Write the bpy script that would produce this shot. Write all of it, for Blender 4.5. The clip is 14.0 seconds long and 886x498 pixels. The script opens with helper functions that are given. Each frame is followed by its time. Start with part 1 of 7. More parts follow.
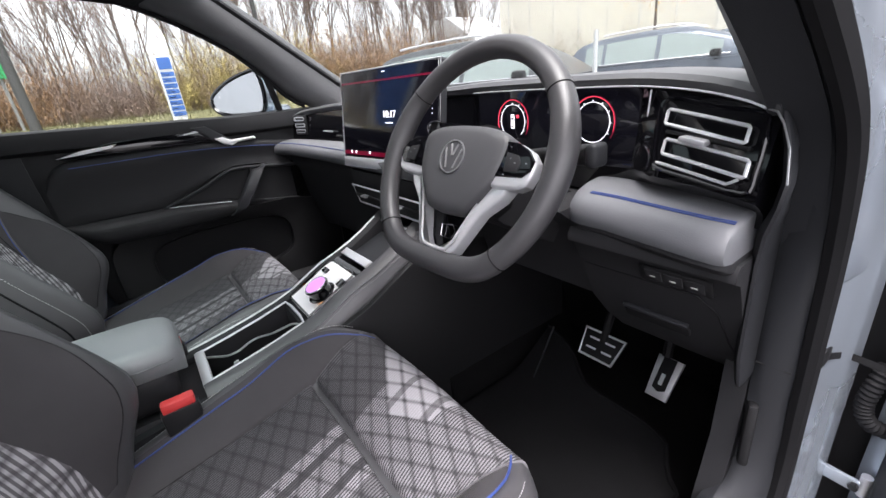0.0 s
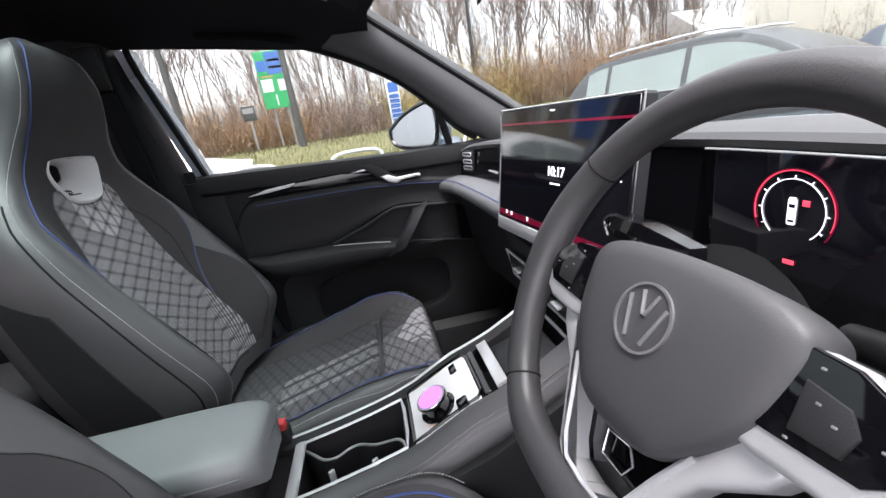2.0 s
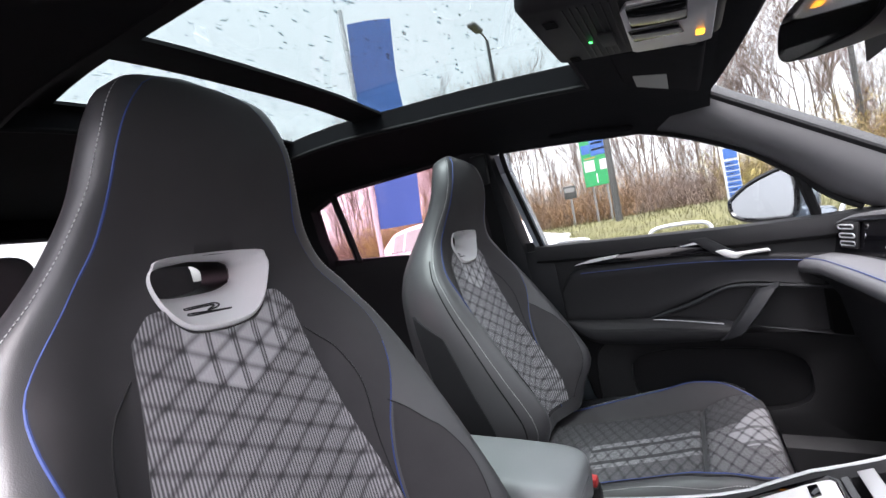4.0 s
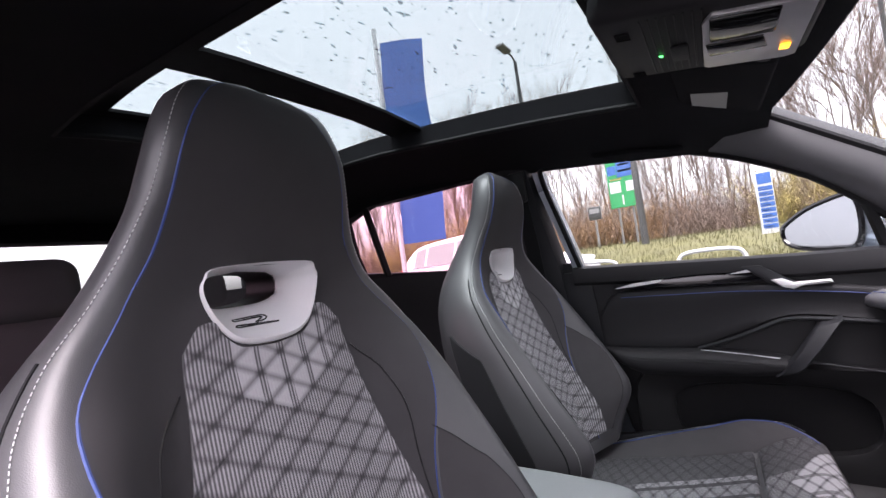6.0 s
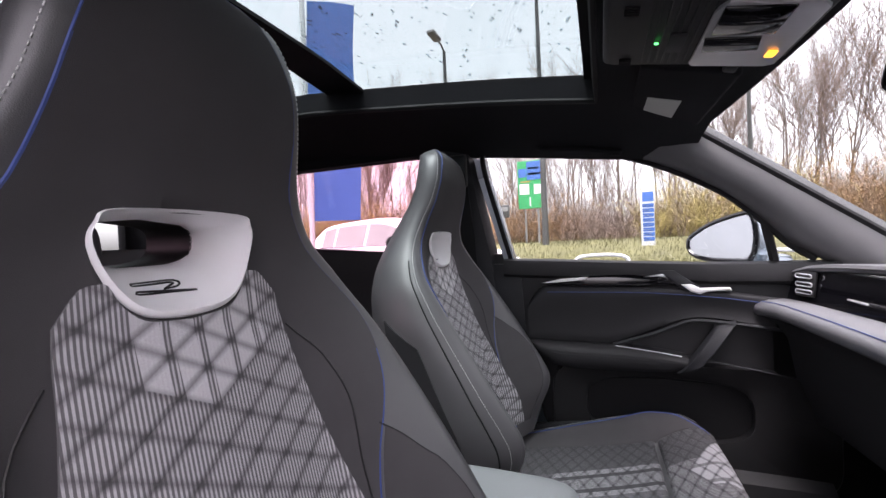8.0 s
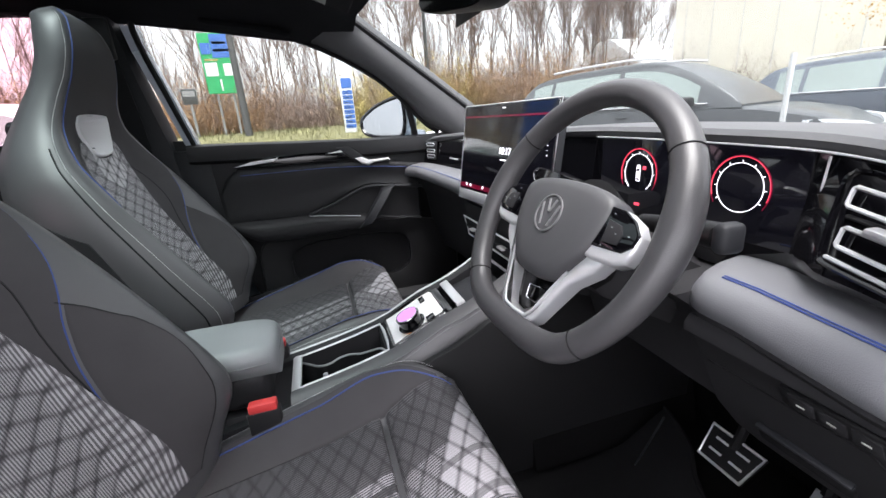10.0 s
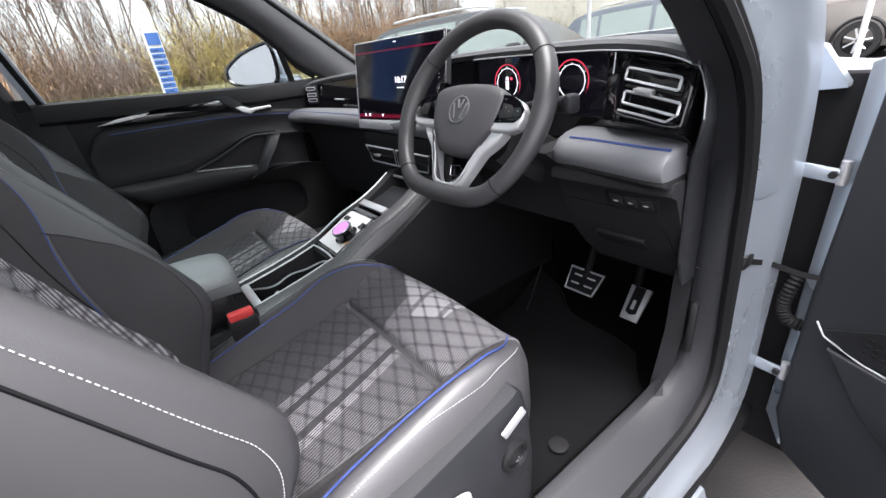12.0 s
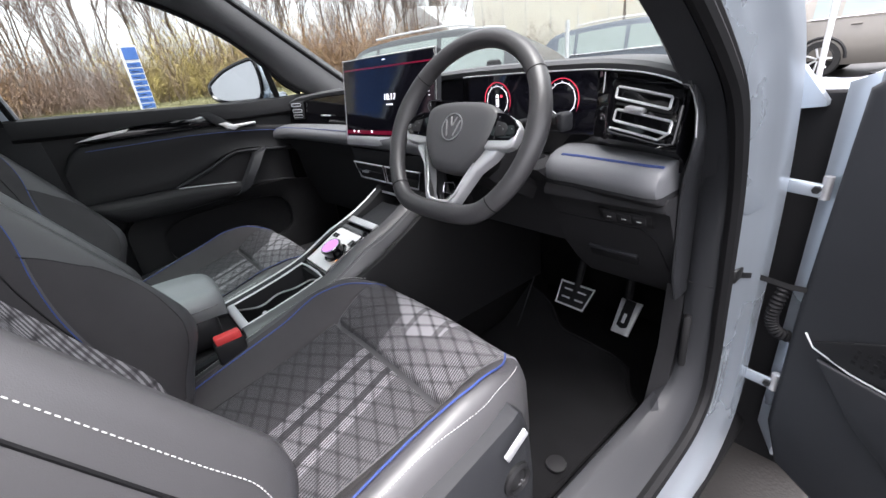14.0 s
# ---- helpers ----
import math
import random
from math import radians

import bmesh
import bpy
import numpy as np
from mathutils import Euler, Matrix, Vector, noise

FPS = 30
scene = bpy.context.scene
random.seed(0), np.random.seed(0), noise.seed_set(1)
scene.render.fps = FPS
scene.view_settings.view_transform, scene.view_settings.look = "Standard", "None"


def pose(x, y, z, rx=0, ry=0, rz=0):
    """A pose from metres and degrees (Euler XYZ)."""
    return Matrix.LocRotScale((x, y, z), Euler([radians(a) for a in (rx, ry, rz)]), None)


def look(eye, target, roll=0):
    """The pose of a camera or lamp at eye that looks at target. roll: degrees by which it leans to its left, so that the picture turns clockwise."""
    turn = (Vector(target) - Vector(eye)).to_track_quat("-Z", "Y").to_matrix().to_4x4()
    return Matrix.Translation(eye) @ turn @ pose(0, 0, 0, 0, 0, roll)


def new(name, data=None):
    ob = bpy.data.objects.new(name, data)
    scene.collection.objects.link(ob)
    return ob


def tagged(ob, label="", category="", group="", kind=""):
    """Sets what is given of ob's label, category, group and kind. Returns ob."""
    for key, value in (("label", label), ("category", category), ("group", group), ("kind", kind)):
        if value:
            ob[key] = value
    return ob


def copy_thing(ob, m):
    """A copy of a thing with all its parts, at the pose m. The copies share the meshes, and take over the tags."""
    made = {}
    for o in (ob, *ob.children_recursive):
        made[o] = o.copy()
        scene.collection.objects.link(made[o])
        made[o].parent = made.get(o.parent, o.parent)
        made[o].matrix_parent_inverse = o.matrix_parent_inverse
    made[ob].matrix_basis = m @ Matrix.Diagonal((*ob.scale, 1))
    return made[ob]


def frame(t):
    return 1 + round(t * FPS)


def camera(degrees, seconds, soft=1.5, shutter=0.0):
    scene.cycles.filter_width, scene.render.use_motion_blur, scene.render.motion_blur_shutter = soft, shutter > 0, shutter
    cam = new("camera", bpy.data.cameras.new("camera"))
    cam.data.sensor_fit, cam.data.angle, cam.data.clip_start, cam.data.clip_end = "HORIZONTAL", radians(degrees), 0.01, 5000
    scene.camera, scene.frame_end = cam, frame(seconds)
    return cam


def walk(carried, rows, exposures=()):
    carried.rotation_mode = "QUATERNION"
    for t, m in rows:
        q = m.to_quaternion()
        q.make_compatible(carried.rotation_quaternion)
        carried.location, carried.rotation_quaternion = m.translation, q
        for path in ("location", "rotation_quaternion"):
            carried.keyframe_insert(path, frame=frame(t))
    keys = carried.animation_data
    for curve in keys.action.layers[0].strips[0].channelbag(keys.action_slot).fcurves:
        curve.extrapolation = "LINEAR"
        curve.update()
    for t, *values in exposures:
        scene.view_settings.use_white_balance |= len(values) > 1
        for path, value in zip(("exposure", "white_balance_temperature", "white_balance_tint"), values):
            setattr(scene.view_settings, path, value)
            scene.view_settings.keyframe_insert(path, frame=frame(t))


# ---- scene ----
cam = camera(93.7, 14.0)
PATH = [
    (0, (0.8, -0.323, 1.131), (-0.729, 0.728, 0.384), -6.3),
    (0.5, (0.776, -0.224, 1.153), (-0.801, 0.73, 0.376), -7.0),
    (1, (0.69, -0.161, 1.163), (-0.96, 0.659, 0.384), -7.6),
    (1.5, (0.59, -0.122, 1.177), (-1.174, 0.491, 0.46), -8.3),
    (2, (0.571, -0.137, 1.173), (-1.319, 0.128, 0.577), -9.1),
    (2.5, (0.607, -0.166, 1.188), (-1.341, -0.296, 0.755), -9.1),
    (3, (0.631, -0.171, 1.19), (-1.277, -0.706, 0.922), -9.8),
    (3.5, (0.648, -0.171, 1.188), (-1.166, -1.007, 1.074), -10.0),
    (4, (0.659, -0.159, 1.18), (-1.059, -1.182, 1.161), -9.9),
    (4.2, (0.659, -0.158, 1.179), (-1.033, -1.225, 1.176), -9.8),
    (6.5, (0.66, -0.242, 1.19), (-1.031, -1.305, 1.285), -7.0),
    (7, (0.655, -0.276, 1.19), (-1.076, -1.272, 1.286), -5.7),
    (7.5, (0.645, -0.305, 1.187), (-1.149, -1.186, 1.244), -4.2),
    (8, (0.628, -0.314, 1.181), (-1.242, -1.024, 1.152), -2.5),
    (8.5, (0.615, -0.287, 1.168), (-1.337, -0.682, 0.981), -1.2),
    (9, (0.63, -0.229, 1.17), (-1.34, -0.23, 0.828), -1.5),
    (9.2, (0.66, -0.218, 1.166), (-1.296, -0.078, 0.774), -1.6),
    (11.3, (0.905, -0.382, 1.128), (-0.683, 0.512, 0.304), -7.3),
    (11.5, (0.915, -0.412, 1.121), (-0.638, 0.531, 0.285), -7.2),
    (12, (0.915, -0.441, 1.123), (-0.574, 0.593, 0.278), -7.0),
    (12.5, (0.904, -0.442, 1.127), (-0.556, 0.642, 0.295), -6.7),
    (13, (0.896, -0.446, 1.127), (-0.555, 0.662, 0.31), -6.4),
    (13.5, (0.894, -0.45, 1.126), (-0.557, 0.669, 0.323), -6.3),
    (14, (0.896, -0.449, 1.128), (-0.559, 0.669, 0.333), -6.6),
]
walk(cam, [(t, look(eye, target, roll)) for t, eye, target, roll in PATH], exposures=[(0.0, 2.50, 6450, 17), (1.0, 2.58, 6450, 17), (2.5, 2.60, 6450, 17), (4.0, 2.72, 6400, 20), (6.5, 2.66, 6500, 28), (7.5, 2.68, 6550, 28), (9.0, 2.72, 6450, 19), (11.5, 2.47, 6400, 15), (14.0, 2.44, 6400, 15)])

# ---- world, sun ----
world = bpy.data.worlds.new("overcast")
scene.world = world
world.use_nodes = True
wn, wl = world.node_tree.nodes, world.node_tree.links
wn.clear()
sky = wn.new("ShaderNodeTexSky")
sky.sky_type, sky.sun_disc = "NISHITA", False
sky.sun_elevation, sky.sun_rotation = radians(77), radians(104)
sky.air_density, sky.dust_density = 1.0, 4.0
grey = wn.new("ShaderNodeHueSaturation")
grey.inputs["Saturation"].default_value = 0.12
back = wn.new("ShaderNodeBackground")
back.inputs["Strength"].default_value = 0.15
wout = wn.new("ShaderNodeOutputWorld")
wl.new(sky.outputs[0], grey.inputs["Color"])
wl.new(grey.outputs[0], back.inputs["Color"])
wl.new(back.outputs[0], wout.inputs["Surface"])
sun = new("sun", bpy.data.lights.new("sun", "SUN"))
sun.data.energy, sun.data.angle, sun.data.color = 1.5, radians(40), (1.0, 0.97, 0.93)
sun.matrix_world = look((2.4, -0.6, 12), (0, 0, 1))


# ---- materials ----
def nmath(nodes, links, op, a, b=None, c=None):
    n = nodes.new("ShaderNodeMath")
    n.operation = op
    for i, v in enumerate((a, b, c)):
        if v is None:
            continue
        if isinstance(v, (int, float)):
            n.inputs[i].default_value = v
        else:
            links.new(v, n.inputs[i])
    return n.outputs[0]


def material(name, color, rough=0.5, metal=0.0, vary=0.15, scale=8.0, grain=0.0, grain_scale=600.0, coat=0.0, fine=0.0, spec=0.5):
    """A principled surface whose colour and gloss vary at two scales, with a fine relief."""
    m = bpy.data.materials.new(name)
    m.use_nodes = True
    n, l = m.node_tree.nodes, m.node_tree.links
    b = n["Principled BSDF"]
    b.inputs["Metallic"].default_value = metal
    b.inputs["Specular IOR Level"].default_value = spec
    b.inputs["Coat Weight"].default_value = coat
    b.inputs["Coat Roughness"].default_value = 0.05
    tc = n.new("ShaderNodeTexCoord")
    big = n.new("ShaderNodeTexNoise")
    big.inputs["Scale"].default_value, big.inputs["Detail"].default_value = scale, 6
    l.new(tc.outputs["Object"], big.inputs["Vector"])
    ramp = n.new("ShaderNodeMix")
    ramp.data_type = "RGBA"
    ramp.inputs["A"].default_value = (*[c * (1 - vary) for c in color], 1)
    ramp.inputs["B"].default_value = (*[min(1, c * (1 + vary)) for c in color], 1)
    l.new(big.outputs[0], ramp.inputs["Factor"])
    l.new(ramp.outputs["Result"], b.inputs["Base Color"])
    r = nmath(n, l, "MULTIPLY_ADD", big.outputs[0], 0.25 * rough, 0.87 * rough)
    l.new(r, b.inputs["Roughness"])
    if grain:
        g = n.new("ShaderNodeTexVoronoi")
        g.inputs["Scale"].default_value = grain_scale
        l.new(tc.outputs["Object"], g.inputs["Vector"])
        bump = n.new("ShaderNodeBump")
        bump.inputs["Strength"].default_value, bump.inputs["Distance"].default_value = grain, 0.001
        l.new(g.outputs["Distance"], bump.inputs["Height"])
        l.new(bump.outputs[0], b.inputs["Normal"])
    return m


def emitter(name, color, strength):
    m = bpy.data.materials.new(name)
    m.use_nodes = True
    b = m.node_tree.nodes["Principled BSDF"]
    b.inputs["Base Color"].default_value = (*color, 1)
    b.inputs["Emission Color"].default_value = (*color, 1)
    b.inputs["Emission Strength"].default_value = strength
    b.inputs["Roughness"].default_value = 0.3
    return m


def pane(name, tint, gloss=1.0, rough=0.0):
    """A thin sheet of glass: tinted passage with a Fresnel sheen."""
    m = bpy.data.materials.new(name)
    m.use_nodes = True
    n, l = m.node_tree.nodes, m.node_tree.links
    n.clear()
    o = n.new("ShaderNodeOutputMaterial")
    t = n.new("ShaderNodeBsdfTransparent")
    t.inputs[0].default_value = (*tint, 1)
    g = n.new("ShaderNodeBsdfGlossy")
    g.inputs["Roughness"].default_value = rough
    f = n.new("ShaderNodeLayerWeight")
    f.inputs["Blend"].default_value = 0.5
    x = n.new("ShaderNodeMixShader")
    l.new(nmath(n, l, "MULTIPLY", nmath(n, l, "MULTIPLY_ADD", nmath(n, l, "POWER", f.outputs["Facing"], 4.0), 0.5, 0.025), gloss), x.inputs[0])
    l.new(t.outputs[0], x.inputs[1])
    l.new(g.outputs[0], x.inputs[2])
    l.new(x.outputs[0], o.inputs["Surface"])
    return m


def seat_fabric(name, stripes):
    """Ribbed woven cloth with a dark diamond lattice and pale woven patches."""
    m = bpy.data.materials.new(name)
    m.use_nodes = True
    n, l = m.node_tree.nodes, m.node_tree.links
    b = n["Principled BSDF"]
    b.inputs["Roughness"].default_value = 0.85
    b.inputs["Specular IOR Level"].default_value = 0.25
    uv = n.new("ShaderNodeUVMap")
    sep = n.new("ShaderNodeSeparateXYZ")
    l.new(uv.outputs[0], sep.inputs[0])
    u, v = sep.outputs[0], sep.outputs[1]
    k = lambda op, a, b=None, c=None: nmath(n, l, op, a, b, c)

    def line(a, width):
        """1 along every whole number of a, falling to 0 at the given distance."""
        d = k("ABSOLUTE", k("SUBTRACT", k("FRACT", k("ADD", a, 0.5)), 0.5))
        return k("MAXIMUM", k("SUBTRACT", 1.0, k("SMOOTH_MIN", k("MULTIPLY", d, 1.0 / width), 1.0, 0.2)), 0.0)

    within = lambda a, lo, hi: k("MULTIPLY", k("GREATER_THAN", a, lo), k("LESS_THAN", a, hi))
    both = lambda a, b: k("MULTIPLY", a, b)
    noi = n.new("ShaderNodeTexNoise")
    noi.inputs["Scale"].default_value = 900
    l.new(uv.outputs[0], noi.inputs["Vector"])
    slope = 0.54 if stripes else 0.585
    d1, d2 = k("MULTIPLY_ADD", u, slope, v), k("MULTIPLY_ADD", u, -slope, v)
    if stripes:
        front = k("GREATER_THAN", v, -0.2)
        choose = lambda a, b: k("MULTIPLY_ADD", front, a - b, b)
        cell = choose(0.0277, 0.0305)
        g1 = k("DIVIDE", k("SUBTRACT", d1, choose(-0.1485, -0.2518)), cell)
        g2 = k("DIVIDE", k("SUBTRACT", d2, choose(-0.1355, -0.2702)), cell)
        w = k("MULTIPLY_ADD", v, 0.19, u)
        run = within(v, -0.44, -0.203)
        band = both(k("MAXIMUM", k("MAXIMUM", within(w, -0.083, -0.064), within(w, 0.003, 0.020)), both(within(w, -0.050, -0.010), 0.8)), run)
        gap = both(k("MAXIMUM", within(w, -0.064, -0.050), within(w, -0.010, 0.003)), run)
        tip = both(both(k("GREATER_THAN", d1, -0.149), k("GREATER_THAN", d2, -0.161)), both(k("LESS_THAN", u, 0.068), front))
        fold = both(k("MAXIMUM", within(w, -0.032, -0.021), within(w, 0.029, 0.040)), tip)
        gap = k("MAXIMUM", gap, both(fold, 0.8))
        rib = k("GREATER_THAN", k("SINE", k("MULTIPLY", w, 2 * math.pi / 0.0041)), 0.0)
        plain = 0.17
        plain = k("MULTIPLY_ADD", k("GREATER_THAN", w, choose(-0.060, -0.083)), choose(0.42, 0.16), plain)
        level = k("MAXIMUM", plain, both(band, 0.86))
        weave = k("MAXIMUM", k("MULTIPLY_ADD", rib, 0.86, 0.14), both(tip, 0.85))
        level = k("MAXIMUM", level, both(tip, 0.90))
        lattice = k("MAXIMUM", line(g1, 0.17), line(g2, 0.17))
        knot = both(line(g1, 0.20), line(g2, 0.20))
        light = both(both(level, weave), k("SUBTRACT", 1.0, both(gap, 0.72)))
    else:
        g1 = k("DIVIDE", k("SUBTRACT", d1, 0.3582), 0.0343)
        g2 = k("DIVIDE", k("SUBTRACT", d2, 0.3278), 0.0343)
        tip = both(both(k("GREATER_THAN", d1, 0.2905), k("GREATER_THAN", d2, 0.2950)), within(u, -0.072, 0.055))
        rib = k("GREATER_THAN", k("SINE", k("MULTIPLY", k("MULTIPLY_ADD", v, 0.05, u), 2 * math.pi / 0.0038)), 0.05)
        bow = both(line(k("DIVIDE", k("SUBTRACT", u, 0.025), 0.0295), 0.16), tip)
        weave = k("MAXIMUM", k("MULTIPLY_ADD", rib, 0.80, 0.20), both(both(tip, k("SUBTRACT", 1.0, k("GREATER_THAN", bow, 0.1))), 0.95))
        level = k("MAXIMUM", both(tip, 0.74), 0.60)
        lattice = k("MAXIMUM", line(g1, 0.18), line(g2, 0.18))
        knot = both(line(g1, 0.22), line(g2, 0.22))
        light = both(both(level, weave), k("SUBTRACT", 1.0, both(bow, 0.35)))
    light = both(light, k("SUBTRACT", 1.0, both(lattice, 0.58)))
    light = both(light, k("SUBTRACT", 1.0, k("MINIMUM", both(knot, 1.3), 0.85)))
    light = both(light, k("MULTIPLY_ADD", noi.outputs[0], 0.6, 0.7))
    mix = n.new("ShaderNodeMix")
    mix.data_type = "RGBA"
    # One cloth: the backrest's stronger light is put into its paler colours.
    mix.inputs["A"].default_value = (0.034, 0.033, 0.036, 1) if stripes else (0.060, 0.057, 0.061, 1)
    mix.inputs["B"].default_value = (0.36, 0.35, 0.37, 1) if stripes else (0.64, 0.62, 0.65, 1)
    l.new(light, mix.inputs["Factor"])
    l.new(mix.outputs["Result"], b.inputs["Base Color"])
    bump = n.new("ShaderNodeBump")
    bump.inputs["Strength"].default_value, bump.inputs["Distance"].default_value = 0.7, 0.002
    l.new(k("SUBTRACT", k("MULTIPLY", rib, 0.25), lattice), bump.inputs["Height"])
    l.new(bump.outputs[0], b.inputs["Normal"])
    return m


WHEEL_LEATHER = material("wheel_leather", (0.045, 0.044, 0.047), 0.40, vary=0.14, grain=0.14, grain_scale=900, spec=0.6)
ARM_LEATHER = material("armrest_leather", (0.21, 0.218, 0.225), 0.42, vary=0.08, grain=0.12, grain_scale=1000)
DISPLAY = material("display_glass", (0.005, 0.005, 0.008), 0.06, vary=0.1, spec=0.6)
DARK_SATIN = material("dark_satin_metal", (0.44, 0.44, 0.45), 0.32, metal=0.8, vary=0.05)
LEATHER = material("black_leather", (0.064, 0.063, 0.067), 0.42, vary=0.12, grain=0.12, grain_scale=1100, spec=0.65)
SUEDE = material("black_suede", (0.054, 0.051, 0.054), 0.9, vary=0.22, scale=14, grain=0.25, grain_scale=1500, spec=0.3)
GREY_LEATHER = material("grey_leather", (0.125, 0.128, 0.138), 0.42, vary=0.08, grain=0.15, grain_scale=900)
SOFT = material("soft_black_plastic", (0.020, 0.020, 0.022), 0.58, vary=0.15, grain=0.15, grain_scale=1200, spec=0.25)
HARD = material("hard_black_plastic", (0.011, 0.011, 0.012), 0.45, vary=0.12, grain=0.12, grain_scale=1500, spec=0.3)
DASH_TOP = material("dash_top_skin", (0.062, 0.063, 0.068), 0.48, vary=0.1, grain=0.12, grain_scale=1300)
SIDE_CLOTH = material("black_side_cloth", (0.020, 0.020, 0.022), 0.8, vary=0.2, scale=20, grain=0.3, grain_scale=1200, spec=0.25)
COVER = material("grey_black_cover", (0.055, 0.055, 0.059), 0.5, vary=0.08, grain=0.1, grain_scale=1300)
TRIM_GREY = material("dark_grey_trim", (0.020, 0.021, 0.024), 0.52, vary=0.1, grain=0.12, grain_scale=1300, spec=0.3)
PIANO = material("piano_black", (0.003, 0.003, 0.004), 0.06, vary=0.1, coat=0.15)
MAT_CARPET = material("floor_mat_carpet", (0.007, 0.007, 0.0076), 0.97, vary=0.45, scale=22, grain=1.0, grain_scale=700, spec=0.1)
CARPET = material("black_carpet", (0.004, 0.004, 0.0043), 0.97, vary=0.35, scale=60, grain=1.0, grain_scale=700, spec=0.1)
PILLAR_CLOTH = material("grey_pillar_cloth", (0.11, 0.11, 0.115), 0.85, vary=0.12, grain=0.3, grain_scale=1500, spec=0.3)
LINING = material("black_headlining", (0.010, 0.010, 0.012), 0.95, vary=0.2, grain=0.5, grain_scale=1500, spec=0.2)
SATIN = material("satin_silver", (0.66, 0.67, 0.69), 0.32, metal=0.5, vary=0.05)
SURROUND = material("pale_satin_surround", (0.84, 0.83, 0.84), 0.30, metal=0.0, vary=0.04)
CHROME = material("bright_chrome", (0.55, 0.55, 0.57), 0.18, metal=1.0, vary=0.03)
STEEL = material("brushed_steel", (0.60, 0.60, 0.62), 0.32, metal=0.65, vary=0.1, scale=60)
RUBBER = material("black_rubber", (0.008, 0.008, 0.009), 0.7, vary=0.2, scale=20, spec=0.2)
PAINT = material("silver_blue_car_paint", (0.43, 0.48, 0.54), 0.28, metal=0.66, vary=0.05, scale=3, coat=0.35)
BLUE_PIPE = material("blue_piping", (0.032, 0.060, 0.215), 0.6, vary=0.1)
THREAD = material("white_thread", (0.62, 0.62, 0.62), 0.8, vary=0.1)
GREY_THREAD = material("grey_thread", (0.16, 0.16, 0.17), 0.8, vary=0.1)
RED_PLASTIC = material("red_plastic", (0.62, 0.05, 0.05), 0.45, vary=0.1)
LABEL_WHITE = material("white_label", (0.45, 0.46, 0.43), 0.6, vary=0.05)
MIRROR = material("mirror_silver", (0.33, 0.34, 0.36), 0.06, metal=1.0, vary=0.0)
FABRIC_BACK = seat_fabric("diamond_cloth_back", False)
FABRIC_BASE = seat_fabric("diamond_cloth_base", True)
GLASS = pane("clear_glass", (0.77, 0.795, 0.785))
ROOF_GLASS = pane("tinted_roof_glass", (0.52, 0.575, 0.565))
PRIVACY = pane("privacy_glass", (0.80, 0.66, 0.70))
DROP = pane("water_drop", (0.75, 0.8, 0.82), gloss=1.5)
WHITE_GLOW = emitter("white_display_light", (0.9, 0.9, 0.95), 0.34)
RED_GLOW = emitter("red_display_light", (0.85, 0.06, 0.10), 0.22)
DIM_RED = emitter("dim_red_display_light", (0.16, 0.0, 0.02), 0.05)
GREEN_GLOW = emitter("green_led", (0.05, 0.9, 0.15), 0.7)
AMBER_GLOW = emitter("amber_led", (1.0, 0.35, 0.02), 0.7)
PINK_GLOW = emitter("violet_display_light", (0.50, 0.20, 0.60), 0.16)


# ---- mesh helpers ----
def finish(bm, angle=38.0):
    bmesh.ops.recalc_face_normals(bm, faces=bm.faces)
    for f in bm.faces:
        f.smooth = True
    for e in bm.edges:
        if len(e.link_faces) == 2 and e.calc_face_angle(0) > radians(angle):
            e.smooth = False
    return bm


def part(name, bm, mat, parent=None, label="", angle=38.0):
    finish(bm, angle)
    me = bpy.data.meshes.new(name)
    bm.to_mesh(me)
    bm.free()
    me.materials.append(mat)
    ob = new(name, me)
    if parent:
        ob.parent = parent
    if label:
        ob["label"] = label
    return ob


def empty(name, at=(0, 0, 0)):
    ob = new(name)
    ob.empty_display_size = 0.05
    ob.matrix_basis = Matrix.Translation(at)
    return ob


def thing(name, label, category, group="", kind="", m=None):
    ob = tagged(empty(name), label, category, group, kind)
    if m:
        ob.matrix_basis = m
    return ob


def rbox(sx, sy, sz, r=0.005, seg=2, m=None):
    bm = bmesh.new()
    bmesh.ops.create_cube(bm, size=1)
    bmesh.ops.scale(bm, vec=(sx, sy, sz), verts=bm.verts)
    if r > 0:
        bmesh.ops.bevel(bm, geom=bm.edges[:], offset=min(r, 0.49 * min(sx, sy, sz)), segments=seg, affect="EDGES", profile=0.5)
    if m:
        bm.transform(m)
    return bm


def prism(poly, depth, m, bevel=0.0, seg=2):
    """A polygon in the local xy plane, thickened along local z from 0 to depth."""
    bm = bmesh.new()
    lo = [bm.verts.new((x, y, 0)) for x, y in poly]
    hi = [bm.verts.new((x, y, depth)) for x, y in poly]
    bm.faces.new(lo)
    top = bm.faces.new(hi)
    for i in range(len(poly)):
        j = (i + 1) % len(poly)
        bm.faces.new((lo[i], lo[j], hi[j], hi[i]))
    bmesh.ops.recalc_face_normals(bm, faces=bm.faces)
    if bevel:
        bmesh.ops.bevel(bm, geom=list(top.edges), offset=bevel, segments=seg, affect="EDGES", profile=0.5)
    bm.transform(m)
    return bm


def loft(loops, cap=True, closed=True):
    bm = bmesh.new()
    rows = [[bm.verts.new(p) for p in loop] for loop in loops]
    k = len(rows[0])
    for a, b in zip(rows, rows[1:]):
        for i in range(k if closed else k - 1):
            j = (i + 1) % k
            bm.faces.new((a[i], a[j], b[j], b[i]))
    if cap and closed:
        bm.faces.new(list(reversed(rows[0])))
        bm.faces.new(rows[-1])
    return bm


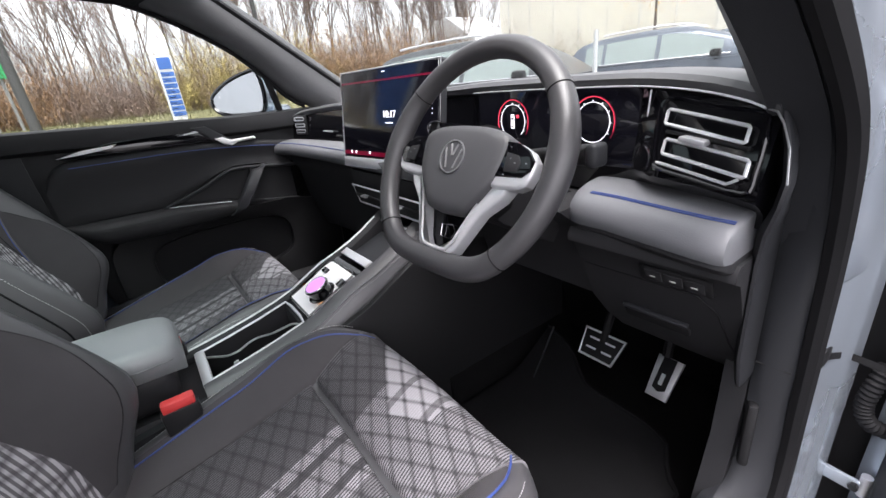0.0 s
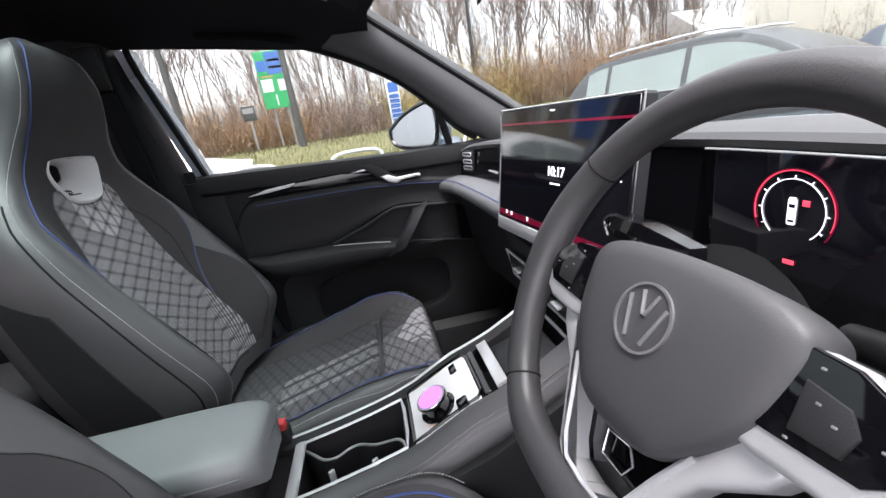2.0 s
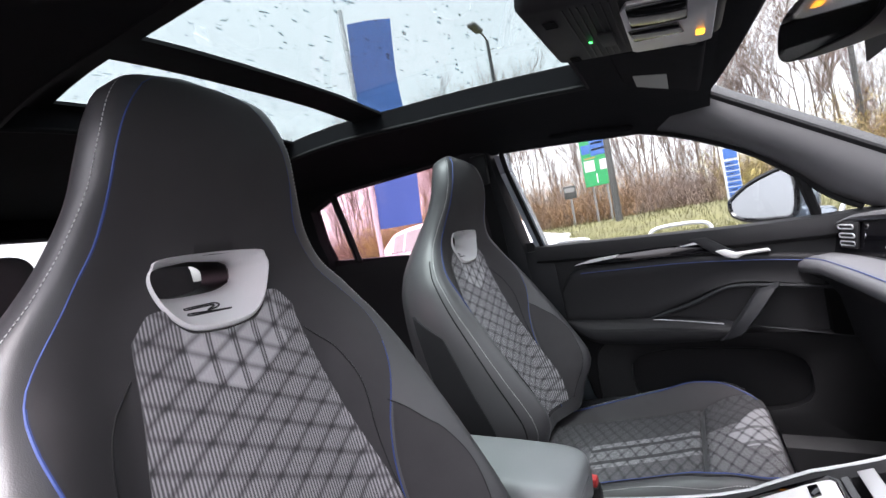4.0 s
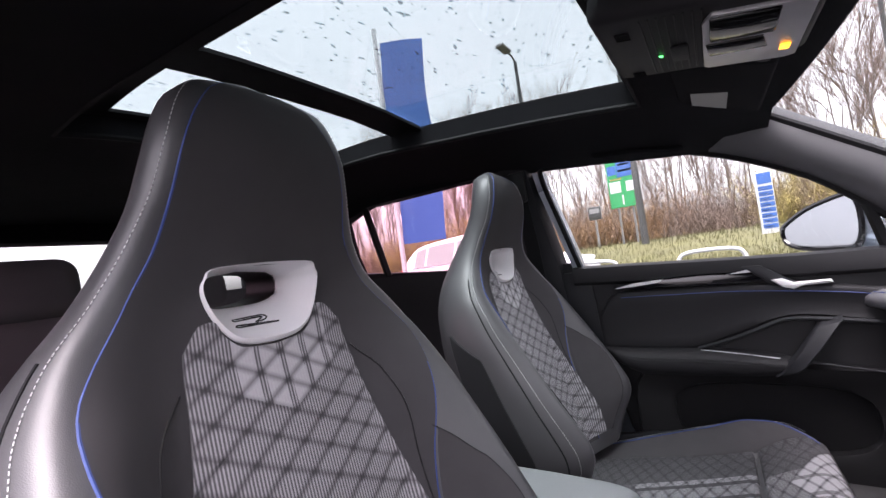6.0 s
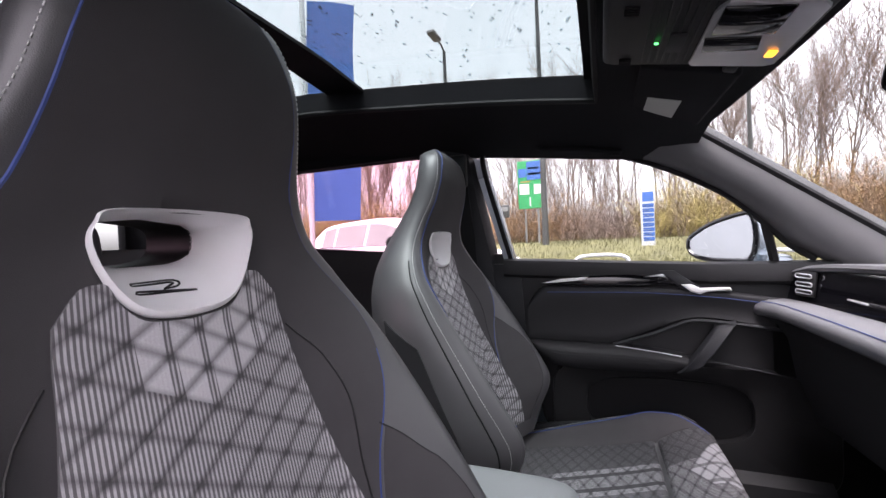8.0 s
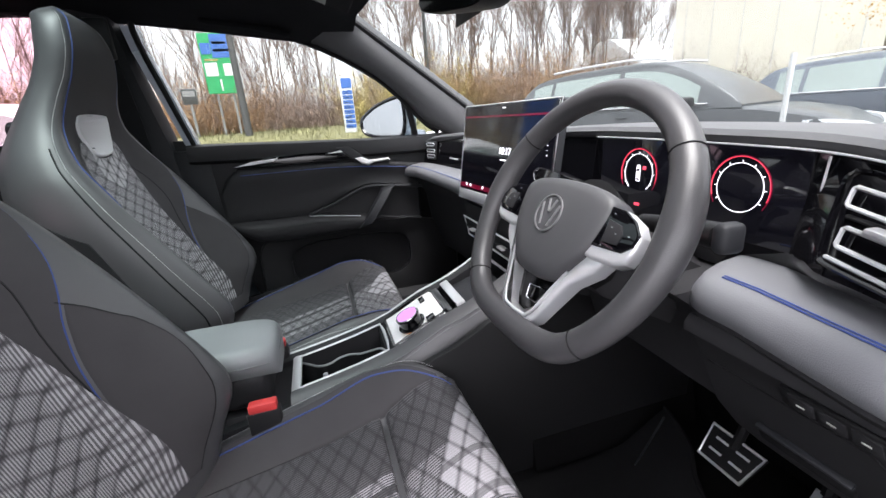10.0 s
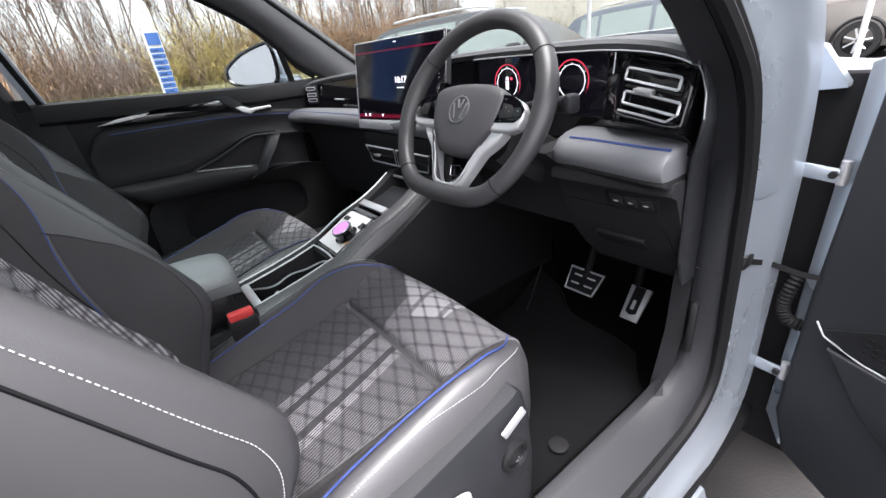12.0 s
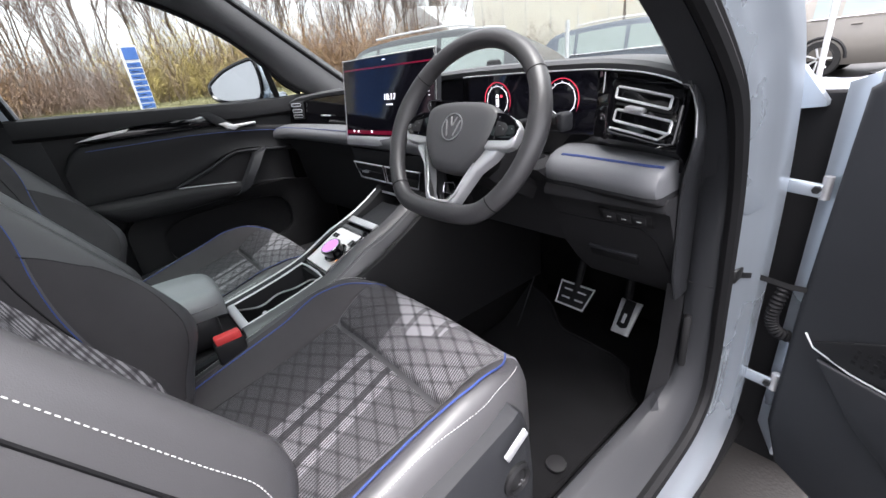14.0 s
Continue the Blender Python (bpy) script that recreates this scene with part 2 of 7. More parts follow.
def tube(points, r, seg=8, closed=False, flat=1.0):
    """A round bar along a line; r may be one radius or one for each point."""
    pts = [Vector(p) for p in points]
    k = len(pts)
    rr = r if isinstance(r, (list, tuple)) else [r] * k
    loops, prev = [], None
    for i, p in enumerate(pts):
        a = pts[i - 1] if (i > 0 or closed) else p
        b = pts[(i + 1) % k] if (i < k - 1 or closed) else p
        d = (b - a).normalized()
        up = prev if prev else (Vector((0, 0, 1)) if abs(d.z) < 0.9 else Vector((1, 0, 0)))
        side = d.cross(up).normalized()
        up = side.cross(d).normalized()
        prev = up
        loops.append([p + rr[i] * (math.cos(2 * math.pi * j / seg) * side + flat * math.sin(2 * math.pi * j / seg) * up) for j in range(seg)])
    if closed:
        loops.append(loops[0])
        bm = loft(loops, cap=False)
        bmesh.ops.remove_doubles(bm, verts=bm.verts, dist=1e-6)
        return bm
    return loft(loops)


def smooth_line(points, n=8, closed=False):
    """Points of a Catmull-Rom line through the given ones."""
    p = [Vector(q) for q in points]
    k, res = len(p), []
    for i in range(k if closed else k - 1):
        g = lambda j: p[j % k] if closed else p[max(0, min(k - 1, j))]
        a, b, c, d = g(i - 1), g(i), g(i + 1), g(i + 2)
        for s in range(n):
            t = s / n
            res.append(0.5 * (2 * b + (c - a) * t + (2 * a - 5 * b + 4 * c - d) * t * t + (3 * b - a - 3 * c + d) * t ** 3))
    if not closed:
        res.append(p[-1])
    return res


def lerp_at(table, x):
    """Value at x of a smooth line through the table [(x, y), ...] that does not overshoot."""
    n = len(table)
    if x <= table[0][0]:
        return table[0][1]
    if x >= table[-1][0]:
        return table[-1][1]
    slope = lambda i: (table[i + 1][1] - table[i][1]) / (table[i + 1][0] - table[i][0])

    def tangent(i):
        if i == 0:
            return slope(0)
        if i == n - 1:
            return slope(n - 2)
        p, q = slope(i - 1), slope(i)
        return 0.0 if p * q <= 0 else 2 * p * q / (p + q)
    i = 0
    while x > table[i + 1][0]:
        i += 1
    (xa, ya), (xb, yb_) = table[i], table[i + 1]
    h = xb - xa
    t = (x - xa) / h
    return ya * (1 + 2 * t) * (1 - t) ** 2 + tangent(i) * h * t * (1 - t) ** 2 + yb_ * t * t * (3 - 2 * t) + tangent(i + 1) * h * t * t * (t - 1)


def step(a, b, x):
    t = max(0.0, min(1.0, (x - a) / (b - a)))
    return t * t * (3 - 2 * t)


def sheet(fn, us, vs, back=None, uvs=None):
    """A grid surface fn(u, v); back gives a second side to close it into a thin solid."""
    bm = bmesh.new()
    lay = bm.loops.layers.uv.new("UVMap") if uvs else None
    top = [[bm.verts.new(fn(u, v)) for u in us] for v in vs]
    where = {}
    for j, v in enumerate(vs):
        for i, u in enumerate(us):
            where[top[j][i]] = (u, v)
    for j in range(len(vs) - 1):
        for i in range(len(us) - 1):
            f = bm.faces.new((top[j][i], top[j][i + 1], top[j + 1][i + 1], top[j + 1][i]))
            if lay:
                for lp in f.loops:
                    lp[lay].uv = uvs(*where[lp.vert])
    if back:
        low = [[bm.verts.new(back(u, v)) for u in us] for v in vs]
        for j in range(len(vs) - 1):
            for i in range(len(us) - 1):
                bm.faces.new((low[j][i], low[j + 1][i], low[j + 1][i + 1], low[j][i + 1]))
        rim = [(j, 0) for j in range(len(vs))] + [(len(vs) - 1, i) for i in range(1, len(us))] + [(j, len(us) - 1) for j in range(len(vs) - 2, -1, -1)] + [(0, i) for i in range(len(us) - 2, 0, -1)]
        for (j, i), (q, w) in zip(rim, rim[1:] + rim[:1]):
            bm.faces.new((top[j][i], low[j][i], low[q][w], top[q][w]))
    return bm


def span(a, b, n):
    return [a + (b - a) * i / n for i in range(n + 1)]


def join(*bms):
    out = bmesh.new()
    for b in bms:
        me = bpy.data.meshes.new("tmp")
        b.to_mesh(me)
        out.from_mesh(me)
        bpy.data.meshes.remove(me)
        b.free()
    return out


def dashes(points, length, gap, r):
    """Short stitches along a line, as one mesh."""
    out, pts = [], [Vector(p) for p in points]
    acc, d, pos = 0.0, 0.0, pts[0]
    run, on, cur = 0.0, True, [pts[0]]
    for a, b in zip(pts, pts[1:]):
        seg = (b - a).length
        t = 0.0
        while seg - t > 1e-9:
            need = (length if on else gap) - run
            stepped = min(need, seg - t)
            t += stepped
            run += stepped
            q = a + (b - a) * (t / seg)
            if run >= (length if on else gap) - 1e-9:
                if on:
                    cur.append(q)
                    out.append(tube([cur[0], cur[-1]], r, 5))
                else:
                    cur = [q]
                on, run = not on, 0.0
                if on:
                    cur = [q]
    return join(*out)


def bake_cut(ob, cutter):
    """Cut one mesh out of another and keep the plain result."""
    md = ob.modifiers.new("cut", "BOOLEAN")
    md.object, md.operation, md.solver = cutter, "DIFFERENCE", "EXACT"
    dg = bpy.context.evaluated_depsgraph_get()
    me = bpy.data.meshes.new_from_object(ob.evaluated_get(dg))
    ob.modifiers.clear()
    old = ob.data
    ob.data = me
    bpy.data.meshes.remove(old)
    data = cutter.data
    bpy.data.objects.remove(cutter)
    bpy.data.meshes.remove(data)


def text_part(name, words, size, mat, m, parent, label="", depth=0.0004):
    cu = bpy.data.curves.new(name, "FONT")
    cu.body, cu.size, cu.align_x, cu.align_y, cu.extrude = words, size, "CENTER", "CENTER", depth
    tmp = new("tmp_text", cu)
    bpy.context.view_layer.update()
    me = bpy.data.meshes.new_from_object(tmp.evaluated_get(bpy.context.evaluated_depsgraph_get()))
    bpy.data.objects.remove(tmp)
    bpy.data.curves.remove(cu)
    me.transform(m)
    me.materials.clear()
    me.materials.append(mat)
    me.name = name
    ob = new(name, me)
    ob.parent = parent
    if label:
        ob["label"] = label
    return ob


def ring(center, r0, r1, m, a0=0.0, a1=360.0, n=40, depth=0.0006):
    """A flat annulus or arc, thickened a little."""
    bm = bmesh.new()
    full = abs(a1 - a0) >= 360
    k = n if full else n + 1
    rows = []
    for z in (0.0, depth):
        for r in (r0, r1):
            rows.append([bm.verts.new((center[0] + r * math.cos(radians(a0 + (a1 - a0) * i / n)), center[1] + r * math.sin(radians(a0 + (a1 - a0) * i / n)), z)) for i in range(k)])
    for i in range(n):
        j = (i + 1) % k
        for p, q in ((0, 1), (1, 3), (3, 2), (2, 0)):
            bm.faces.new((rows[p][i], rows[p][j], rows[q][j], rows[q][i]))
    if not full:
        for i in (0, k - 1):
            bm.faces.new((rows[0][i], rows[1][i], rows[3][i], rows[2][i]))
    bm.transform(m)
    return bm


def basis(o, x, y):
    """A pose from an origin and the directions of local x and y."""
    x, y = Vector(x).normalized(), Vector(y)
    z = x.cross(y).normalized()
    y = z.cross(x).normalized()
    return Matrix(((x.x, y.x, z.x, o[0]), (x.y, y.y, z.y, o[1]), (x.z, y.z, z.z, o[2]), (0, 0, 0, 1)))


# ---- ground and car shell ----
def ground_z(x, y):
    rise = 0.018 * max(0.0, min(y, 30.0) - 3.0)
    bank = 0.55 * step(-4.5, -7.5, x) + 0.45 * step(-9.0, -14.0, x)
    return rise + bank


ASPHALT = material("wet_asphalt", (0.030, 0.028, 0.027), 0.55, vary=0.5, scale=3, grain=0.8, grain_scale=120)
GRASS = material("autumn_grass", (0.105, 0.100, 0.042), 0.95, vary=0.6, scale=1.3, grain=0.8, grain_scale=40)
xs = [-400, -120, -60, -40, -30, -24, -20, -17, -15, -14, -13, -12, -11, -10, -9, -8.2, -7.5, -6.8, -6, -5.2, -4.5, -3, -1.5, 0, 2, 5, 10, 30, 120, 400]
ys = [-400, -100, -40, -20, -12, -8, -5, -3, -1, 1, 3, 5, 8, 12, 18, 30, 60, 150, 400]
ground = part("ground", sheet(lambda u, v: (u, v, ground_z(u, v)), xs, ys), ASPHALT)
tagged(ground, "dark wet asphalt car park ground", "ground", kind="structure")
verge = part("grass_verge", sheet(lambda u, v: (u, v, ground_z(u, v) + 0.03 + 0.05 * noise.noise((u, v, 0))), span(-60, -7.6, 60), span(-60, 60, 60)), GRASS)
tagged(verge, "green and yellow autumn grass verge beside the car park", "grass verge", kind="structure")


def roof_z(x, y):
    c = lerp_at([(-2.3, 1.50), (-1.9, 1.56), (-1.2, 1.585), (-0.82, 1.556), (-0.33, 1.498), (-0.1, 1.448), (0.0, 1.42)], y)
    return c - lerp_at([(-0.55, 0.095), (-0.35, 0.094), (-0.20, 0.084), (-0.08, 0.048)], y) * (abs(x) / 0.64) ** 3.0


SX0, SX1, SY0, SY3 = -0.365, 0.368, -1.33, -0.312
ux = sorted(span(-0.645, 0.645, 22) + [SX0, SX1])
uy = sorted(span(-2.25, -0.075, 34) + [SY0, SY3])
GX0, GX1 = -0.365, 0.278
GLASS_Y = ((-0.902, -0.336), (-1.300, -1.020))


def slab(ux, uy, hole, z0, z1):
    bm = bmesh.new()
    grid = {}
    for up in (0, 1):
        for j, y in enumerate(uy):
            for i, x in enumerate(ux):
                grid[up, j, i] = bm.verts.new((x, y, roof_z(x, y) + (z1 if up else z0)))
    solid = [(j, i) for j in range(len(uy) - 1) for i in range(len(ux) - 1) if not hole((ux[i] + ux[i + 1]) / 2, (uy[j] + uy[j + 1]) / 2)]
    for j, i in solid:
        a = [(j, i), (j, i + 1), (j + 1, i + 1), (j + 1, i)]
        bm.faces.new([grid[0, *q] for q in a])
        bm.faces.new([grid[1, *q] for q in reversed(a)])
        for (p, q), nb in zip(zip(a, a[1:] + a[:1]), ((j - 1, i), (j, i + 1), (j + 1, i), (j, i - 1))):
            if nb not in solid:
                bm.faces.new((grid[0, *q], grid[0, *p], grid[1, *p], grid[1, *q]))
    bmesh.ops.delete(bm, geom=[v for v in bm.verts if not v.link_faces], context="VERTS")
    return bm


ceiling = part("ceiling", slab(ux, uy, lambda x, y: SX0 < x < SX1 and SY0 < y < SY3, 0.0, 0.055), LINING, angle=50)
tagged(ceiling, "black fabric headlining with a wide opening for the glass roof", "headlining", kind="structure")
roof_window = thing("roof_window", "tinted panoramic glass roof wet with rain drops", "sunroof", kind="structure")
fx = sorted([-0.42, GX0, -0.2, -0.1, 0.0, 0.1, 0.2, GX1, 0.42])
fy = sorted([-1.39, -1.2, -1.1, -0.7, -0.6, -0.5, -0.26] + [v for q in GLASS_Y for v in q])
part("roof_frame", slab(fx, fy, lambda x, y: GX0 < x < GX1 and any(a < y < b for a, b in GLASS_Y), 0.054, 0.062), RUBBER, roof_window, "black glass roof frame with a cross beam", 50)
for y0, y1 in GLASS_Y:
    g = part("pane", sheet(lambda u, v: (u, v, roof_z(u, v) + 0.064), span(GX0 - 0.02, GX1 + 0.02, 8), span(y0 - 0.02, y1 + 0.02, 8), lambda u, v: (u, v, roof_z(u, v) + 0.068)), ROOF_GLASS, roof_window)
for y0, y1, SX0, SX1 in ((SY0, SY3, SX0, SX1),):
    loop = [(SX0, y0), (SX1, y0), (SX1, y1), (SX0, y1)]
    pts = []
    for (a, b), (c, d) in zip(loop, loop[1:] + loop[:1]):
        pts += [(a + (c - a) * t / 8, b + (d - b) * t / 8) for t in range(8)]
    part("seal", tube([(x, y, roof_z(x, y) + 0.004) for x, y in pts], 0.007, 6, True), RUBBER, roof_window, "black rubber opening edge")
rng = random.Random(5)


def drops():
    vs, fs = [], []
    for _ in range(900):
        x, y = rng.uniform(GX0, GX1), rng.uniform(*rng.choice((GLASS_Y[0], GLASS_Y[0], GLASS_Y[1])))
        r = 0.0009 + 0.0028 * rng.random() ** 3
        L, w, tilt = r * rng.uniform(1.0, 3.5), r, rng.uniform(-0.4, 0.4)
        z = roof_z(x, y) + 0.0685
        b = len(vs)
        for i in range(7):
            a = 2 * math.pi * i / 7
            px, py = L * math.cos(a), w * math.sin(a)
            vs.append((x + px * math.cos(tilt) - py * math.sin(tilt), y + px * math.sin(tilt) + py * math.cos(tilt), z))
        vs.append((x, y, z + 0.6 * r))
        fs += [(b + i, b + (i + 1) % 7, b + 7) for i in range(7)] + [tuple(b + i for i in reversed(range(7)))]
    me = bpy.data.meshes.new("rain_drops")
    me.from_pydata(vs, [], fs)
    me.materials.append(DROP)
    for p in me.polygons:
        p.use_smooth = True
    return new("rain_drops", me)


rain = tagged(drops(), "clear rain drops lying on the glass roof", "rain drops", kind="stuff")

floor = part("floor", rbox(1.36, 3.2, 0.04, 0.004, 1, Matrix.Translation((0, -0.9, 0.41))), CARPET)
tagged(floor, "black carpeted car floor", "floor", kind="structure")


# side frames: the door openings of the two sides
APERTURE = [(0.715, -0.80, 0.487), (0.715, -0.30, 0.485), (0.715, -0.06, 0.484), (0.714, 0.08, 0.482), (0.713, 0.185, 0.492), (0.712, 0.240, 0.535), (0.711, 0.252, 0.61), (0.71, 0.247, 0.69), (0.71, 0.233, 0.80), (0.71, 0.214, 0.92), (0.71, 0.182, 1.01), (0.708, 0.156, 1.060), (0.703, 0.122, 1.100), (0.694, 0.070, 1.150), (0.682, -0.03, 1.228), (0.668, -0.12, 1.303), (0.652, -0.25, 1.385), (0.640, -0.43, 1.452), (0.636, -0.60, 1.468), (0.638, -0.70, 1.455), (0.65, -0.765, 1.40), (0.685, -0.80, 1.15), (0.705, -0.83, 0.90), (0.712, -0.86, 0.62)]


def frame_band(side, prof, n=5):
    """A line round the door opening, set out and along x by prof."""
    line = smooth_line(APERTURE, n, True)
    mid = sum(line, Vector()) / len(line)
    out, dx = prof
    pts = []
    for p in line:
        q = Vector((0, p.y - mid.y, p.z - mid.z)).normalized()
        pts.append((side * (p.x + dx), p.y + q.y * out, p.z + q.z * out))
    return pts


def ring_solid(rows):
    rows = rows + [rows[0]]
    bm = bmesh.new()
    vr = [[bm.verts.new(p) for p in r] for r in rows[:-1]]
    vr.append(vr[0])
    k = len(vr[0])
    for a, b in zip(vr, vr[1:]):
        for i in range(k):
            j = (i + 1) % k
            bm.faces.new((a[i], a[j], b[j], b[i]))
    return bm


def side_frame(side, name, label):
    s = thing(name, label, "car body side", kind="structure")
    r = lambda *prof: ring_solid([frame_band(side, q) for q in prof])
    part("painted_frame", r((0.018, 0.002), (0.030, 0.008), (0.060, 0.0135), (0.095, 0.020), (0.104, 0.026), (0.125, 0.030), (0.150, 0.034), (0.156, 0.028), (0.156, -0.02), (0.03, -0.02)), PAINT, s, "silver-blue metallic painted door frame")
    part("inner_trim", r((0.0, -0.006), (0.002, -0.02), (0.004, -0.05), (0.03, -0.07), (0.08, -0.075), (0.08, -0.03), (0.018, -0.012)), TRIM_GREY, s, "dark grey inner pillar trim")
    path = [((0.602, 0.02, 1.255), (0.670, -0.11, 1.298)), ((0.616, 0.075, 1.210), (0.681, -0.03, 1.228)), ((0.629, 0.128, 1.167), (0.693, 0.070, 1.151)), ((0.638, 0.164, 1.132), (0.702, 0.122, 1.100)), ((0.645, 0.198, 1.095), (0.706, 0.148, 1.072)), ((0.652, 0.215, 1.072), (0.708, 0.158, 1.055)), ((0.655, 0.222, 1.04), (0.709, 0.170, 1.03)), ((0.658, 0.222, 0.93), (0.7095, 0.211, 0.93)), ((0.662, 0.222, 0.83), (0.7095, 0.229, 0.83)), ((0.664, 0.226, 0.767), (0.7095, 0.237, 0.760)), ((0.665, 0.230, 0.70), (0.7095, 0.246, 0.70)), ((0.666, 0.232, 0.63), (0.7105, 0.251, 0.61)), ((0.664, 0.220, 0.57), (0.7115, 0.239, 0.537)), ((0.660, 0.17, 0.53), (0.7125, 0.184, 0.494)), ((0.656, 0.08, 0.515), (0.7135, 0.08, 0.484)), ((0.654, -0.3, 0.512), (0.7145, -0.3, 0.487)), ((0.654, -0.78, 0.512), (0.7145, -0.78, 0.489))]
    secs = []
    for (x0, y0, z0), (x1, y1, z1) in path:
        mixed = lambda k, dx, dy: (side * (x0 + (x1 - x0) * k + dx), y0 + (y1 - y0) * k + dy, z0 + (z1 - z0) * k)
        secs.append([mixed(-0.05, -0.012, 0.03), mixed(0.0, 0.0, 0.006), mixed(0.06, 0.0, -0.001), mixed(0.35, 0.001, -0.006), mixed(0.7, 0.001, -0.005), mixed(0.98, 0.0, 0.0), mixed(1.0, 0.0, 0.03), mixed(0.4, 0.0, 0.045)])
    part("lower_trim", loft(secs), TRIM_GREY, s, "dark grey lower pillar trim", 60)
    part("trim_joint", tube([(side * x, y, z) for x, y, z in ((0.655, 0.212, 1.0715), (0.675, 0.190, 1.066), (0.698, 0.168, 1.058))], 0.0010, 5), RUBBER, s)
    part("trim_joint", tube([(side * x, y, z) for x, y, z in ((0.665, 0.222, 0.766), (0.682, 0.2255, 0.763), (0.704, 0.232, 0.760))], 0.0012, 5), RUBBER, s)
    oval = [(0.046 * math.copysign(abs(math.cos(a)) ** 0.55, math.cos(a)), 0.046 * math.copysign(abs(math.sin(a)) ** 0.55, math.sin(a))) for a in span(0, 2 * math.pi, 32)[:-1]]
    om = basis((side * 0.7235, 0.292, 0.920), (side * 0.012, 0.07, 0.0), (0, 0, 1))
    part("emboss", prism([(side * a, b) for a, b in oval], side * 0.007, om @ Matrix.Translation((0, 0, -0.004 * side)), 0.004, 3), PAINT, s, "raised oval in the painted pillar")
    line = [Vector(q) for q in frame_band(side, (0.004, 0.006))]
    part("door_seal", tube(line, 0.0110, 8, True), RUBBER, s, "black rubber door seal")
    part("seal_lip", tube([Vector(q) for q in frame_band(side, (0.020, 0.006))], 0.0075, 8, True), RUBBER, s, "outer rubber lip")
    return s


frame_right = side_frame(1, "car_side_driver", "silver-blue driver side door frame with black rubber seal")

# rear part of the cabin: sides, floor well, tailgate
for sgn, nm in ((-1, "rear_side_left"), (1, "rear_side_right")):
    rs = thing(nm, "dark rear cabin side with a privacy glass window", "car body side", kind="structure")
    X = lambda z: sgn * (0.70 - 0.171 * max(0.0, z - 1.12))

    def bar(pts, w, th, mat, nm2, parent, lab=""):
        return part(nm2, tube(smooth_line(pts, 4), w, 6, flat=th), mat, parent, lab)

    low = prism([(-2.2, 0.42), (-0.60, 0.42), (-0.60, 1.135), (-0.9, 1.147), (-1.3, 1.175), (-1.62, 1.20), (-2.2, 1.25)], 0.05, basis((sgn * 0.70 + (0.05 if sgn < 0 else 0) * -1, 0, 0), (0, 1, 0), (0, 0, 1)), 0.0)
    part("lower_panel", low, SOFT, rs, "black rear door lining")
    part("upper_rail", loft([[(X(1.47) + sgn * a, y, 1.478 + b - (0.05 if y < -1.5 else 0.0)) for a, b in ((0.03, -0.012), (0.03, 0.06), (-0.03, 0.06), (-0.012, -0.008))] for y in span(-2.2, -0.60, 10)]), LINING, rs, "black roof rail lining")
    part("b_pillar", loft([[(X(z) + sgn * a, y0 + b, z) for a, b in ((0.03, -0.085), (0.03, 0.085), (-0.02, 0.07), (-0.035, 0.0), (-0.02, -0.075))] for z, y0 in ((0.45, -0.70), (0.9, -0.70), (1.12, -0.715), (1.3, -0.745), (1.47, -0.765))]), TRIM_GREY, rs, "dark grey pillar trim")
    if sgn < 0:
        part("pillar_trim", loft([[(X(z) + a, y0 + b, z) for a, b in ((-0.03, -0.06), (-0.03, 0.06), (0.012, 0.06), (0.018, 0.0), (0.012, -0.06))] for z, y0 in ((0.45, -0.60), (0.9, -0.605), (1.105, -0.615))]), TRIM_GREY, rs, "dark grey lower pillar trim")
    part("window_bar", tube([(X(1.178) , -1.385, 1.17), (X(1.48), -1.43, 1.49)], 0.016, 6), RUBBER, rs, "black window divider")
    part("c_pillar", loft([[(X(z) + sgn * a, y0 + b, z) for a, b in ((0.03, -0.5), (0.03, 0.05), (-0.02, 0.04), (-0.05, -0.1), (-0.05, -0.5))] for z, y0 in ((1.1, -1.60), (1.2, -1.58), (1.28, -1.60), (1.42, -1.60), (1.5, -1.55), (1.56, -1.50))]), LINING, rs, "dark rear pillar lining")
    for y0, y1, y2, y3 in ((-1.385, -0.70, -0.70, -1.43), (-1.66, -1.385, -1.43, -1.68)):
        g = part("pane", prism([(y0, 1.10), (y1, 1.10), (y2, 1.50), (y3, 1.50)], 0.004, basis((X(1.12) + sgn * 0.012, 0, 1.12), (0, 1, 0), (-sgn * 0.171, 0, 1)) @ Matrix.Translation((0, -1.12, 0))), PRIVACY, rs, "pink-tinted privacy glass")
        g.visible_shadow = False
tail = thing("tailgate", "dark tailgate with a wide rear window", "tailgate", kind="structure")
part("lower_panel", rbox(1.36, 0.06, 0.72, 0.01, 2, Matrix.Translation((0, -2.27, 0.79))), SOFT, tail)
part("top_rail", rbox(1.30, 0.10, 0.10, 0.02, 2, Matrix.Translation((0, -2.21, 1.50))), LINING, tail)
for sgn in (-1, 1):
    part("side_rail", rbox(0.10, 0.06, 0.40, 0.02, 2, Matrix.Translation((sgn * 0.60, -2.24, 1.30))), LINING, tail)
g = part("pane", rbox(1.12, 0.004, 0.33, 0, 1, Matrix.Translation((0, -2.245, 1.30))), GLASS, tail)
g.visible_shadow = False

# windscreen and front pillars
WS = lambda v: (0.46 + (-0.085 - 0.46) * v, 1.05 + (1.437 - 1.05) * v)


def ws_point(u, v):
    y, z = WS(v)
    hw = 0.68 + (0.585 - 0.68) * v
    return Vector((u * hw, y + (0.20 - 0.13 * v) * (1 - u * u), z + (0.02 + 0.012 * v) * (1 - u * u)))


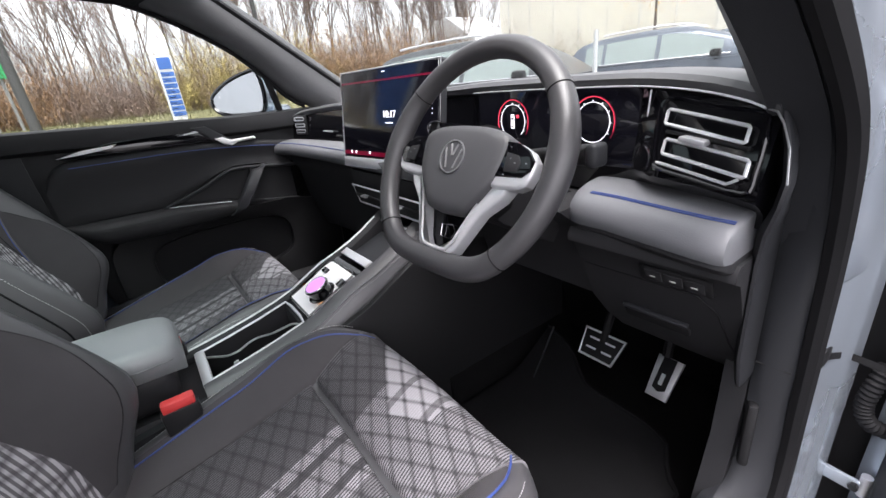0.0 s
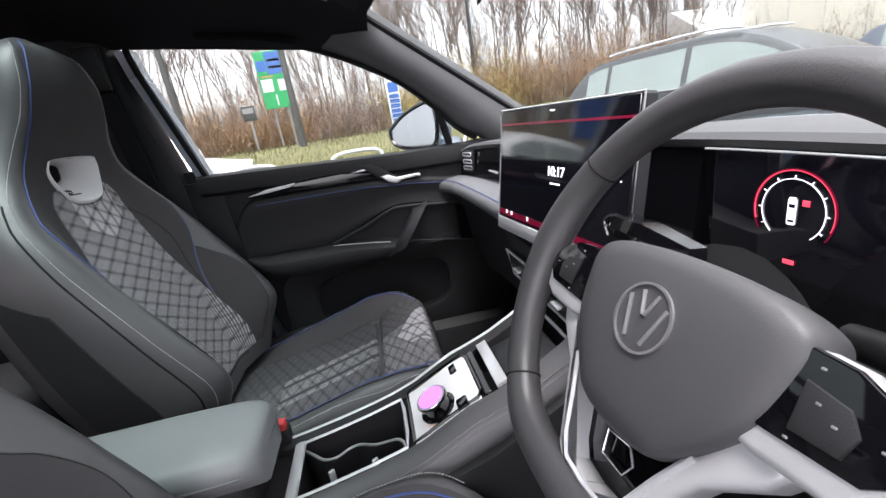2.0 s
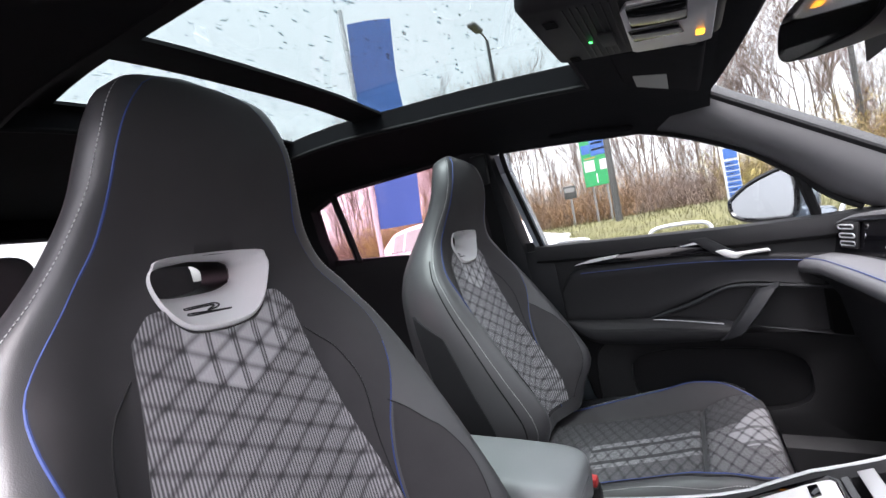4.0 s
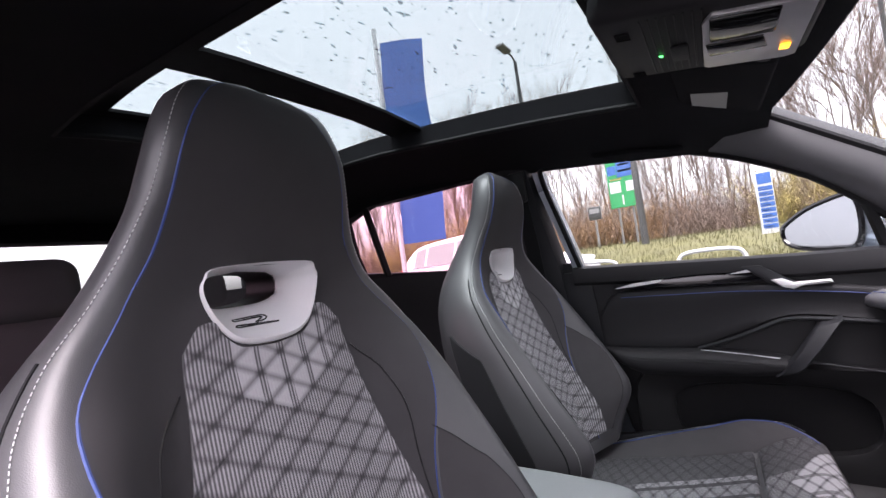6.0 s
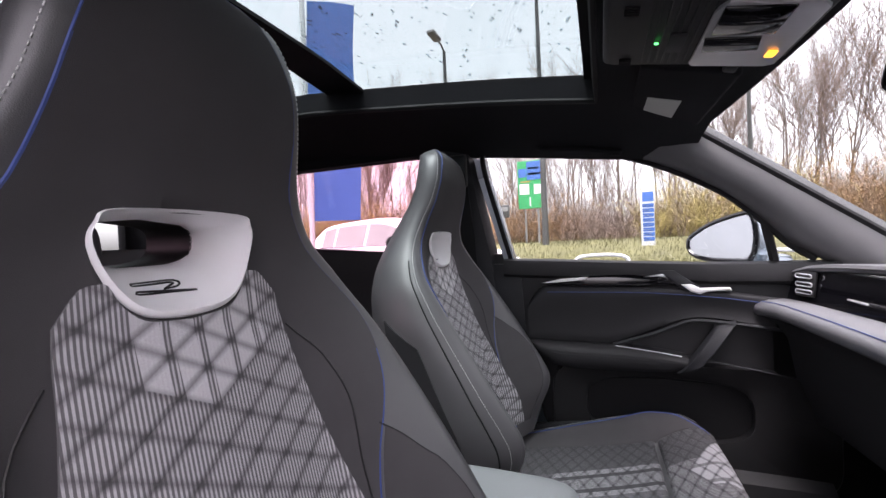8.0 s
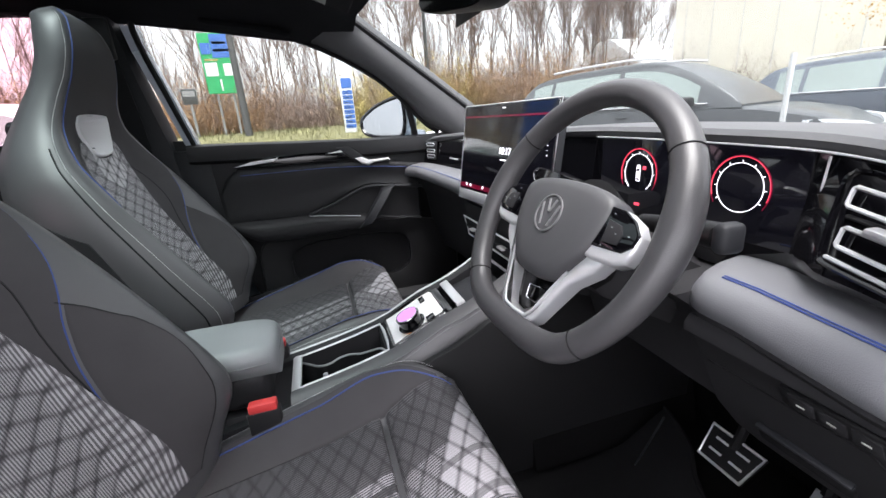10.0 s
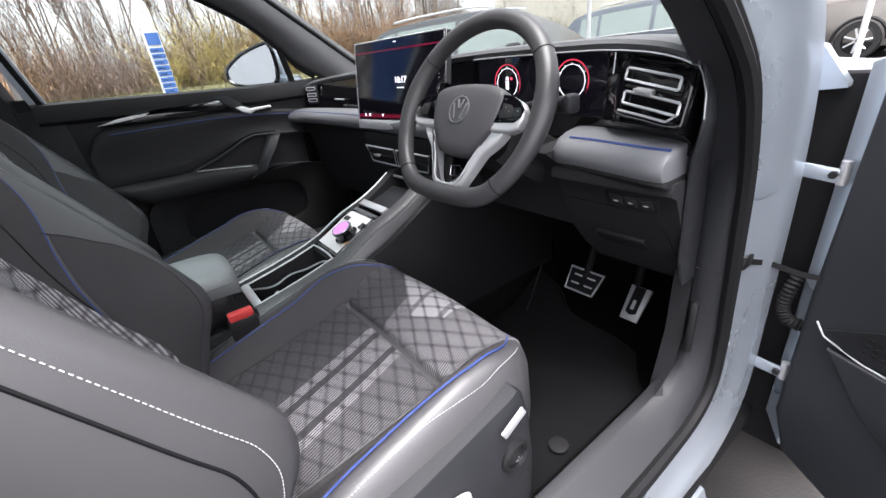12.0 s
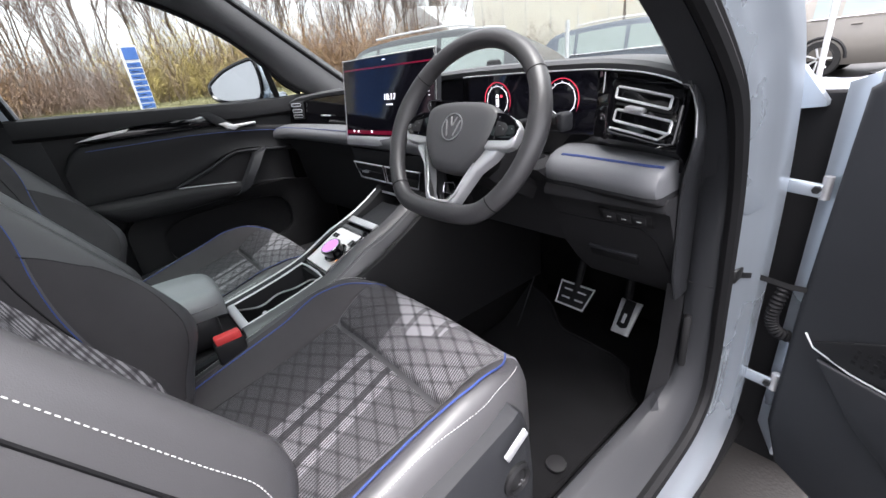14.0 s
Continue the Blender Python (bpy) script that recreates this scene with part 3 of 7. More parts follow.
windscreen = thing("windscreen", "clear raked windscreen with a black border", "windscreen", kind="structure")
g = part("pane", sheet(ws_point, span(-1, 1, 16), span(0, 1, 8), lambda u, v: ws_point(u, v) + Vector((0, 0.002, 0.004))), GLASS, windscreen)
g.visible_shadow = False
part("border", tube([ws_point(-1, v) + Vector((0, 0, 0.004)) for v in span(0, 1, 8)] + [ws_point(u, 1) for u in span(-1, 1, 16)][1:-1] + [ws_point(1, v) + Vector((0, 0, 0.004)) for v in span(1, 0, 8)], 0.009, 6), RUBBER, windscreen, "black rubber windscreen edge")
header = part("header_rail", loft([[ws_point(u, 1) + Vector((0, a, b)) for a, b in ((0.02, 0.012), (0.0, -0.012), (-0.05, 0.0), (-0.10, 0.03), (-0.10, 0.06), (0.0, 0.05))] for u in span(-1.08, 1.08, 16)]), LINING)
tagged(header, "black lined header rail above the windscreen", "header rail", kind="structure")

# passenger window outline in the plane of the glass (y, z)
PWIN = [(-0.585, 1.120), (-0.615, 1.25), (-0.648, 1.40), (-0.645, 1.452), (-0.60, 1.464), (-0.43, 1.447), (-0.21, 1.388), (-0.03, 1.297), (0.07, 1.214), (0.14, 1.14), (0.195, 1.100), (0.10, 1.094), (-0.05, 1.093), (-0.30, 1.103)]


def pillar_strip(side):
    """The slanting front pillar between windscreen and side window."""
    rows = []
    for v in span(-0.04 if side < 0 else 0.42, 1.06, 12):
        a = ws_point(-1, v) if v <= 1 else ws_point(-1, 1) + (ws_point(-1, 1) - ws_point(-1, 0.9)) * (v - 1) * 6
        y = a.y - 0.005
        zt = lerp_at([(-0.62, 1.468), (-0.43, 1.452), (-0.21, 1.393), (-0.03, 1.302), (0.07, 1.219), (0.14, 1.145), (0.20, 1.105), (0.5, 0.93)], a.y - 0.10)
        b = Vector((-(0.70 - 0.171 * max(0.0, zt - 1.12)) + 0.004, a.y - 0.10, zt))
        c = (a + b) / 2 + Vector((0.028, -0.012, -0.018))
        d = (a + b) / 2 + Vector((-0.05, 0.03, 0.05))
        rows.append([(side * -p.x, p.y, p.z) for p in (a + Vector((0.006, -0.004, -0.004)), a * 0.75 + b * 0.25 + Vector((0.02, -0.008, -0.014)), c, a * 0.2 + b * 0.8 + Vector((0.016, -0.004, -0.01)), b + Vector((0.004, 0, -0.002)), b + Vector((-0.03, 0.0, 0.02)), d, a + Vector((-0.03, 0.03, 0.02)))])
    return loft(rows)


for sgn, nm in ((-1, "front_pillar_passenger"), (1, "front_pillar_driver")):
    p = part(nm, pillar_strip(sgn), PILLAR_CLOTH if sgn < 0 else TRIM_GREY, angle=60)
    tagged(p, "dark grey lined front pillar beside the windscreen", "pillar", kind="structure")

# ---- passenger door ----
door = thing("passenger_door", "closed black passenger door lining with gloss trim and silver handle", "car door")
DX = -0.69
dm = lambda x, y=0.0, z=0.0: basis((x, y, z), (0, 1, 0), (0, 0, 1))
part("panel", prism([(-0.605, 1.112), (-0.565, 0.90), (-0.50, 0.62), (-0.44, 0.50), (0.24, 0.48), (0.30, 0.70), (0.30, 1.06), (0.20, 1.092), (-0.05, 1.090), (-0.30, 1.098)], 0.03, dm(DX - 0.03), 0.012, 3), SOFT, door, "soft black door lining")
part("top_roll", loft([[(DX + a, y, z + b) for a, b in ((-0.035, 0.004), (-0.004, 0.010), (0.016, 0.004), (0.024, -0.018), (0.020, -0.040), (0.004, -0.05), (-0.035, -0.05))] for y, z in ((-0.605, 1.113), (-0.45, 1.107), (-0.30, 1.099), (-0.05, 1.088), (0.10, 1.086), (0.24, 1.088))]), SOFT, door, "padded black leather door top")
part("gloss_strip", prism([(-0.487, 1.045), (-0.40, 1.062), (-0.367, 1.068), (-0.238, 1.070), (-0.146, 1.071), (-0.100, 1.036), (-0.24, 1.034), (-0.38, 1.036), (-0.47, 1.040)], 0.012, dm(DX + 0.010), 0.003), PIANO, door, "glossy black trim strip")
# Pale blade draws the silver reflecting portion of the black gloss strip.
part("accent", prism([(-0.487, 1.0445), (-0.43, 1.0575), (-0.35, 1.0625), (-0.365, 1.0535), (-0.43, 1.0475)], 0.003, dm(DX + 0.0215), 0.001), SURROUND, door, "silver blade drawn on the gloss strip")
part("accent", prism([(-0.205, 1.060), (-0.150, 1.0695), (-0.138, 1.062)], 0.003, dm(DX + 0.0215), 0.001), SATIN, door, "silver blade drawn on the gloss strip")
part("handle_cheek", prism([(-0.168, 1.078), (-0.127, 1.078), (-0.083, 1.044), (-0.055, 1.026), (-0.066, 1.012), (-0.094, 1.018), (-0.118, 1.034)], 0.014, dm(DX + 0.012), 0.004), TRIM_GREY, door, "dark grey handle cheek")
part("door_handle", prism([(-0.112, 1.0385), (-0.088, 1.0405), (-0.066, 1.029), (0.002, 1.0305), (0.006, 1.023), (-0.05, 1.0195), (-0.068, 1.0125), (-0.090, 1.019)], 0.016, dm(DX + 0.018), 0.005, 3), SURROUND, door, "bright silver inner door handle")
ZT = [(-0.532, 0.975), (-0.518, 1.004), (-0.498, 1.024), (-0.478, 1.034), (-0.24, 1.033), (0.0, 1.017), (0.10, 1.002), (0.22, 0.988)]
ZL = [(-0.532, 0.866), (-0.30, 0.862), (-0.285, 0.866), (-0.186, 0.906), (-0.108, 0.938), (-0.07, 0.945), (0.075, 0.926), (0.22, 0.910)]
secs = []
for y in span(-0.532, 0.22, 40):
    zt, zl = lerp_at(ZT, y), lerp_at(ZL, y)
    secs.append([(DX + a, y, zt + (zl - zt) * k) for a, k in ((-0.01, 0.0), (0.014, 0.0), (0.023, 0.04), (0.026, 0.12), (0.024, 0.24), (0.018, 0.5), (0.018, 0.8), (0.022, 0.94), (0.016, 1.0), (-0.01, 1.0))])
part("centre_panel", loft(secs), SOFT, door, "soft black leather centre panel", 60)
part("seam", tube([(DX + 0.0272, y, lerp_at(ZT, y) - 0.016) for y in span(-0.47, 0.20, 16)], 0.0010, 5), BLUE_PIPE, door, "blue decorative seam")
part("lip", tube(smooth_line([(DX + 0.030, -0.290, 0.866), (DX + 0.034, -0.186, 0.902), (DX + 0.036, -0.112, 0.935), (DX + 0.036, -0.075, 0.942), (DX + 0.034, 0.0, 0.936), (DX + 0.030, 0.09, 0.924), (DX + 0.02, 0.18, 0.914)], 4), 0.0055, 8), TRIM_GREY, door, "dark grey moulded edge")
part("armrest_trim", tube(smooth_line([(DX + 0.050, -0.285, 0.8685), (DX + 0.052, -0.204, 0.859), (DX + 0.056, -0.120, 0.848)], 4), 0.0013, 6), SATIN, door, "thin bright armrest line")
ARM = [(-0.535, 0.872, 0.858, 0.30), (-0.515, 0.871, 0.850, 0.62), (-0.49, 0.870, 0.828, 0.85), (-0.46, 0.869, 0.808, 0.95), (-0.43, 0.868, 0.798, 1.0), (-0.26, 0.865, 0.796, 1.0), (-0.17, 0.855, 0.800, 0.98), (-0.115, 0.846, 0.806, 0.92), (-0.085, 0.838, 0.812, 0.75)]
part("armrest", loft([[(DX + a * k, y, zt + (zb_ - zt) * q) for a, q in ((-0.01, 0.0), (0.055, 0.0), (0.080, 0.10), (0.088, 0.28), (0.086, 0.62), (0.072, 0.88), (0.045, 1.0), (-0.01, 1.0))] for y, zt, zb_, k in ARM]), SOFT, door, "padded black armrest", 50)
for q in (0.20, 0.30):
    part("armrest_seam", tube([(DX + 0.0885 * k, y, zt + (zb_ - zt) * q) for y, zt, zb_, k in ARM[3:8]], 0.0009, 5), HARD, door)
part("pull_handle", loft([[Vector((DX + x, y, z)) + Vector((a, b, b * 0.25)) for a, b in ((-0.018, -0.022), (0.008, -0.023), (0.013, -0.018), (0.013, 0.018), (0.008, 0.023), (-0.018, 0.022))] for x, y, z in ((0.070, -0.112, 0.815), (0.074, -0.098, 0.828), (0.066, -0.060, 0.875), (0.056, -0.030, 0.915), (0.048, -0.018, 0.930), (0.018, -0.010, 0.938))]), TRIM_GREY, door, "dark grey slanting pull handle")
oval = lambda cy, cz_, ry, rz, k: [(cy + ry * math.copysign(abs(math.cos(a)) ** k, math.cos(a)), cz_ + rz * math.copysign(abs(math.sin(a)) ** k, math.sin(a))) for a in span(0, 2 * math.pi, 48)[:-1]]
o_out, o_in = oval(-0.12, 0.655, 0.345, 0.165, 0.35), oval(-0.16, 0.690, 0.208, 0.086, 0.62)
o_out = [(y, min(z, 0.838 - 0.19 * max(0.0, y + 0.06))) for y, z in o_out]
part("pocket_panel", loft([[(DX + a, y, z) for y, z in lp] for a, lp in ((-0.01, o_out), (0.034, o_out), (0.040, [(p[0] * 0.97 + q[0] * 0.03, p[1] * 0.97 + q[1] * 0.03) for p, q in zip(o_out, o_in)]), (0.034, [(p[0] * 0.12 + q[0] * 0.88, p[1] * 0.12 + q[1] * 0.88) for p, q in zip(o_out, o_in)]), (0.028, o_in), (0.003, o_in))], cap=False), HARD, door, "hard black lower door moulding with an open pocket", 50)
part("pocket", prism(o_in, 0.003, dm(DX + 0.0005), 0.0), RUBBER, door, "dark pocket back")
# Ledge edge in a paler grey, which paints in its highlight.
part("ledge_highlight", tube([(DX + 0.044, -0.065, 0.8375), (DX + 0.044, 0.03, 0.822), (DX + 0.042, 0.12, 0.804)], 0.0025, 6), TRIM_GREY, door)
part("window_frame", tube([(-(0.70 - 0.171 * max(0, z - 1.12)) + 0.006, y, z) for y, z in [(p.x, p.y) for p in smooth_line([Vector((a, b, 0)) for a, b in PWIN[:11]], 5)]], 0.008, 6), RUBBER, door, "black rubber window run")
part("light_edge", loft([[(-(0.70 - 0.171 * max(0, z - 1.12)) + a, y + b, z) for a, b in ((-0.03, 0.012), (0.006, 0.012), (0.010, -0.022), (-0.03, -0.022))] for y, z in ((-0.583, 1.115), (-0.614, 1.25), (-0.647, 1.38), (-0.655, 1.44))]), PAINT, door, "silver painted frame edge")
g = part("pane", prism(PWIN, 0.004, basis((-0.70, 0, 1.12), (0, 1, 0), (0.171, 0, 1)) @ Matrix.Translation((0, -1.12, 0)), 0.0), GLASS, door)
g.visible_shadow = False
part("mirror_post", tube([(-0.684, 0.088, 1.202), (-0.700, 0.112, 1.095)], 0.011, 6), RUBBER, door, "black quarter window post")

wing = thing("wing_mirror", "silver-blue door mirror with wet glass", "door mirror")
mm = basis((-0.87, 0.034, 1.158), (0.80, 0.60, 0), (0, 0.14, 1)) @ Matrix.Scale(1.1, 4, (1, 0, 0))
outline = [(p.x, p.y) for p in smooth_line([(a, b, 0) for a, b in ((0.086, 0.064), (0.055, 0.070), (-0.030, 0.046), (-0.088, 0.012), (-0.104, -0.010), (-0.094, -0.044), (-0.050, -0.064), (0.040, -0.068), (0.090, -0.060), (0.100, 0.0))], 4, True)]
shell = lambda k, z: [mm @ Vector((x * k, y * k, z)) for x, y in outline]
part("housing", loft([shell(0.94, 0.003), shell(1.06, 0.0), shell(1.10, -0.02), shell(1.05, -0.05), shell(0.85, -0.085), shell(0.4, -0.105)]), PAINT, wing, "silver-blue painted housing")
part("rim", tube(shell(1.0, 0.006), 0.007, 6, True), PIANO, wing, "black mirror rim")
part("mirror_glass", prism(outline, 0.002, mm @ Matrix.Translation((0, 0, 0.005)) @ Matrix.Scale(0.93, 4)), MIRROR, wing, "wet mirror glass")
part("arm", rbox(0.13, 0.05, 0.035, 0.015, 2, Matrix.Translation((-0.76, 0.13, 1.095))), PAINT, wing)


# ---- outer skin and wheels ----
shell_body = thing("car_body", "silver-blue metallic car body with a black glass roof", "car body", kind="structure")
part("roof_skin", slab(sorted(span(-0.66, 0.66, 12) + [-0.42, 0.42]), sorted(span(-2.28, -0.10, 16) + [-1.39, -0.26]), lambda x, y: -0.42 < x < 0.42 and -1.39 < y < -0.26, 0.056, 0.066), PAINT, shell_body, "silver-blue painted roof", 50)
SIDE = ((0.72, 1.085), (0.78, 1.07), (0.86, 1.00), (0.895, 0.82), (0.885, 0.52), (0.84, 0.33), (0.76, 0.33), (0.76, 1.0))
for sgn, y0, y1 in ((-1, -2.30, 0.44), (1, -2.30, -1.02)):
    part("side_skin", loft([[(sgn * x, y, z + (0.03 if y < -1.4 and z > 1 else 0.0)) for x, z in SIDE] for y in span(y0, y1, 8)]), PAINT, shell_body, "silver-blue painted body side", 50)
part("rear_skin", loft([[(x, y, z) for y, z in ((-2.31, 0.33), (-2.40, 0.36), (-2.42, 0.62), (-2.38, 0.95), (-2.33, 1.13), (-2.31, 1.13))] for x in span(-0.86, 0.86, 8)]), PAINT, shell_body, "silver-blue painted tailgate skin", 50)
part("front_skin", loft([[(x, y - 0.14 * (x / 0.74) ** 2, z) for y, z in ((1.60, 0.33), (1.80, 0.35), (1.84, 0.60), (1.78, 0.88), (1.70, 0.915), (1.60, 0.85))] for x in span(-0.88, 0.88, 10)]), PAINT, shell_body, "silver-blue painted front bumper", 50)
part("underbody", rbox(1.50, 3.9, 0.06, 0.02, 1, Matrix.Translation((0, -0.35, 0.35))), RUBBER, shell_body, "black underbody")
for wx in (-0.80, 0.80):
    for wy in (1.02, -1.72):
        turn = lambda prof: loft([[(wx + dx, wy + r * math.cos(a), 0.345 + r * math.sin(a)) for a in span(0, 2 * math.pi, 32)[:-1]] for dx, r in prof], cap=False)
        rw = part("wheel", turn(((-0.10, 0.22), (-0.11, 0.32), (-0.09, 0.345), (0.09, 0.345), (0.11, 0.32), (0.10, 0.22))), RUBBER, shell_body, "black rubber tyre on a dark alloy rim")
        part("rim", loft([[(wx + dx, wy + r * math.cos(a), 0.345 + r * math.sin(a)) for a in span(0, 2 * math.pi, 32)[:-1]] for dx, r in ((-0.10, 0.225), (-0.06, 0.20), (0.06, 0.20), (0.10, 0.225))]), DARK_SATIN, rw, "dark alloy rim")


# ---- front seats ----
LEAN = radians(15.5)
S_UP = Vector((0, -math.sin(LEAN), math.cos(LEAN)))
S_FWD = Vector((0, math.cos(LEAN), math.sin(LEAN)))
S_BASE = Vector((0, -0.553, 0.767))
HEAD = lambda s: s if s < 0.5 else 0.5 + (s - 0.5) * 0.80
HALF = [(-0.14, 0.235), (0.0, 0.255), (0.12, 0.262), (0.25, 0.258), (0.33, 0.243), (0.39, 0.214), (0.44, 0.174), (0.48, 0.148), (0.53, 0.128), (0.58, 0.118), (0.63, 0.105), (0.665, 0.086), (0.69, 0.056), (0.702, 0.024)]
BOLSTER = [(-0.14, 0.055), (-0.08, 0.095), (-0.02, 0.138), (0.0, 0.141), (0.036, 0.134), (0.09, 0.118), (0.15, 0.100), (0.20, 0.084), (0.30, 0.051), (0.40, 0.020), (0.48, 0.004), (0.8, 0.0)]
THICK = [(-0.14, 0.11), (0.1, 0.125), (0.35, 0.105), (0.48, 0.086), (0.58, 0.066), (0.65, 0.054), (0.69, 0.036), (0.702, 0.016)]
CURVE = [(0.36, 0.0), (0.42, 0.008), (0.48, 0.036), (0.54, 0.068), (0.60, 0.086), (0.65, 0.090), (0.702, 0.070)]
OUTER, LIFT, DROP = 1, 0.028, 0.0


HALF = [(HEAD(a), b) for a, b in HALF]
THICK = [(HEAD(a), b) for a, b in THICK]
CURVE = [(HEAD(a), b * 1.15) for a, b in CURVE]


def back_depth(u, s):
    """How far the front of the backrest stands out at u across, s up."""
    hw, b = lerp_at(HALF, s), lerp_at(BOLSTER, s)
    a = abs(u) / hw
    b += (LIFT * step(-0.05, 0.06, s) * (1 - step(0.26, 0.40, s)) if u * OUTER > 0 else 0.0)
    rise = b * step(0.42, 0.84, a)
    fall = (0.020 + 0.55 * b) * max(0.0, (a - 0.84) / 0.16) ** 2.2
    crown = 0.006 * step(0.46, 0.60, s) * (1 - a * a)
    return lerp_at(CURVE, s) + rise - fall + crown


def back_point(u, s, lift=0.0):
    return S_BASE + S_UP * s + S_FWD * (back_depth(u, s) + lift) + Vector((u, 0, 0))


def insert_half(s):
    return lerp_at([(-0.14, 0.155), (0.10, 0.140), (0.24, 0.118), (0.32, 0.104), (0.36, 0.100), (0.38, 0.098), (0.42, 0.090)], s)


def cush_top(u, y):
    """Height of the seat cushion at u across and y along."""
    base = lerp_at([(-0.62, 0.628), (-0.42, 0.658), (-0.20, 0.696), (-0.14, 0.719), (-0.10, 0.728), (-0.078, 0.720), (-0.062, 0.698), (-0.05, 0.64)], y) - DROP
    hw = 0.262
    a = abs(u) / hw
    b = lerp_at([(-0.62, 0.0), (-0.40, 0.034), (-0.315, 0.046), (-0.22, 0.054), (-0.18, 0.046), (-0.13, 0.024), (-0.10, 0.008), (-0.05, 0.0)], y)
    if u * OUTER > 0:
        b += 0.5 * LIFT * step(-0.5, -0.36, y) * (1 - step(-0.20, -0.10, y))
    rise = b * step(0.56, 0.83, a)
    fall = (0.016 + 0.6 * b) * max(0.0, (a - 0.83) / 0.17) ** 2.0
    crown = 0.006 * (1 - min(1, a / 0.5) ** 2)
    groove = 0.010 * math.exp(-((y + 0.20) / 0.006) ** 2) * (1 - step(0.60, 0.66, a))
    return base + rise - fall + crown - groove


def seat(name, cx, outer, label):
    """A sports seat with tall bolsters, cloth centre and an open headrest; outer is the side of its controls."""
    st = thing(name, label, "car seat", "front seats", m=Matrix.Translation((cx, 0, 0)))
    # cushion
    ys_ = sorted(span(-0.62, -0.05, 44) + [-0.206, -0.203, -0.197, -0.194])
    loops = []
    for y in ys_:
        hw = 0.262 * lerp_at([(-0.62, 0.94), (-0.3, 0.985), (-0.2, 0.97), (-0.13, 0.91), (-0.09, 0.82), (-0.065, 0.74), (-0.05, 0.66)], y)
        top = [Vector((u * hw, y, cush_top(u * hw, y) - 0.030 * max(0.0, abs(u) - 0.9) ** 2 / 0.01)) for u in span(-1, 1, 60)]
        zb = lerp_at([(-0.62, 0.56), (-0.12, 0.57), (-0.05, 0.59)], y)
        loops.append(top + [Vector((hw + 0.004, y, zb + 0.03)), Vector((hw - 0.01, y, zb)), Vector((-hw + 0.01, y, zb)), Vector((-hw - 0.004, y, zb + 0.03))])
    cu = part("cushion", loft(loops), LEATHER, st, "black leather seat cushion", 60)
    ci = lambda y: lerp_at([(-0.6, 0.140), (-0.3, 0.150), (-0.2, 0.158), (-0.1, 0.178), (-0.06, 0.182)], y)
    pu = lambda y: lerp_at([(-0.6, 0.206), (-0.3, 0.208), (-0.2, 0.217), (-0.15, 0.210), (-0.12, 0.199), (-0.094, 0.182), (-0.080, 0.168)], y)
    for y0, y1 in ((-0.585, -0.203), (-0.197, -0.066)):
        part("cloth_insert", sheet(lambda u, v: Vector((u / 0.15 * ci(v), v, cush_top(u / 0.15 * ci(v), v) + 0.0035 - 0.0055 * max(0, 1 - min(abs(v - y0), abs(v - y1)) / 0.006) ** 2)), span(-0.15, 0.15, 24), sorted(span(y0, y1, 24) + [y0 + 0.002, y0 + 0.004, y1 - 0.002, y1 - 0.004]), lambda u, v: Vector((u / 0.15 * ci(v), v, cush_top(u / 0.15 * ci(v), v) - 0.004)), lambda u, v: (u / 0.15 * ci(v), v)), FABRIC_BASE, cu, "grey ribbed cloth with dark diamonds and pale stripes", 70)
    for sg in (-1, 1):
        part("bolster_panel", sheet(lambda u, v: Vector((sg * (ci(v) + 0.003 + u * (pu(v) - 0.003 - ci(v))), v, cush_top(sg * (ci(v) + 0.003 + u * (pu(v) - 0.003 - ci(v))), v) + 0.0028)), span(0, 1, 12), span(-0.59, -0.100, 24), lambda u, v: Vector((sg * (ci(v) + 0.003 + u * (pu(v) - 0.003 - ci(v))), v, cush_top(sg * (ci(v) + 0.003 + u * (pu(v) - 0.003 - ci(v))), v) - 0.004))), SUEDE, cu, "black suede bolster panel", 70)
        pi_ = lambda y: pu(y) - (0.010 if sg != outer else 0.0)
        part("piping", tube([(sg * pi_(y), y, cush_top(sg * pi_(y), y) + 0.0032) for y in span(-0.585, -0.082, 44)], 0.0015, 6), BLUE_PIPE, cu, "blue piping")
        part("stitching", dashes([(sg * (pu(y) + 0.022), y, cush_top(sg * (pu(y) + 0.022), y) + 0.0002) for y in span(-0.56, -0.10, 34)], 0.0026, 0.0020, 0.00042), THREAD, cu, "white stitching")
    # side cover with controls
    for sg in (-1, 1):
        part("side_cover", loft([[Vector((sg * (w + a), y, zt + (0.46 - zt) * b)) for a, b in ((-0.02, 0.0), (0.004, 0.02), (0.014, 0.12), (0.018, 0.4), (0.014, 0.9), (0.0, 1.0), (-0.04, 1.0))] for y, zt, w in ((-0.60, 0.65 - DROP, 0.262), (-0.56, 0.665 - DROP, 0.262), (-0.35, 0.695 - DROP, 0.262), (-0.17, 0.730 - DROP, 0.258), (-0.155, 0.731 - DROP, 0.254), (-0.140, 0.715 - DROP, 0.247), (-0.128, 0.675 - DROP, 0.238))]), TRIM_GREY, st, "hard black seat side cover")
    part("badge", rbox(0.004, 0.042, 0.014, 0.0015, 2, Matrix.Translation((outer * 0.2765, -0.181, 0.705 - DROP)) @ pose(0, 0, 0, 28)), SATIN, st, "small silver badge")
    kn = part("lumbar_switch", loft([[Vector((outer * (0.275 + d), -0.182 + r * math.cos(a), 0.647 - DROP + r * math.sin(a))) for a in span(0, 2 * math.pi, 20)[:-1]] for r, d in ((0.023, -0.004), (0.023, 0.003), (0.019, 0.006), (0.015, 0.003), (0.007, 0.007), (0.002, 0.008))]), HARD, st, "round black lumbar switch")
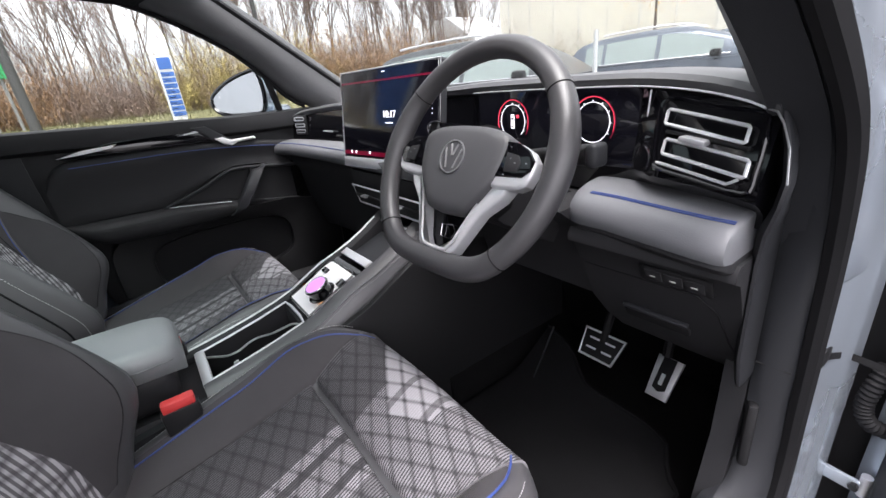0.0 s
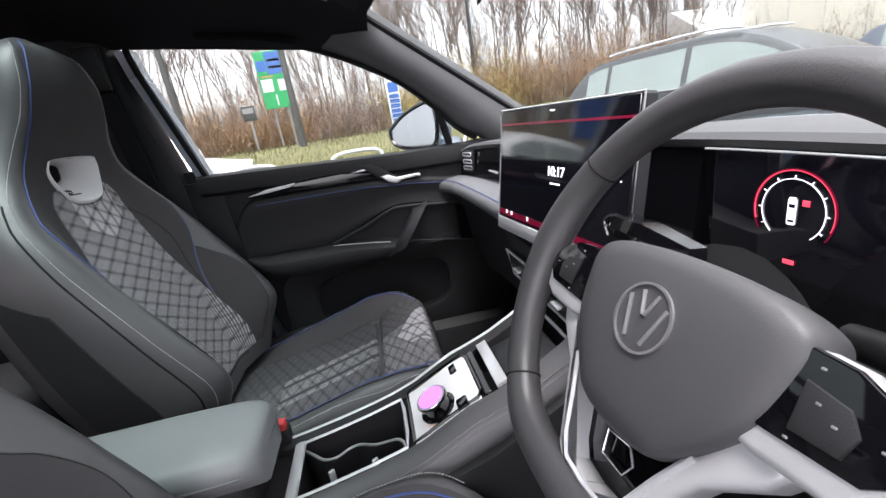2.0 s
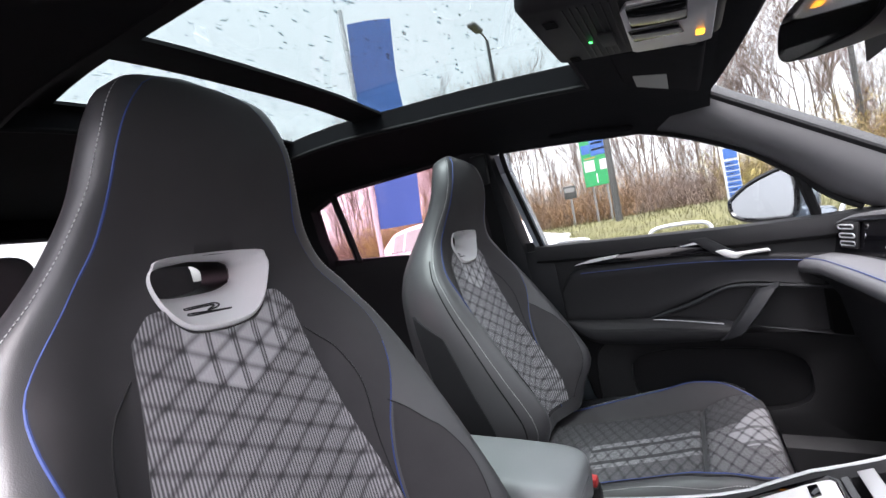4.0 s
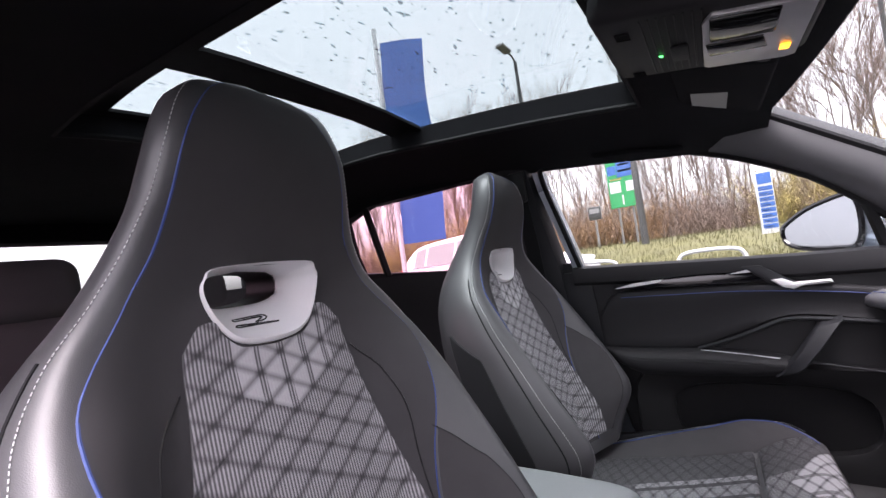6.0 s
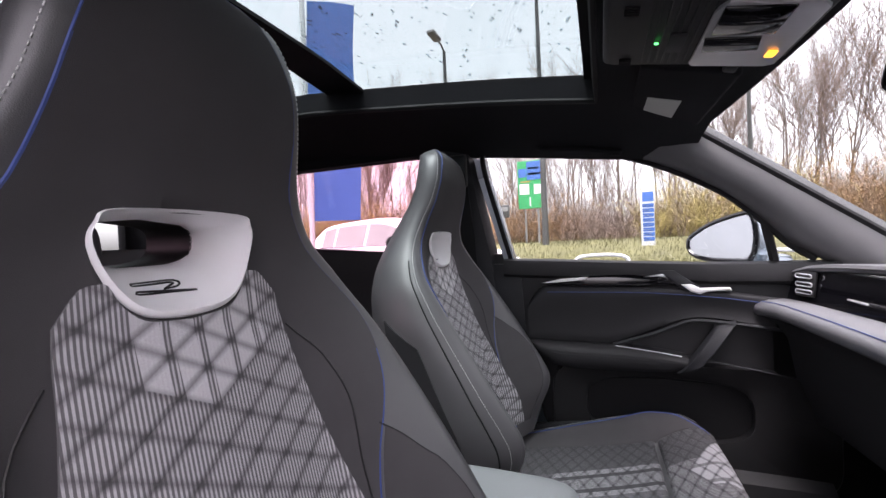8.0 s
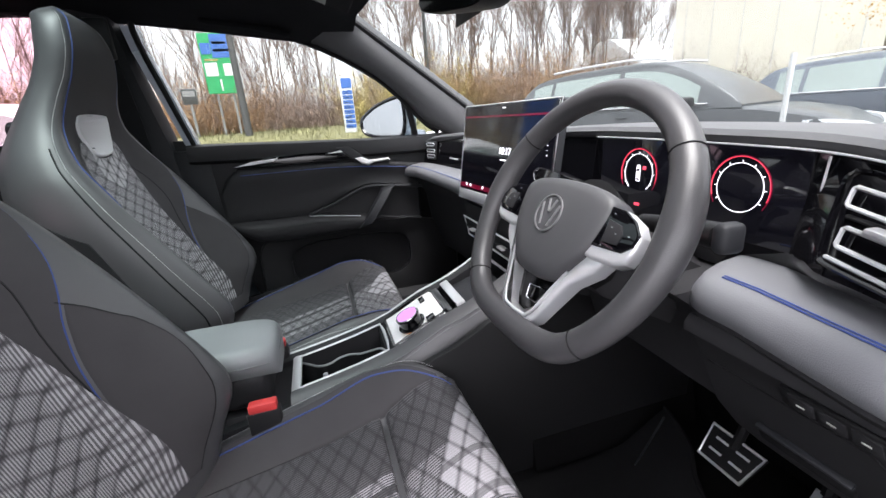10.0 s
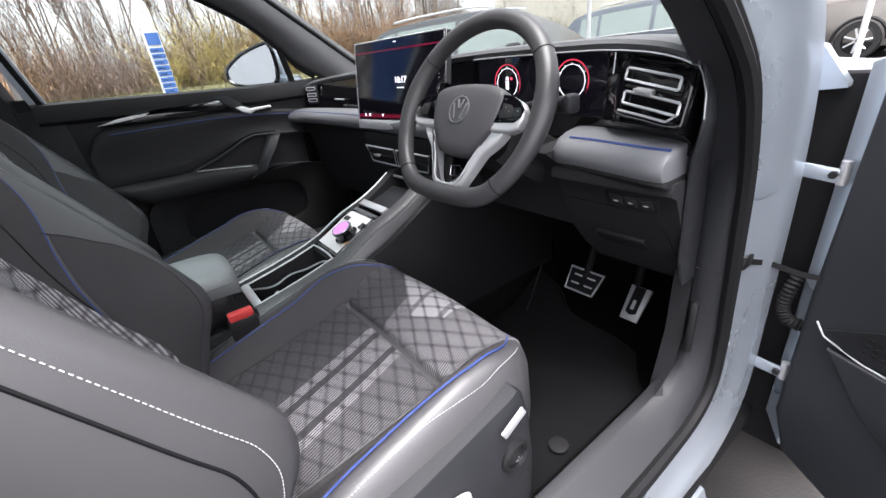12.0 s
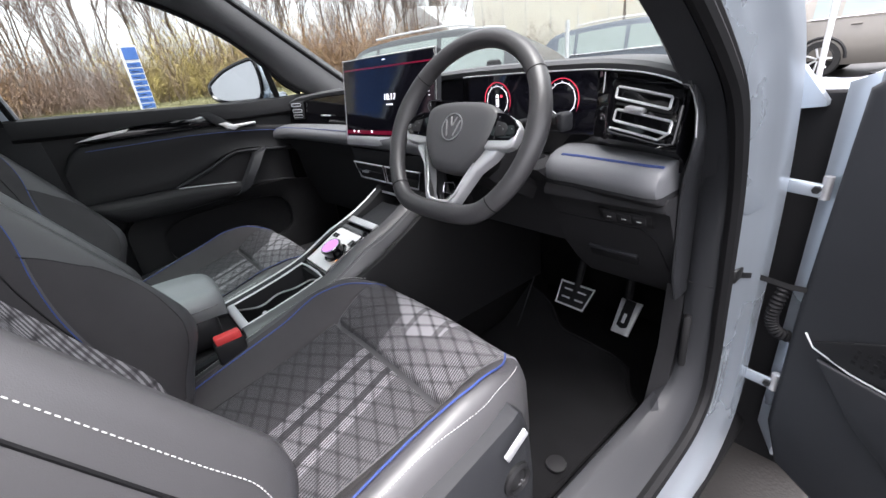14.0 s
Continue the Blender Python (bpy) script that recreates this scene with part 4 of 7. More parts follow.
    for q, w in ((0.012, 0.003), (0.003, 0.012)):
        part("cross_mark", rbox(0.0016, q, w, 0.0006, 1, Matrix.Translation((outer * 0.2835, -0.182, 0.647 - DROP))), COVER, kn)
    part("seat_switch", loft([[Vector((outer * (0.278 + d), -0.290 + r * 2.1 * math.cos(a), 0.650 - DROP + r * math.sin(a))) for a in span(0, 2 * math.pi, 20)[:-1]] for r, d in ((0.015, 0.0), (0.014, 0.006), (0.009, 0.009))]), SATIN, st, "silver-edged seat adjuster")
    part("rail", rbox(0.03, 0.50, 0.03, 0.004, 1, Matrix.Translation((-0.17, -0.39, 0.445))), STEEL, st, "steel seat rail")
    part("rail", rbox(0.03, 0.50, 0.03, 0.004, 1, Matrix.Translation((0.17, -0.39, 0.445))), STEEL, st, "steel seat rail")
    part("under_frame", rbox(0.44, 0.5, 0.10, 0.02, 2, Matrix.Translation((0, -0.34, 0.52))), HARD, st)
    # backrest
    ss = [HEAD(s) for s in sorted(span(-0.14, 0.67, 56) + [0.680, 0.688, 0.694, 0.699, 0.702])]
    loops = []
    for s in ss:
        hw, th = lerp_at(HALF, s), lerp_at(THICK, s)
        fr = [back_point(u * hw, s) for u in span(-1, 1, 44)]
        bk = [S_BASE + S_UP * s + S_FWD * (lerp_at(CURVE, s) - th * k) + Vector((u * hw, 0, 0)) for u, k in ((0.99, 0.55), (0.93, 0.85), (0.75, 1.0), (0.3, 1.04), (-0.3, 1.04), (-0.75, 1.0), (-0.93, 0.85), (-0.99, 0.55))]
        loops.append(fr + bk)
    br = part("backrest", loft(loops), LEATHER, st, "black leather backrest with fixed headrest", 60)
    edge = lambda s: lerp_at([(-0.12, 0.136), (0.0, 0.139), (0.11, 0.147), (0.17, 0.158), (0.22, 0.175), (0.25, 0.185), (0.28, 0.1915), (0.31, 0.1945), (0.335, 0.193), (0.355, 0.187), (0.38, 0.173), (0.40, 0.160), (0.42, 0.147), (0.44, 0.136), (0.48, 0.115), (0.57, 0.091), (0.622, 0.062), (0.65, 0.032)], s)
    su = part("suede_panel", sheet(lambda u, v: back_point(u * edge(v), v, 0.0020), span(-1, 1, 40), span(-0.11, 0.650, 60), lambda u, v: back_point(u * edge(v), v, -0.006)), SUEDE, br, "black suede centre panel", 70)
    # opening through the headrest
    outer_l = [(-0.060, 0.474), (0.060, 0.474), (0.079, 0.463), (0.082, 0.445), (0.066, 0.408), (0.042, 0.385), (0.0, 0.379), (-0.042, 0.385), (-0.066, 0.408), (-0.082, 0.445), (-0.079, 0.463)]
    outer_l = [(p.x * 0.89, 0.433 + (p.y - 0.445) * 0.90) for p in smooth_line([Vector((a, b, 0)) for a, b in outer_l], 4, True)]

    def inner_at(q):
        """The opening's edge on the way from its middle towards q."""
        d = Vector((q[0], q[1] - 0.433)).normalized()
        return (0.054 * math.copysign(abs(d.x) ** 0.7, d.x), 0.437 + 0.0205 * math.copysign(abs(d.y) ** 0.7, d.y))
    inner_l = [inner_at((q[0], q[1] + 0.006)) for q in outer_l]
    mixp = lambda a, b, t: (a[0] + (b[0] - a[0]) * t, a[1] + (b[1] - a[1]) * t)
    put = lambda pts, lift: [S_BASE + S_UP * (v - 0.30 * min(0.0, lift)) + S_FWD * (lift + lerp_at(CURVE, v) * 0.8) + Vector((u, 0, 0)) for u, v in pts]
    blend = lambda t: [mixp(a, b, t) for a, b in zip(outer_l, inner_l)]
    for body in (br, su):
        cutter = part("cutter", loft([put(outer_l, 0.12), put(blend(0.02), 0.0), put(blend(0.10), -0.012), put(blend(0.7), -0.052), put(blend(0.94), -0.066), put(blend(0.94), -0.25)]), HARD)
        cutter.parent = st
        bpy.context.view_layer.update()
        bake_cut(body, cutter)
    rows = [put(outer_l, -0.006), put(blend(-0.02), 0.004), put(blend(0.02), 0.009), put(blend(0.09), 0.010), put(blend(0.14), 0.004), put(blend(0.30), -0.010), put(blend(0.60), -0.024), put(blend(0.85), -0.035), put(inner_l, -0.046), put(inner_l, -0.054)]
    tr = part("headrest_trim", loft(rows, cap=False), SURROUND, br, "satin silver headrest surround", 60)
    part("sleeve", loft([put(inner_l, -0.052), put(inner_l, -0.118)], cap=False), HARD, br, "black opening lining")
    em = basis(S_BASE + S_UP * 0.3975 + S_FWD * -0.0130, (1, 0, 0), S_UP - S_FWD * 0.80)
    for pts in ([(-0.026, 0.0085, 0), (0.012, 0.0095, 0), (0.021, 0.0075, 0), (0.0225, 0.004, 0), (0.016, 0.0, 0), (0.002, -0.0015, 0)], [(-0.026, 0.0055, 0), (0.010, 0.0065, 0), (0.0155, 0.0045, 0), (0.010, 0.002, 0), (0.002, -0.0015, 0)], [(-0.026, 0.0085, 0), (-0.026, 0.0055, 0)], [(-0.026, -0.002, 0), (-0.012, -0.003, 0), (0.034, -0.0075, 0), (0.010, -0.0065, 0), (-0.026, -0.0055, 0), (-0.026, -0.002, 0)]):
        part("emblem", tube([em @ Vector((0.004 - 0.85 * a, b * 1.05 + 0.008, -0.0012)) for a, b, _ in smooth_line(pts, 3)], 0.0010, 5), HARD, tr, "small black line emblem")
    # cloth on the back: its top edge climbs on both sides of the surround
    def cloth_at(u, w):
        top = lerp_at([(0.0, 0.370), (0.035, 0.374), (0.055, 0.389), (0.066, 0.407), (0.080, 0.406), (0.097, 0.381)], abs(u) * 0.097)
        v = -0.10 + w * (top + 0.10)
        return u * insert_half(v), v

    part("cloth_insert", sheet(lambda u, v: back_point(*cloth_at(u, v), 0.0045), span(-1, 1, 40), span(0, 1, 48), lambda u, v: back_point(*cloth_at(u, v), -0.004), cloth_at), FABRIC_BACK, br, "grey ribbed cloth with dark diamonds and a pale patch", 70)
    for sg in (-1, 1):
        part("piping", tube([back_point(sg * edge(s), s, 0.0006) for s in span(-0.11, 0.650, 60)], 0.0014, 6), BLUE_PIPE, br, "blue piping")
        part("stitching", dashes([back_point(sg * lerp_at([(s, w)], s) * lerp_at([(-0.12, 0.925), (0.3, 0.93), (0.5, 0.93), (0.7, 0.85)], s), s, 0.0006) for s, w in [(s, lerp_at(HALF, s)) for s in span(-0.11, 0.64, 80)]], 0.0030, 0.0022, 0.00046), THREAD, br, "white stitching")
        wing_u = lambda s: lerp_at([(-0.10, 0.166), (-0.041, 0.181), (0.026, 0.196), (0.088, 0.205), (0.137, 0.197), (0.154, 0.189), (0.183, 0.177), (0.205, 0.164)], s)
        wing_at = lambda u, v: edge(v) + 0.003 + u * max(0.001, wing_u(v) - edge(v) - 0.003)
        part("bolster_panel", sheet(lambda u, v: back_point(sg * wing_at(u, v), v, 0.0022), span(0, 1, 10), span(-0.10, 0.195, 26), lambda u, v: back_point(sg * wing_at(u, v), v, -0.004)), SUEDE, br, "black suede bolster panel", 70)
        part("panel_seam", tube([back_point(sg * wing_u(s), s, 0.0010) for s in span(-0.10, 0.203, 30)], 0.0012, 5), HARD, br)
        flank = lambda u, v, o: S_BASE + S_UP * v + S_FWD * (lerp_at(CURVE, v) - 0.5 * lerp_at(THICK, v) + u * (back_depth(lerp_at(HALF, v), v) - 0.012 - lerp_at(CURVE, v) + 0.5 * lerp_at(THICK, v))) + Vector((sg * (lerp_at(HALF, v) + o), 0, 0))
        part("side_panel", sheet(lambda u, v: flank(u, v - 0.07 * u, 0.003), span(0, 1, 6), span(-0.06, 0.295, 18), lambda u, v: flank(u, v - 0.07 * u, -0.006)), SIDE_CLOTH, br, "black cloth side panel", 70)
        part("stitch_groove", tube([back_point(sg * lerp_at(HALF, v) * lerp_at([(-0.12, 0.955), (0.5, 0.955), (0.62, 0.93)], v), v, -0.0002) for v in span(-0.11, 0.40, 50)], 0.0016, 5), RUBBER, br)
        part("panel_seam", tube([back_point(sg * (insert_half(s) + (edge(s) - insert_half(s)) * lerp_at([(0.0, 0.30), (0.12, 0.46), (0.22, 0.52), (0.30, 0.36), (0.345, 0.06)], s)), s, 0.0022) for s in span(-0.08, 0.345, 30)], 0.0011, 5), HARD, br)
    return st


seat("driver_seat", 0.37, 1, "black leather and grey cloth sports driver seat with blue piping")
S_BASE = Vector((0, -0.600, 0.758))
OUTER, LIFT, DROP = -1, 0.0, 0.042
seat("passenger_seat", -0.37, -1, "black leather and grey cloth sports passenger seat beside the console")

# ---- seat belts and buckles ----
for cx, cy, cz, lab in ((0.158, -0.380, 0.742, "driver seat belt buckle with a red button"), (-0.052, -0.378, 0.738, "passenger seat belt buckle with a red button")):
    bk = thing("belt_buckle", lab, "seat belt buckle", "front belt buckles")
    part("casing", rbox(0.022, 0.050, 0.070, 0.004, 2, Matrix.Translation((cx, cy, cz - 0.046))), HARD, bk, "black casing")
    part("button", rbox(0.018, 0.043, 0.016, 0.003, 2, Matrix.Translation((cx, cy, cz - 0.006))), RED_PLASTIC, bk, "red release button")
    part("stalk", rbox(0.016, 0.030, 0.15, 0.004, 1, Matrix.Translation((cx, cy - 0.006, cz - 0.15))), HARD, bk)
belt = thing("seat_belt", "black seat belt hanging beside the passenger seat", "seat belt")
part("webbing", loft([[(x + a, y + b, z) for a, b in ((0, -0.022), (0, 0.022), (-0.002, 0.022), (-0.002, -0.022))] for x, y, z in ((-0.605, -0.72, 1.40), (-0.61, -0.70, 1.2), (-0.63, -0.69, 0.9), (-0.64, -0.66, 0.6))]), RUBBER, belt, "woven black webbing")
part("guide", rbox(0.02, 0.06, 0.10, 0.008, 2, Matrix.Translation((-0.60, -0.72, 1.40))), HARD, belt, "black belt guide")

# ---- rear bench ----
bench = thing("rear_bench", "black rear bench seat behind the front seats", "rear seat")
part("cushion", rbox(1.26, 0.5, 0.16, 0.05, 3, Matrix.Translation((0, -1.25, 0.66))), SUEDE, bench)
part("backrest", rbox(1.26, 0.14, 0.55, 0.05, 3, Matrix.Translation((0, -1.56, 0.93)) @ pose(0, 0, 0, 14)), SUEDE, bench, "black rear backrest")
for x in (-0.37, 0.0, 0.40):
    hr = part("headrest", rbox(0.25 if x else 0.2, 0.10, 0.16, 0.045, 4, Matrix.Translation((x, -1.60, 1.255 if x else 1.2)) @ pose(0, 0, 0, 10)), SUEDE, bench, "rounded black headrest")
    for d in (-0.05, 0.05):
        part("post", tube([(x + d, -1.60, 1.12), (x + d, -1.60, 1.22)], 0.006, 6), STEEL, hr, "steel headrest post")

# ---- centre console ----
con = thing("centre_console", "black centre console with cup holders and a silver selector plate", "centre console")
CZ = [(-0.66, 0.66), (-0.36, 0.694), (-0.333, 0.698), (-0.161, 0.736), (-0.059, 0.785), (-0.02, 0.797), (0.04, 0.825), (0.12, 0.875)]
cz = lambda y: lerp_at(CZ, y)
part("body_left", loft([[(x, y, z) for x, z in ((-0.032, cz(y) + 0.002), (-0.045, cz(y) + 0.008), (-0.062, cz(y) + 0.004), (-0.075, cz(y) - 0.02), (-0.095, 0.62), (-0.10, 0.43), (-0.032, 0.43))] for y in span(-0.68, 0.14, 18)]), SOFT, con, "soft black console side")
part("body_right", loft([[(x, y, z) for x, z in ((0.084, cz(y) + 0.002), (0.092, cz(y) + 0.010), (0.108, cz(y) + 0.010), (0.126, cz(y) - 0.004), (0.135, cz(y) - 0.035), (0.140, 0.62), (0.145, 0.43), (0.084, 0.43))] for y in span(-0.345, 0.14, 14)]), LEATHER, con, "padded black knee rail")
part("seam", tube([(0.1255, y, cz(y) - 0.004) for y in span(-0.33, 0.13, 12)], 0.0011, 5), GREY_THREAD, con)
part("seam", tube([(0.1215, y, cz(y) + 0.002) for y in span(-0.33, 0.13, 12)], 0.0011, 5), GREY_THREAD, con)
part("rear_box", loft([[(x, y, z) for x, z in ((-0.06, 0.685), (0.10, 0.685), (0.108, 0.67), (0.115, 0.43), (-0.085, 0.43), (-0.07, 0.67))] for y in (-0.70, -0.36, -0.345)]), SOFT, con, "black lower console box")
part("tray_floor", loft([[(x, y, cz(y) + d) for x, d in ((-0.032, -0.075), (0.084, -0.075), (0.084, -0.09), (-0.032, -0.09))] for y in span(-0.345, -0.150, 6)]), RUBBER, con, "black tray floor")
part("tray_wall", loft([[(x, y, z) for y, z in ((-0.346, cz(-0.346)), (-0.334, cz(-0.334)), (-0.334, 0.58), (-0.346, 0.58))] for x in (-0.034, 0.086)]), SOFT, con)
part("tray_wall", loft([[(x, y, z) for y, z in ((-0.166, cz(-0.166) - 0.004), (-0.150, cz(-0.15) - 0.002), (-0.150, 0.60), (-0.166, 0.62))] for x in (-0.034, 0.086)]), SOFT, con)
rim_path = [(x, y, cz(y) + 0.0045) for x, y in [(-0.030, -0.334), (-0.030, -0.28), (-0.030, -0.22), (-0.030, -0.163), (-0.0, -0.160), (0.05, -0.160), (0.081, -0.163), (0.081, -0.22), (0.081, -0.28), (0.081, -0.334), (0.05, -0.338), (0.0, -0.338)]]
part("tray_rim", tube(rim_path, 0.0030, 6, True, 0.6), SATIN, con, "satin silver tray rim")
part("rail_trim", tube([(-0.052, y, cz(y) + 0.0075) for y in span(-0.36, 0.08, 12)], 0.003, 6, flat=0.7), SATIN, con, "thin silver rail line")
lip = smooth_line([(-0.028, -0.333, 0), (-0.012, -0.318, 0), (0.012, -0.296, 0), (0.018, -0.275, 0), (0.011, -0.255, 0), (0.013, -0.236, 0), (0.028, -0.214, 0), (0.034, -0.194, 0), (0.041, -0.176, 0), (0.058, -0.167, 0), (0.081, -0.164, 0)], 4)
part("cup_insert", loft([[(p.x - 0.003, p.y, cz(p.y) - 0.010), (p.x + 0.003, p.y, cz(p.y) - 0.010), (p.x + 0.004, p.y, cz(p.y) - 0.076), (p.x - 0.004, p.y, cz(p.y) - 0.076)] for p in lip]), HARD, con, "black curved wall of two cup holders", 50)
part("insert_lip", tube([(p.x, p.y, cz(p.y) - 0.008) for p in lip], 0.0026, 6, flat=0.7), DARK_SATIN, con, "silver curved insert lip")
for x, y in ((0.030, -0.286), (0.046, -0.216)):
    part("cup_clip", rbox(0.006, 0.010, 0.026, 0.002, 2, Matrix.Translation((x, y, cz(y) - 0.030)) @ pose(0, 0, 0, 0, 0, 30)), SATIN, con, "small silver spring clip")
part("front_lip", loft([[(x, y, cz(y) + h) for y, h in ((-0.346, 0.004), (-0.340, 0.0065), (-0.330, 0.0055), (-0.328, 0.001), (-0.346, 0.0))] for x in (-0.034, 0.0, 0.05, 0.084)]), SATIN, con, "broad silver front tray edge", 50)
pm = lambda u, v, h=0.0: Vector((0.026 + u, v, cz(v) + 0.006 + h))
part("selector_plate", sheet(lambda u, v: pm(u, v), [-0.057, -0.054, 0, 0.054, 0.062], span(-0.150, -0.048, 6), lambda u, v: pm(u, v, -0.012)), SURROUND, con, "silver selector plate")
part("plate_edge", tube([pm(u, v, 0.001) for u, v in [(-0.057, -0.151), (-0.057, -0.10), (-0.057, -0.052), (-0.045, -0.044), (0.045, -0.044), (0.057, -0.052), (0.057, -0.10), (0.057, -0.151)]], 0.003, 6, True), PIANO, con, "black plate edge")
kc = Vector((0.052, -0.108, cz(-0.108) + 0.008))
kmx = basis(kc, (1, 0, 0), (0, 1, 0.42))
disc = lambda r, h: [kmx @ Vector((r * math.cos(a), r * math.sin(a), h)) for a in span(0, 2 * math.pi, 32)[:-1]]
kn = part("rotary_knob", loft([disc(0.028, 0.0), disc(0.028, 0.002), disc(0.0235, 0.003), disc(0.0225, 0.016), disc(0.0245, 0.019), disc(0.0245, 0.022), disc(0.021, 0.0235)]), PIANO, con, "rotary drive mode knob")
part("knob_display", loft([disc(0.0205, 0.0236), disc(0.0205, 0.0243)]), PINK_GLOW, kn, "round violet display")
part("knob_ring", tube(disc(0.0225, 0.023), 0.0012, 6, True), CHROME, kn, "chrome ring")
part("start_button", rbox(0.022, 0.018, 0.004, 0.002, 2, basis(pm(0.050, -0.075, 0.002), (1, 0, 0), (0, 1, 0.42))), PIANO, con, "black start button")
part("button", rbox(0.022, 0.012, 0.003, 0.001, 2, basis(pm(-0.036, -0.072, 0.001), (1, 0, 0), (0, 1, 0.5))), PIANO, con)
part("button", rbox(0.010, 0.007, 0.003, 0.001, 2, basis(pm(0.040, -0.118, 0.001), (1, 0, 0), (0, 1, 0.42))), AMBER_GLOW, con, "small amber lamp")
part("bin_floor", loft([[(x, y, cz(y) - d) for x, d in ((-0.032, 0.05), (0.084, 0.05), (0.084, 0.065), (-0.032, 0.065))] for y in (-0.045, 0.0, 0.06, 0.14)]), RUBBER, con, "black storage bin floor")
part("bin_lid", prism([(-0.058, 0.0), (0.058, 0.0), (0.058, 0.018), (-0.058, 0.018)], 0.006, basis((0.026, -0.022, cz(-0.02) + 0.004), (1, 0, 0), (0, 1, 0.42)), 0.002), SATIN, con, "bright silver tray edge")
part("bin_slot", rbox(0.116, 0.012, 0.006, 0.002, 1, basis((0.026, -0.036, cz(-0.036) + 0.003), (1, 0, 0), (0, 1, 0.42))), PIANO, con)
part("shelf_lid", rbox(0.112, 0.09, 0.006, 0.003, 2, basis((0.026, 0.04, cz(0.035) - 0.014), (1, 0, 0), (0, 1, 0.35))), TRIM_GREY, con, "grey charging shelf")
part("bin_edge", rbox(0.116, 0.004, 0.006, 0.001, 1, Matrix.Translation((0.026, 0.088, cz(0.088) - 0.004))), SATIN, con, "silver shelf line")

arm = thing("armrest", "grey leather covered armrest on the centre console", "armrest")
part("lid", loft([[(0.026 + k * x, y, 0.790 + dz + z) for x, z in ((-0.072, -0.028), (-0.077, -0.012), (-0.072, 0.006), (-0.055, 0.014), (0.0, 0.017), (0.055, 0.014), (0.072, 0.006), (0.077, -0.012), (0.072, -0.028), (0.064, -0.040), (-0.064, -0.040))] for y, k, dz in ((-0.72, 0.97, 0.0), (-0.66, 1.02, 0.0), (-0.50, 1.02, 0.001), (-0.42, 1.01, 0.0), (-0.395, 0.985, -0.001), (-0.378, 0.94, -0.003), (-0.367, 0.87, -0.006), (-0.360, 0.77, -0.010), (-0.356, 0.62, -0.015))]), ARM_LEATHER, arm, "padded grey leather lid", 50)
part("seam", tube([(0.1045, y, 0.777) for y in span(-0.66, -0.42, 8)] + [(0.102, -0.39, 0.776), (0.094, -0.370, 0.773), (0.074, -0.3575, 0.770), (0.0, -0.3560, 0.770), (-0.035, -0.365, 0.772)], 0.0012, 5), GREY_THREAD, arm)
part("base", rbox(0.135, 0.32, 0.07, 0.02, 3, Matrix.Translation((0.026, -0.535, 0.722))), SOFT, arm, "black armrest base")


# ---- dashboard ----
dash = thing("dashboard", "black dashboard with grey leather bands and gloss panels", "dashboard")
YB = [(-0.72, 0.12), (-0.62, 0.150), (-0.40, 0.170), (-0.10, 0.185), (0.15, 0.196), (0.52, 0.194), (0.60, 0.176), (0.66, 0.150), (0.70, 0.12)]
ZB = [(-0.72, 1.055), (-0.60, 1.088), (-0.30, 1.103), (0.0, 1.112), (0.25, 1.118), (0.48, 1.115), (0.58, 1.107), (0.64, 1.096), (0.66, 1.089), (0.70, 1.062)]
yb, zb = (lambda x: lerp_at(YB, x)), (lambda x: lerp_at(ZB, x))
part("top_pad", loft([[(x, yb(x) + a, b if c else zb(x) + b) for a, b, c in ((0.012, -0.016, 0), (0.0, -0.012, 0), (-0.004, -0.004, 0), (0.002, 0.002, 0), (0.03, 0.004, 0), (0.10, 0.002, 0), (0.20, -0.008, 0), (0.32, -0.04, 0), (0.50, 1.02, 1), (0.50, 0.90, 1), (0.03, 0.90, 1))] for x in span(-0.70, 0.668, 56)]), DASH_TOP, dash, "dark grey padded dash top")
part("edge_line", tube([(x, yb(x) - 0.0035, zb(x) - 0.013) for x in span(0.20, 0.655, 30)], 0.0012, 6), SATIN, dash, "thin silver edge line")
part("edge_line", tube([(0.655, 0.1500, 1.078), (0.666, 0.1440, 1.0755), (0.673, 0.1405, 1.066), (0.6825, 0.1340, 1.045), (0.6885, 0.1235, 1.016)], 0.0010, 6), DARK_SATIN, dash, "thin silver edge line")
part("end_bump", loft([[(0.645, 0.165, z0), (0.662, 0.158, z1), (0.672, 0.172, z2), (0.668, 0.205, z3), (0.645, 0.215, z4)] for z0, z1, z2, z3, z4 in ((1.074, 1.069, 1.069, 1.074, 1.074), (1.086, 1.080, 1.077, 1.084, 1.092), (1.100, 1.092, 1.088, 1.098, 1.104))]), DASH_TOP, dash, "dark grey rounded dash end", 60)
pface = lambda x, z: yb(x) + 0.004 - 0.45 * max(0.0, zb(x) - 0.016 - z) * step(0.49, 0.56, x)
panel_y = lambda x, z: pface(x, max(z, 1.0)) + (yb(x) + 0.004 - pface(x, max(z, 1.0))) * (1 - step(0.976, 1.0, z))
pz = lambda u, v: 0.962 + (zb(u) - 0.016 - 0.962) * v
part("gloss_panel", sheet(lambda u, v: (u, panel_y(u, pz(u, v)), pz(u, v)), span(0.19, 0.669, 40), span(0, 1, 16), lambda u, v: (u, yb(u) + 0.04, pz(u, v))), PIANO, dash, "glossy black instrument panel")
part("gloss_panel", sheet(lambda u, v: (u, yb(u) - 0.008 + 0.012 * v, 0.998 + (zb(u) - 0.016 - 0.998) * v), span(-0.675, 0.19, 30), span(0, 1, 4), lambda u, v: (u, yb(u) + 0.02, 0.998 + (zb(u) - 0.016 - 0.998) * v)), PIANO, dash, "glossy black passenger panel")
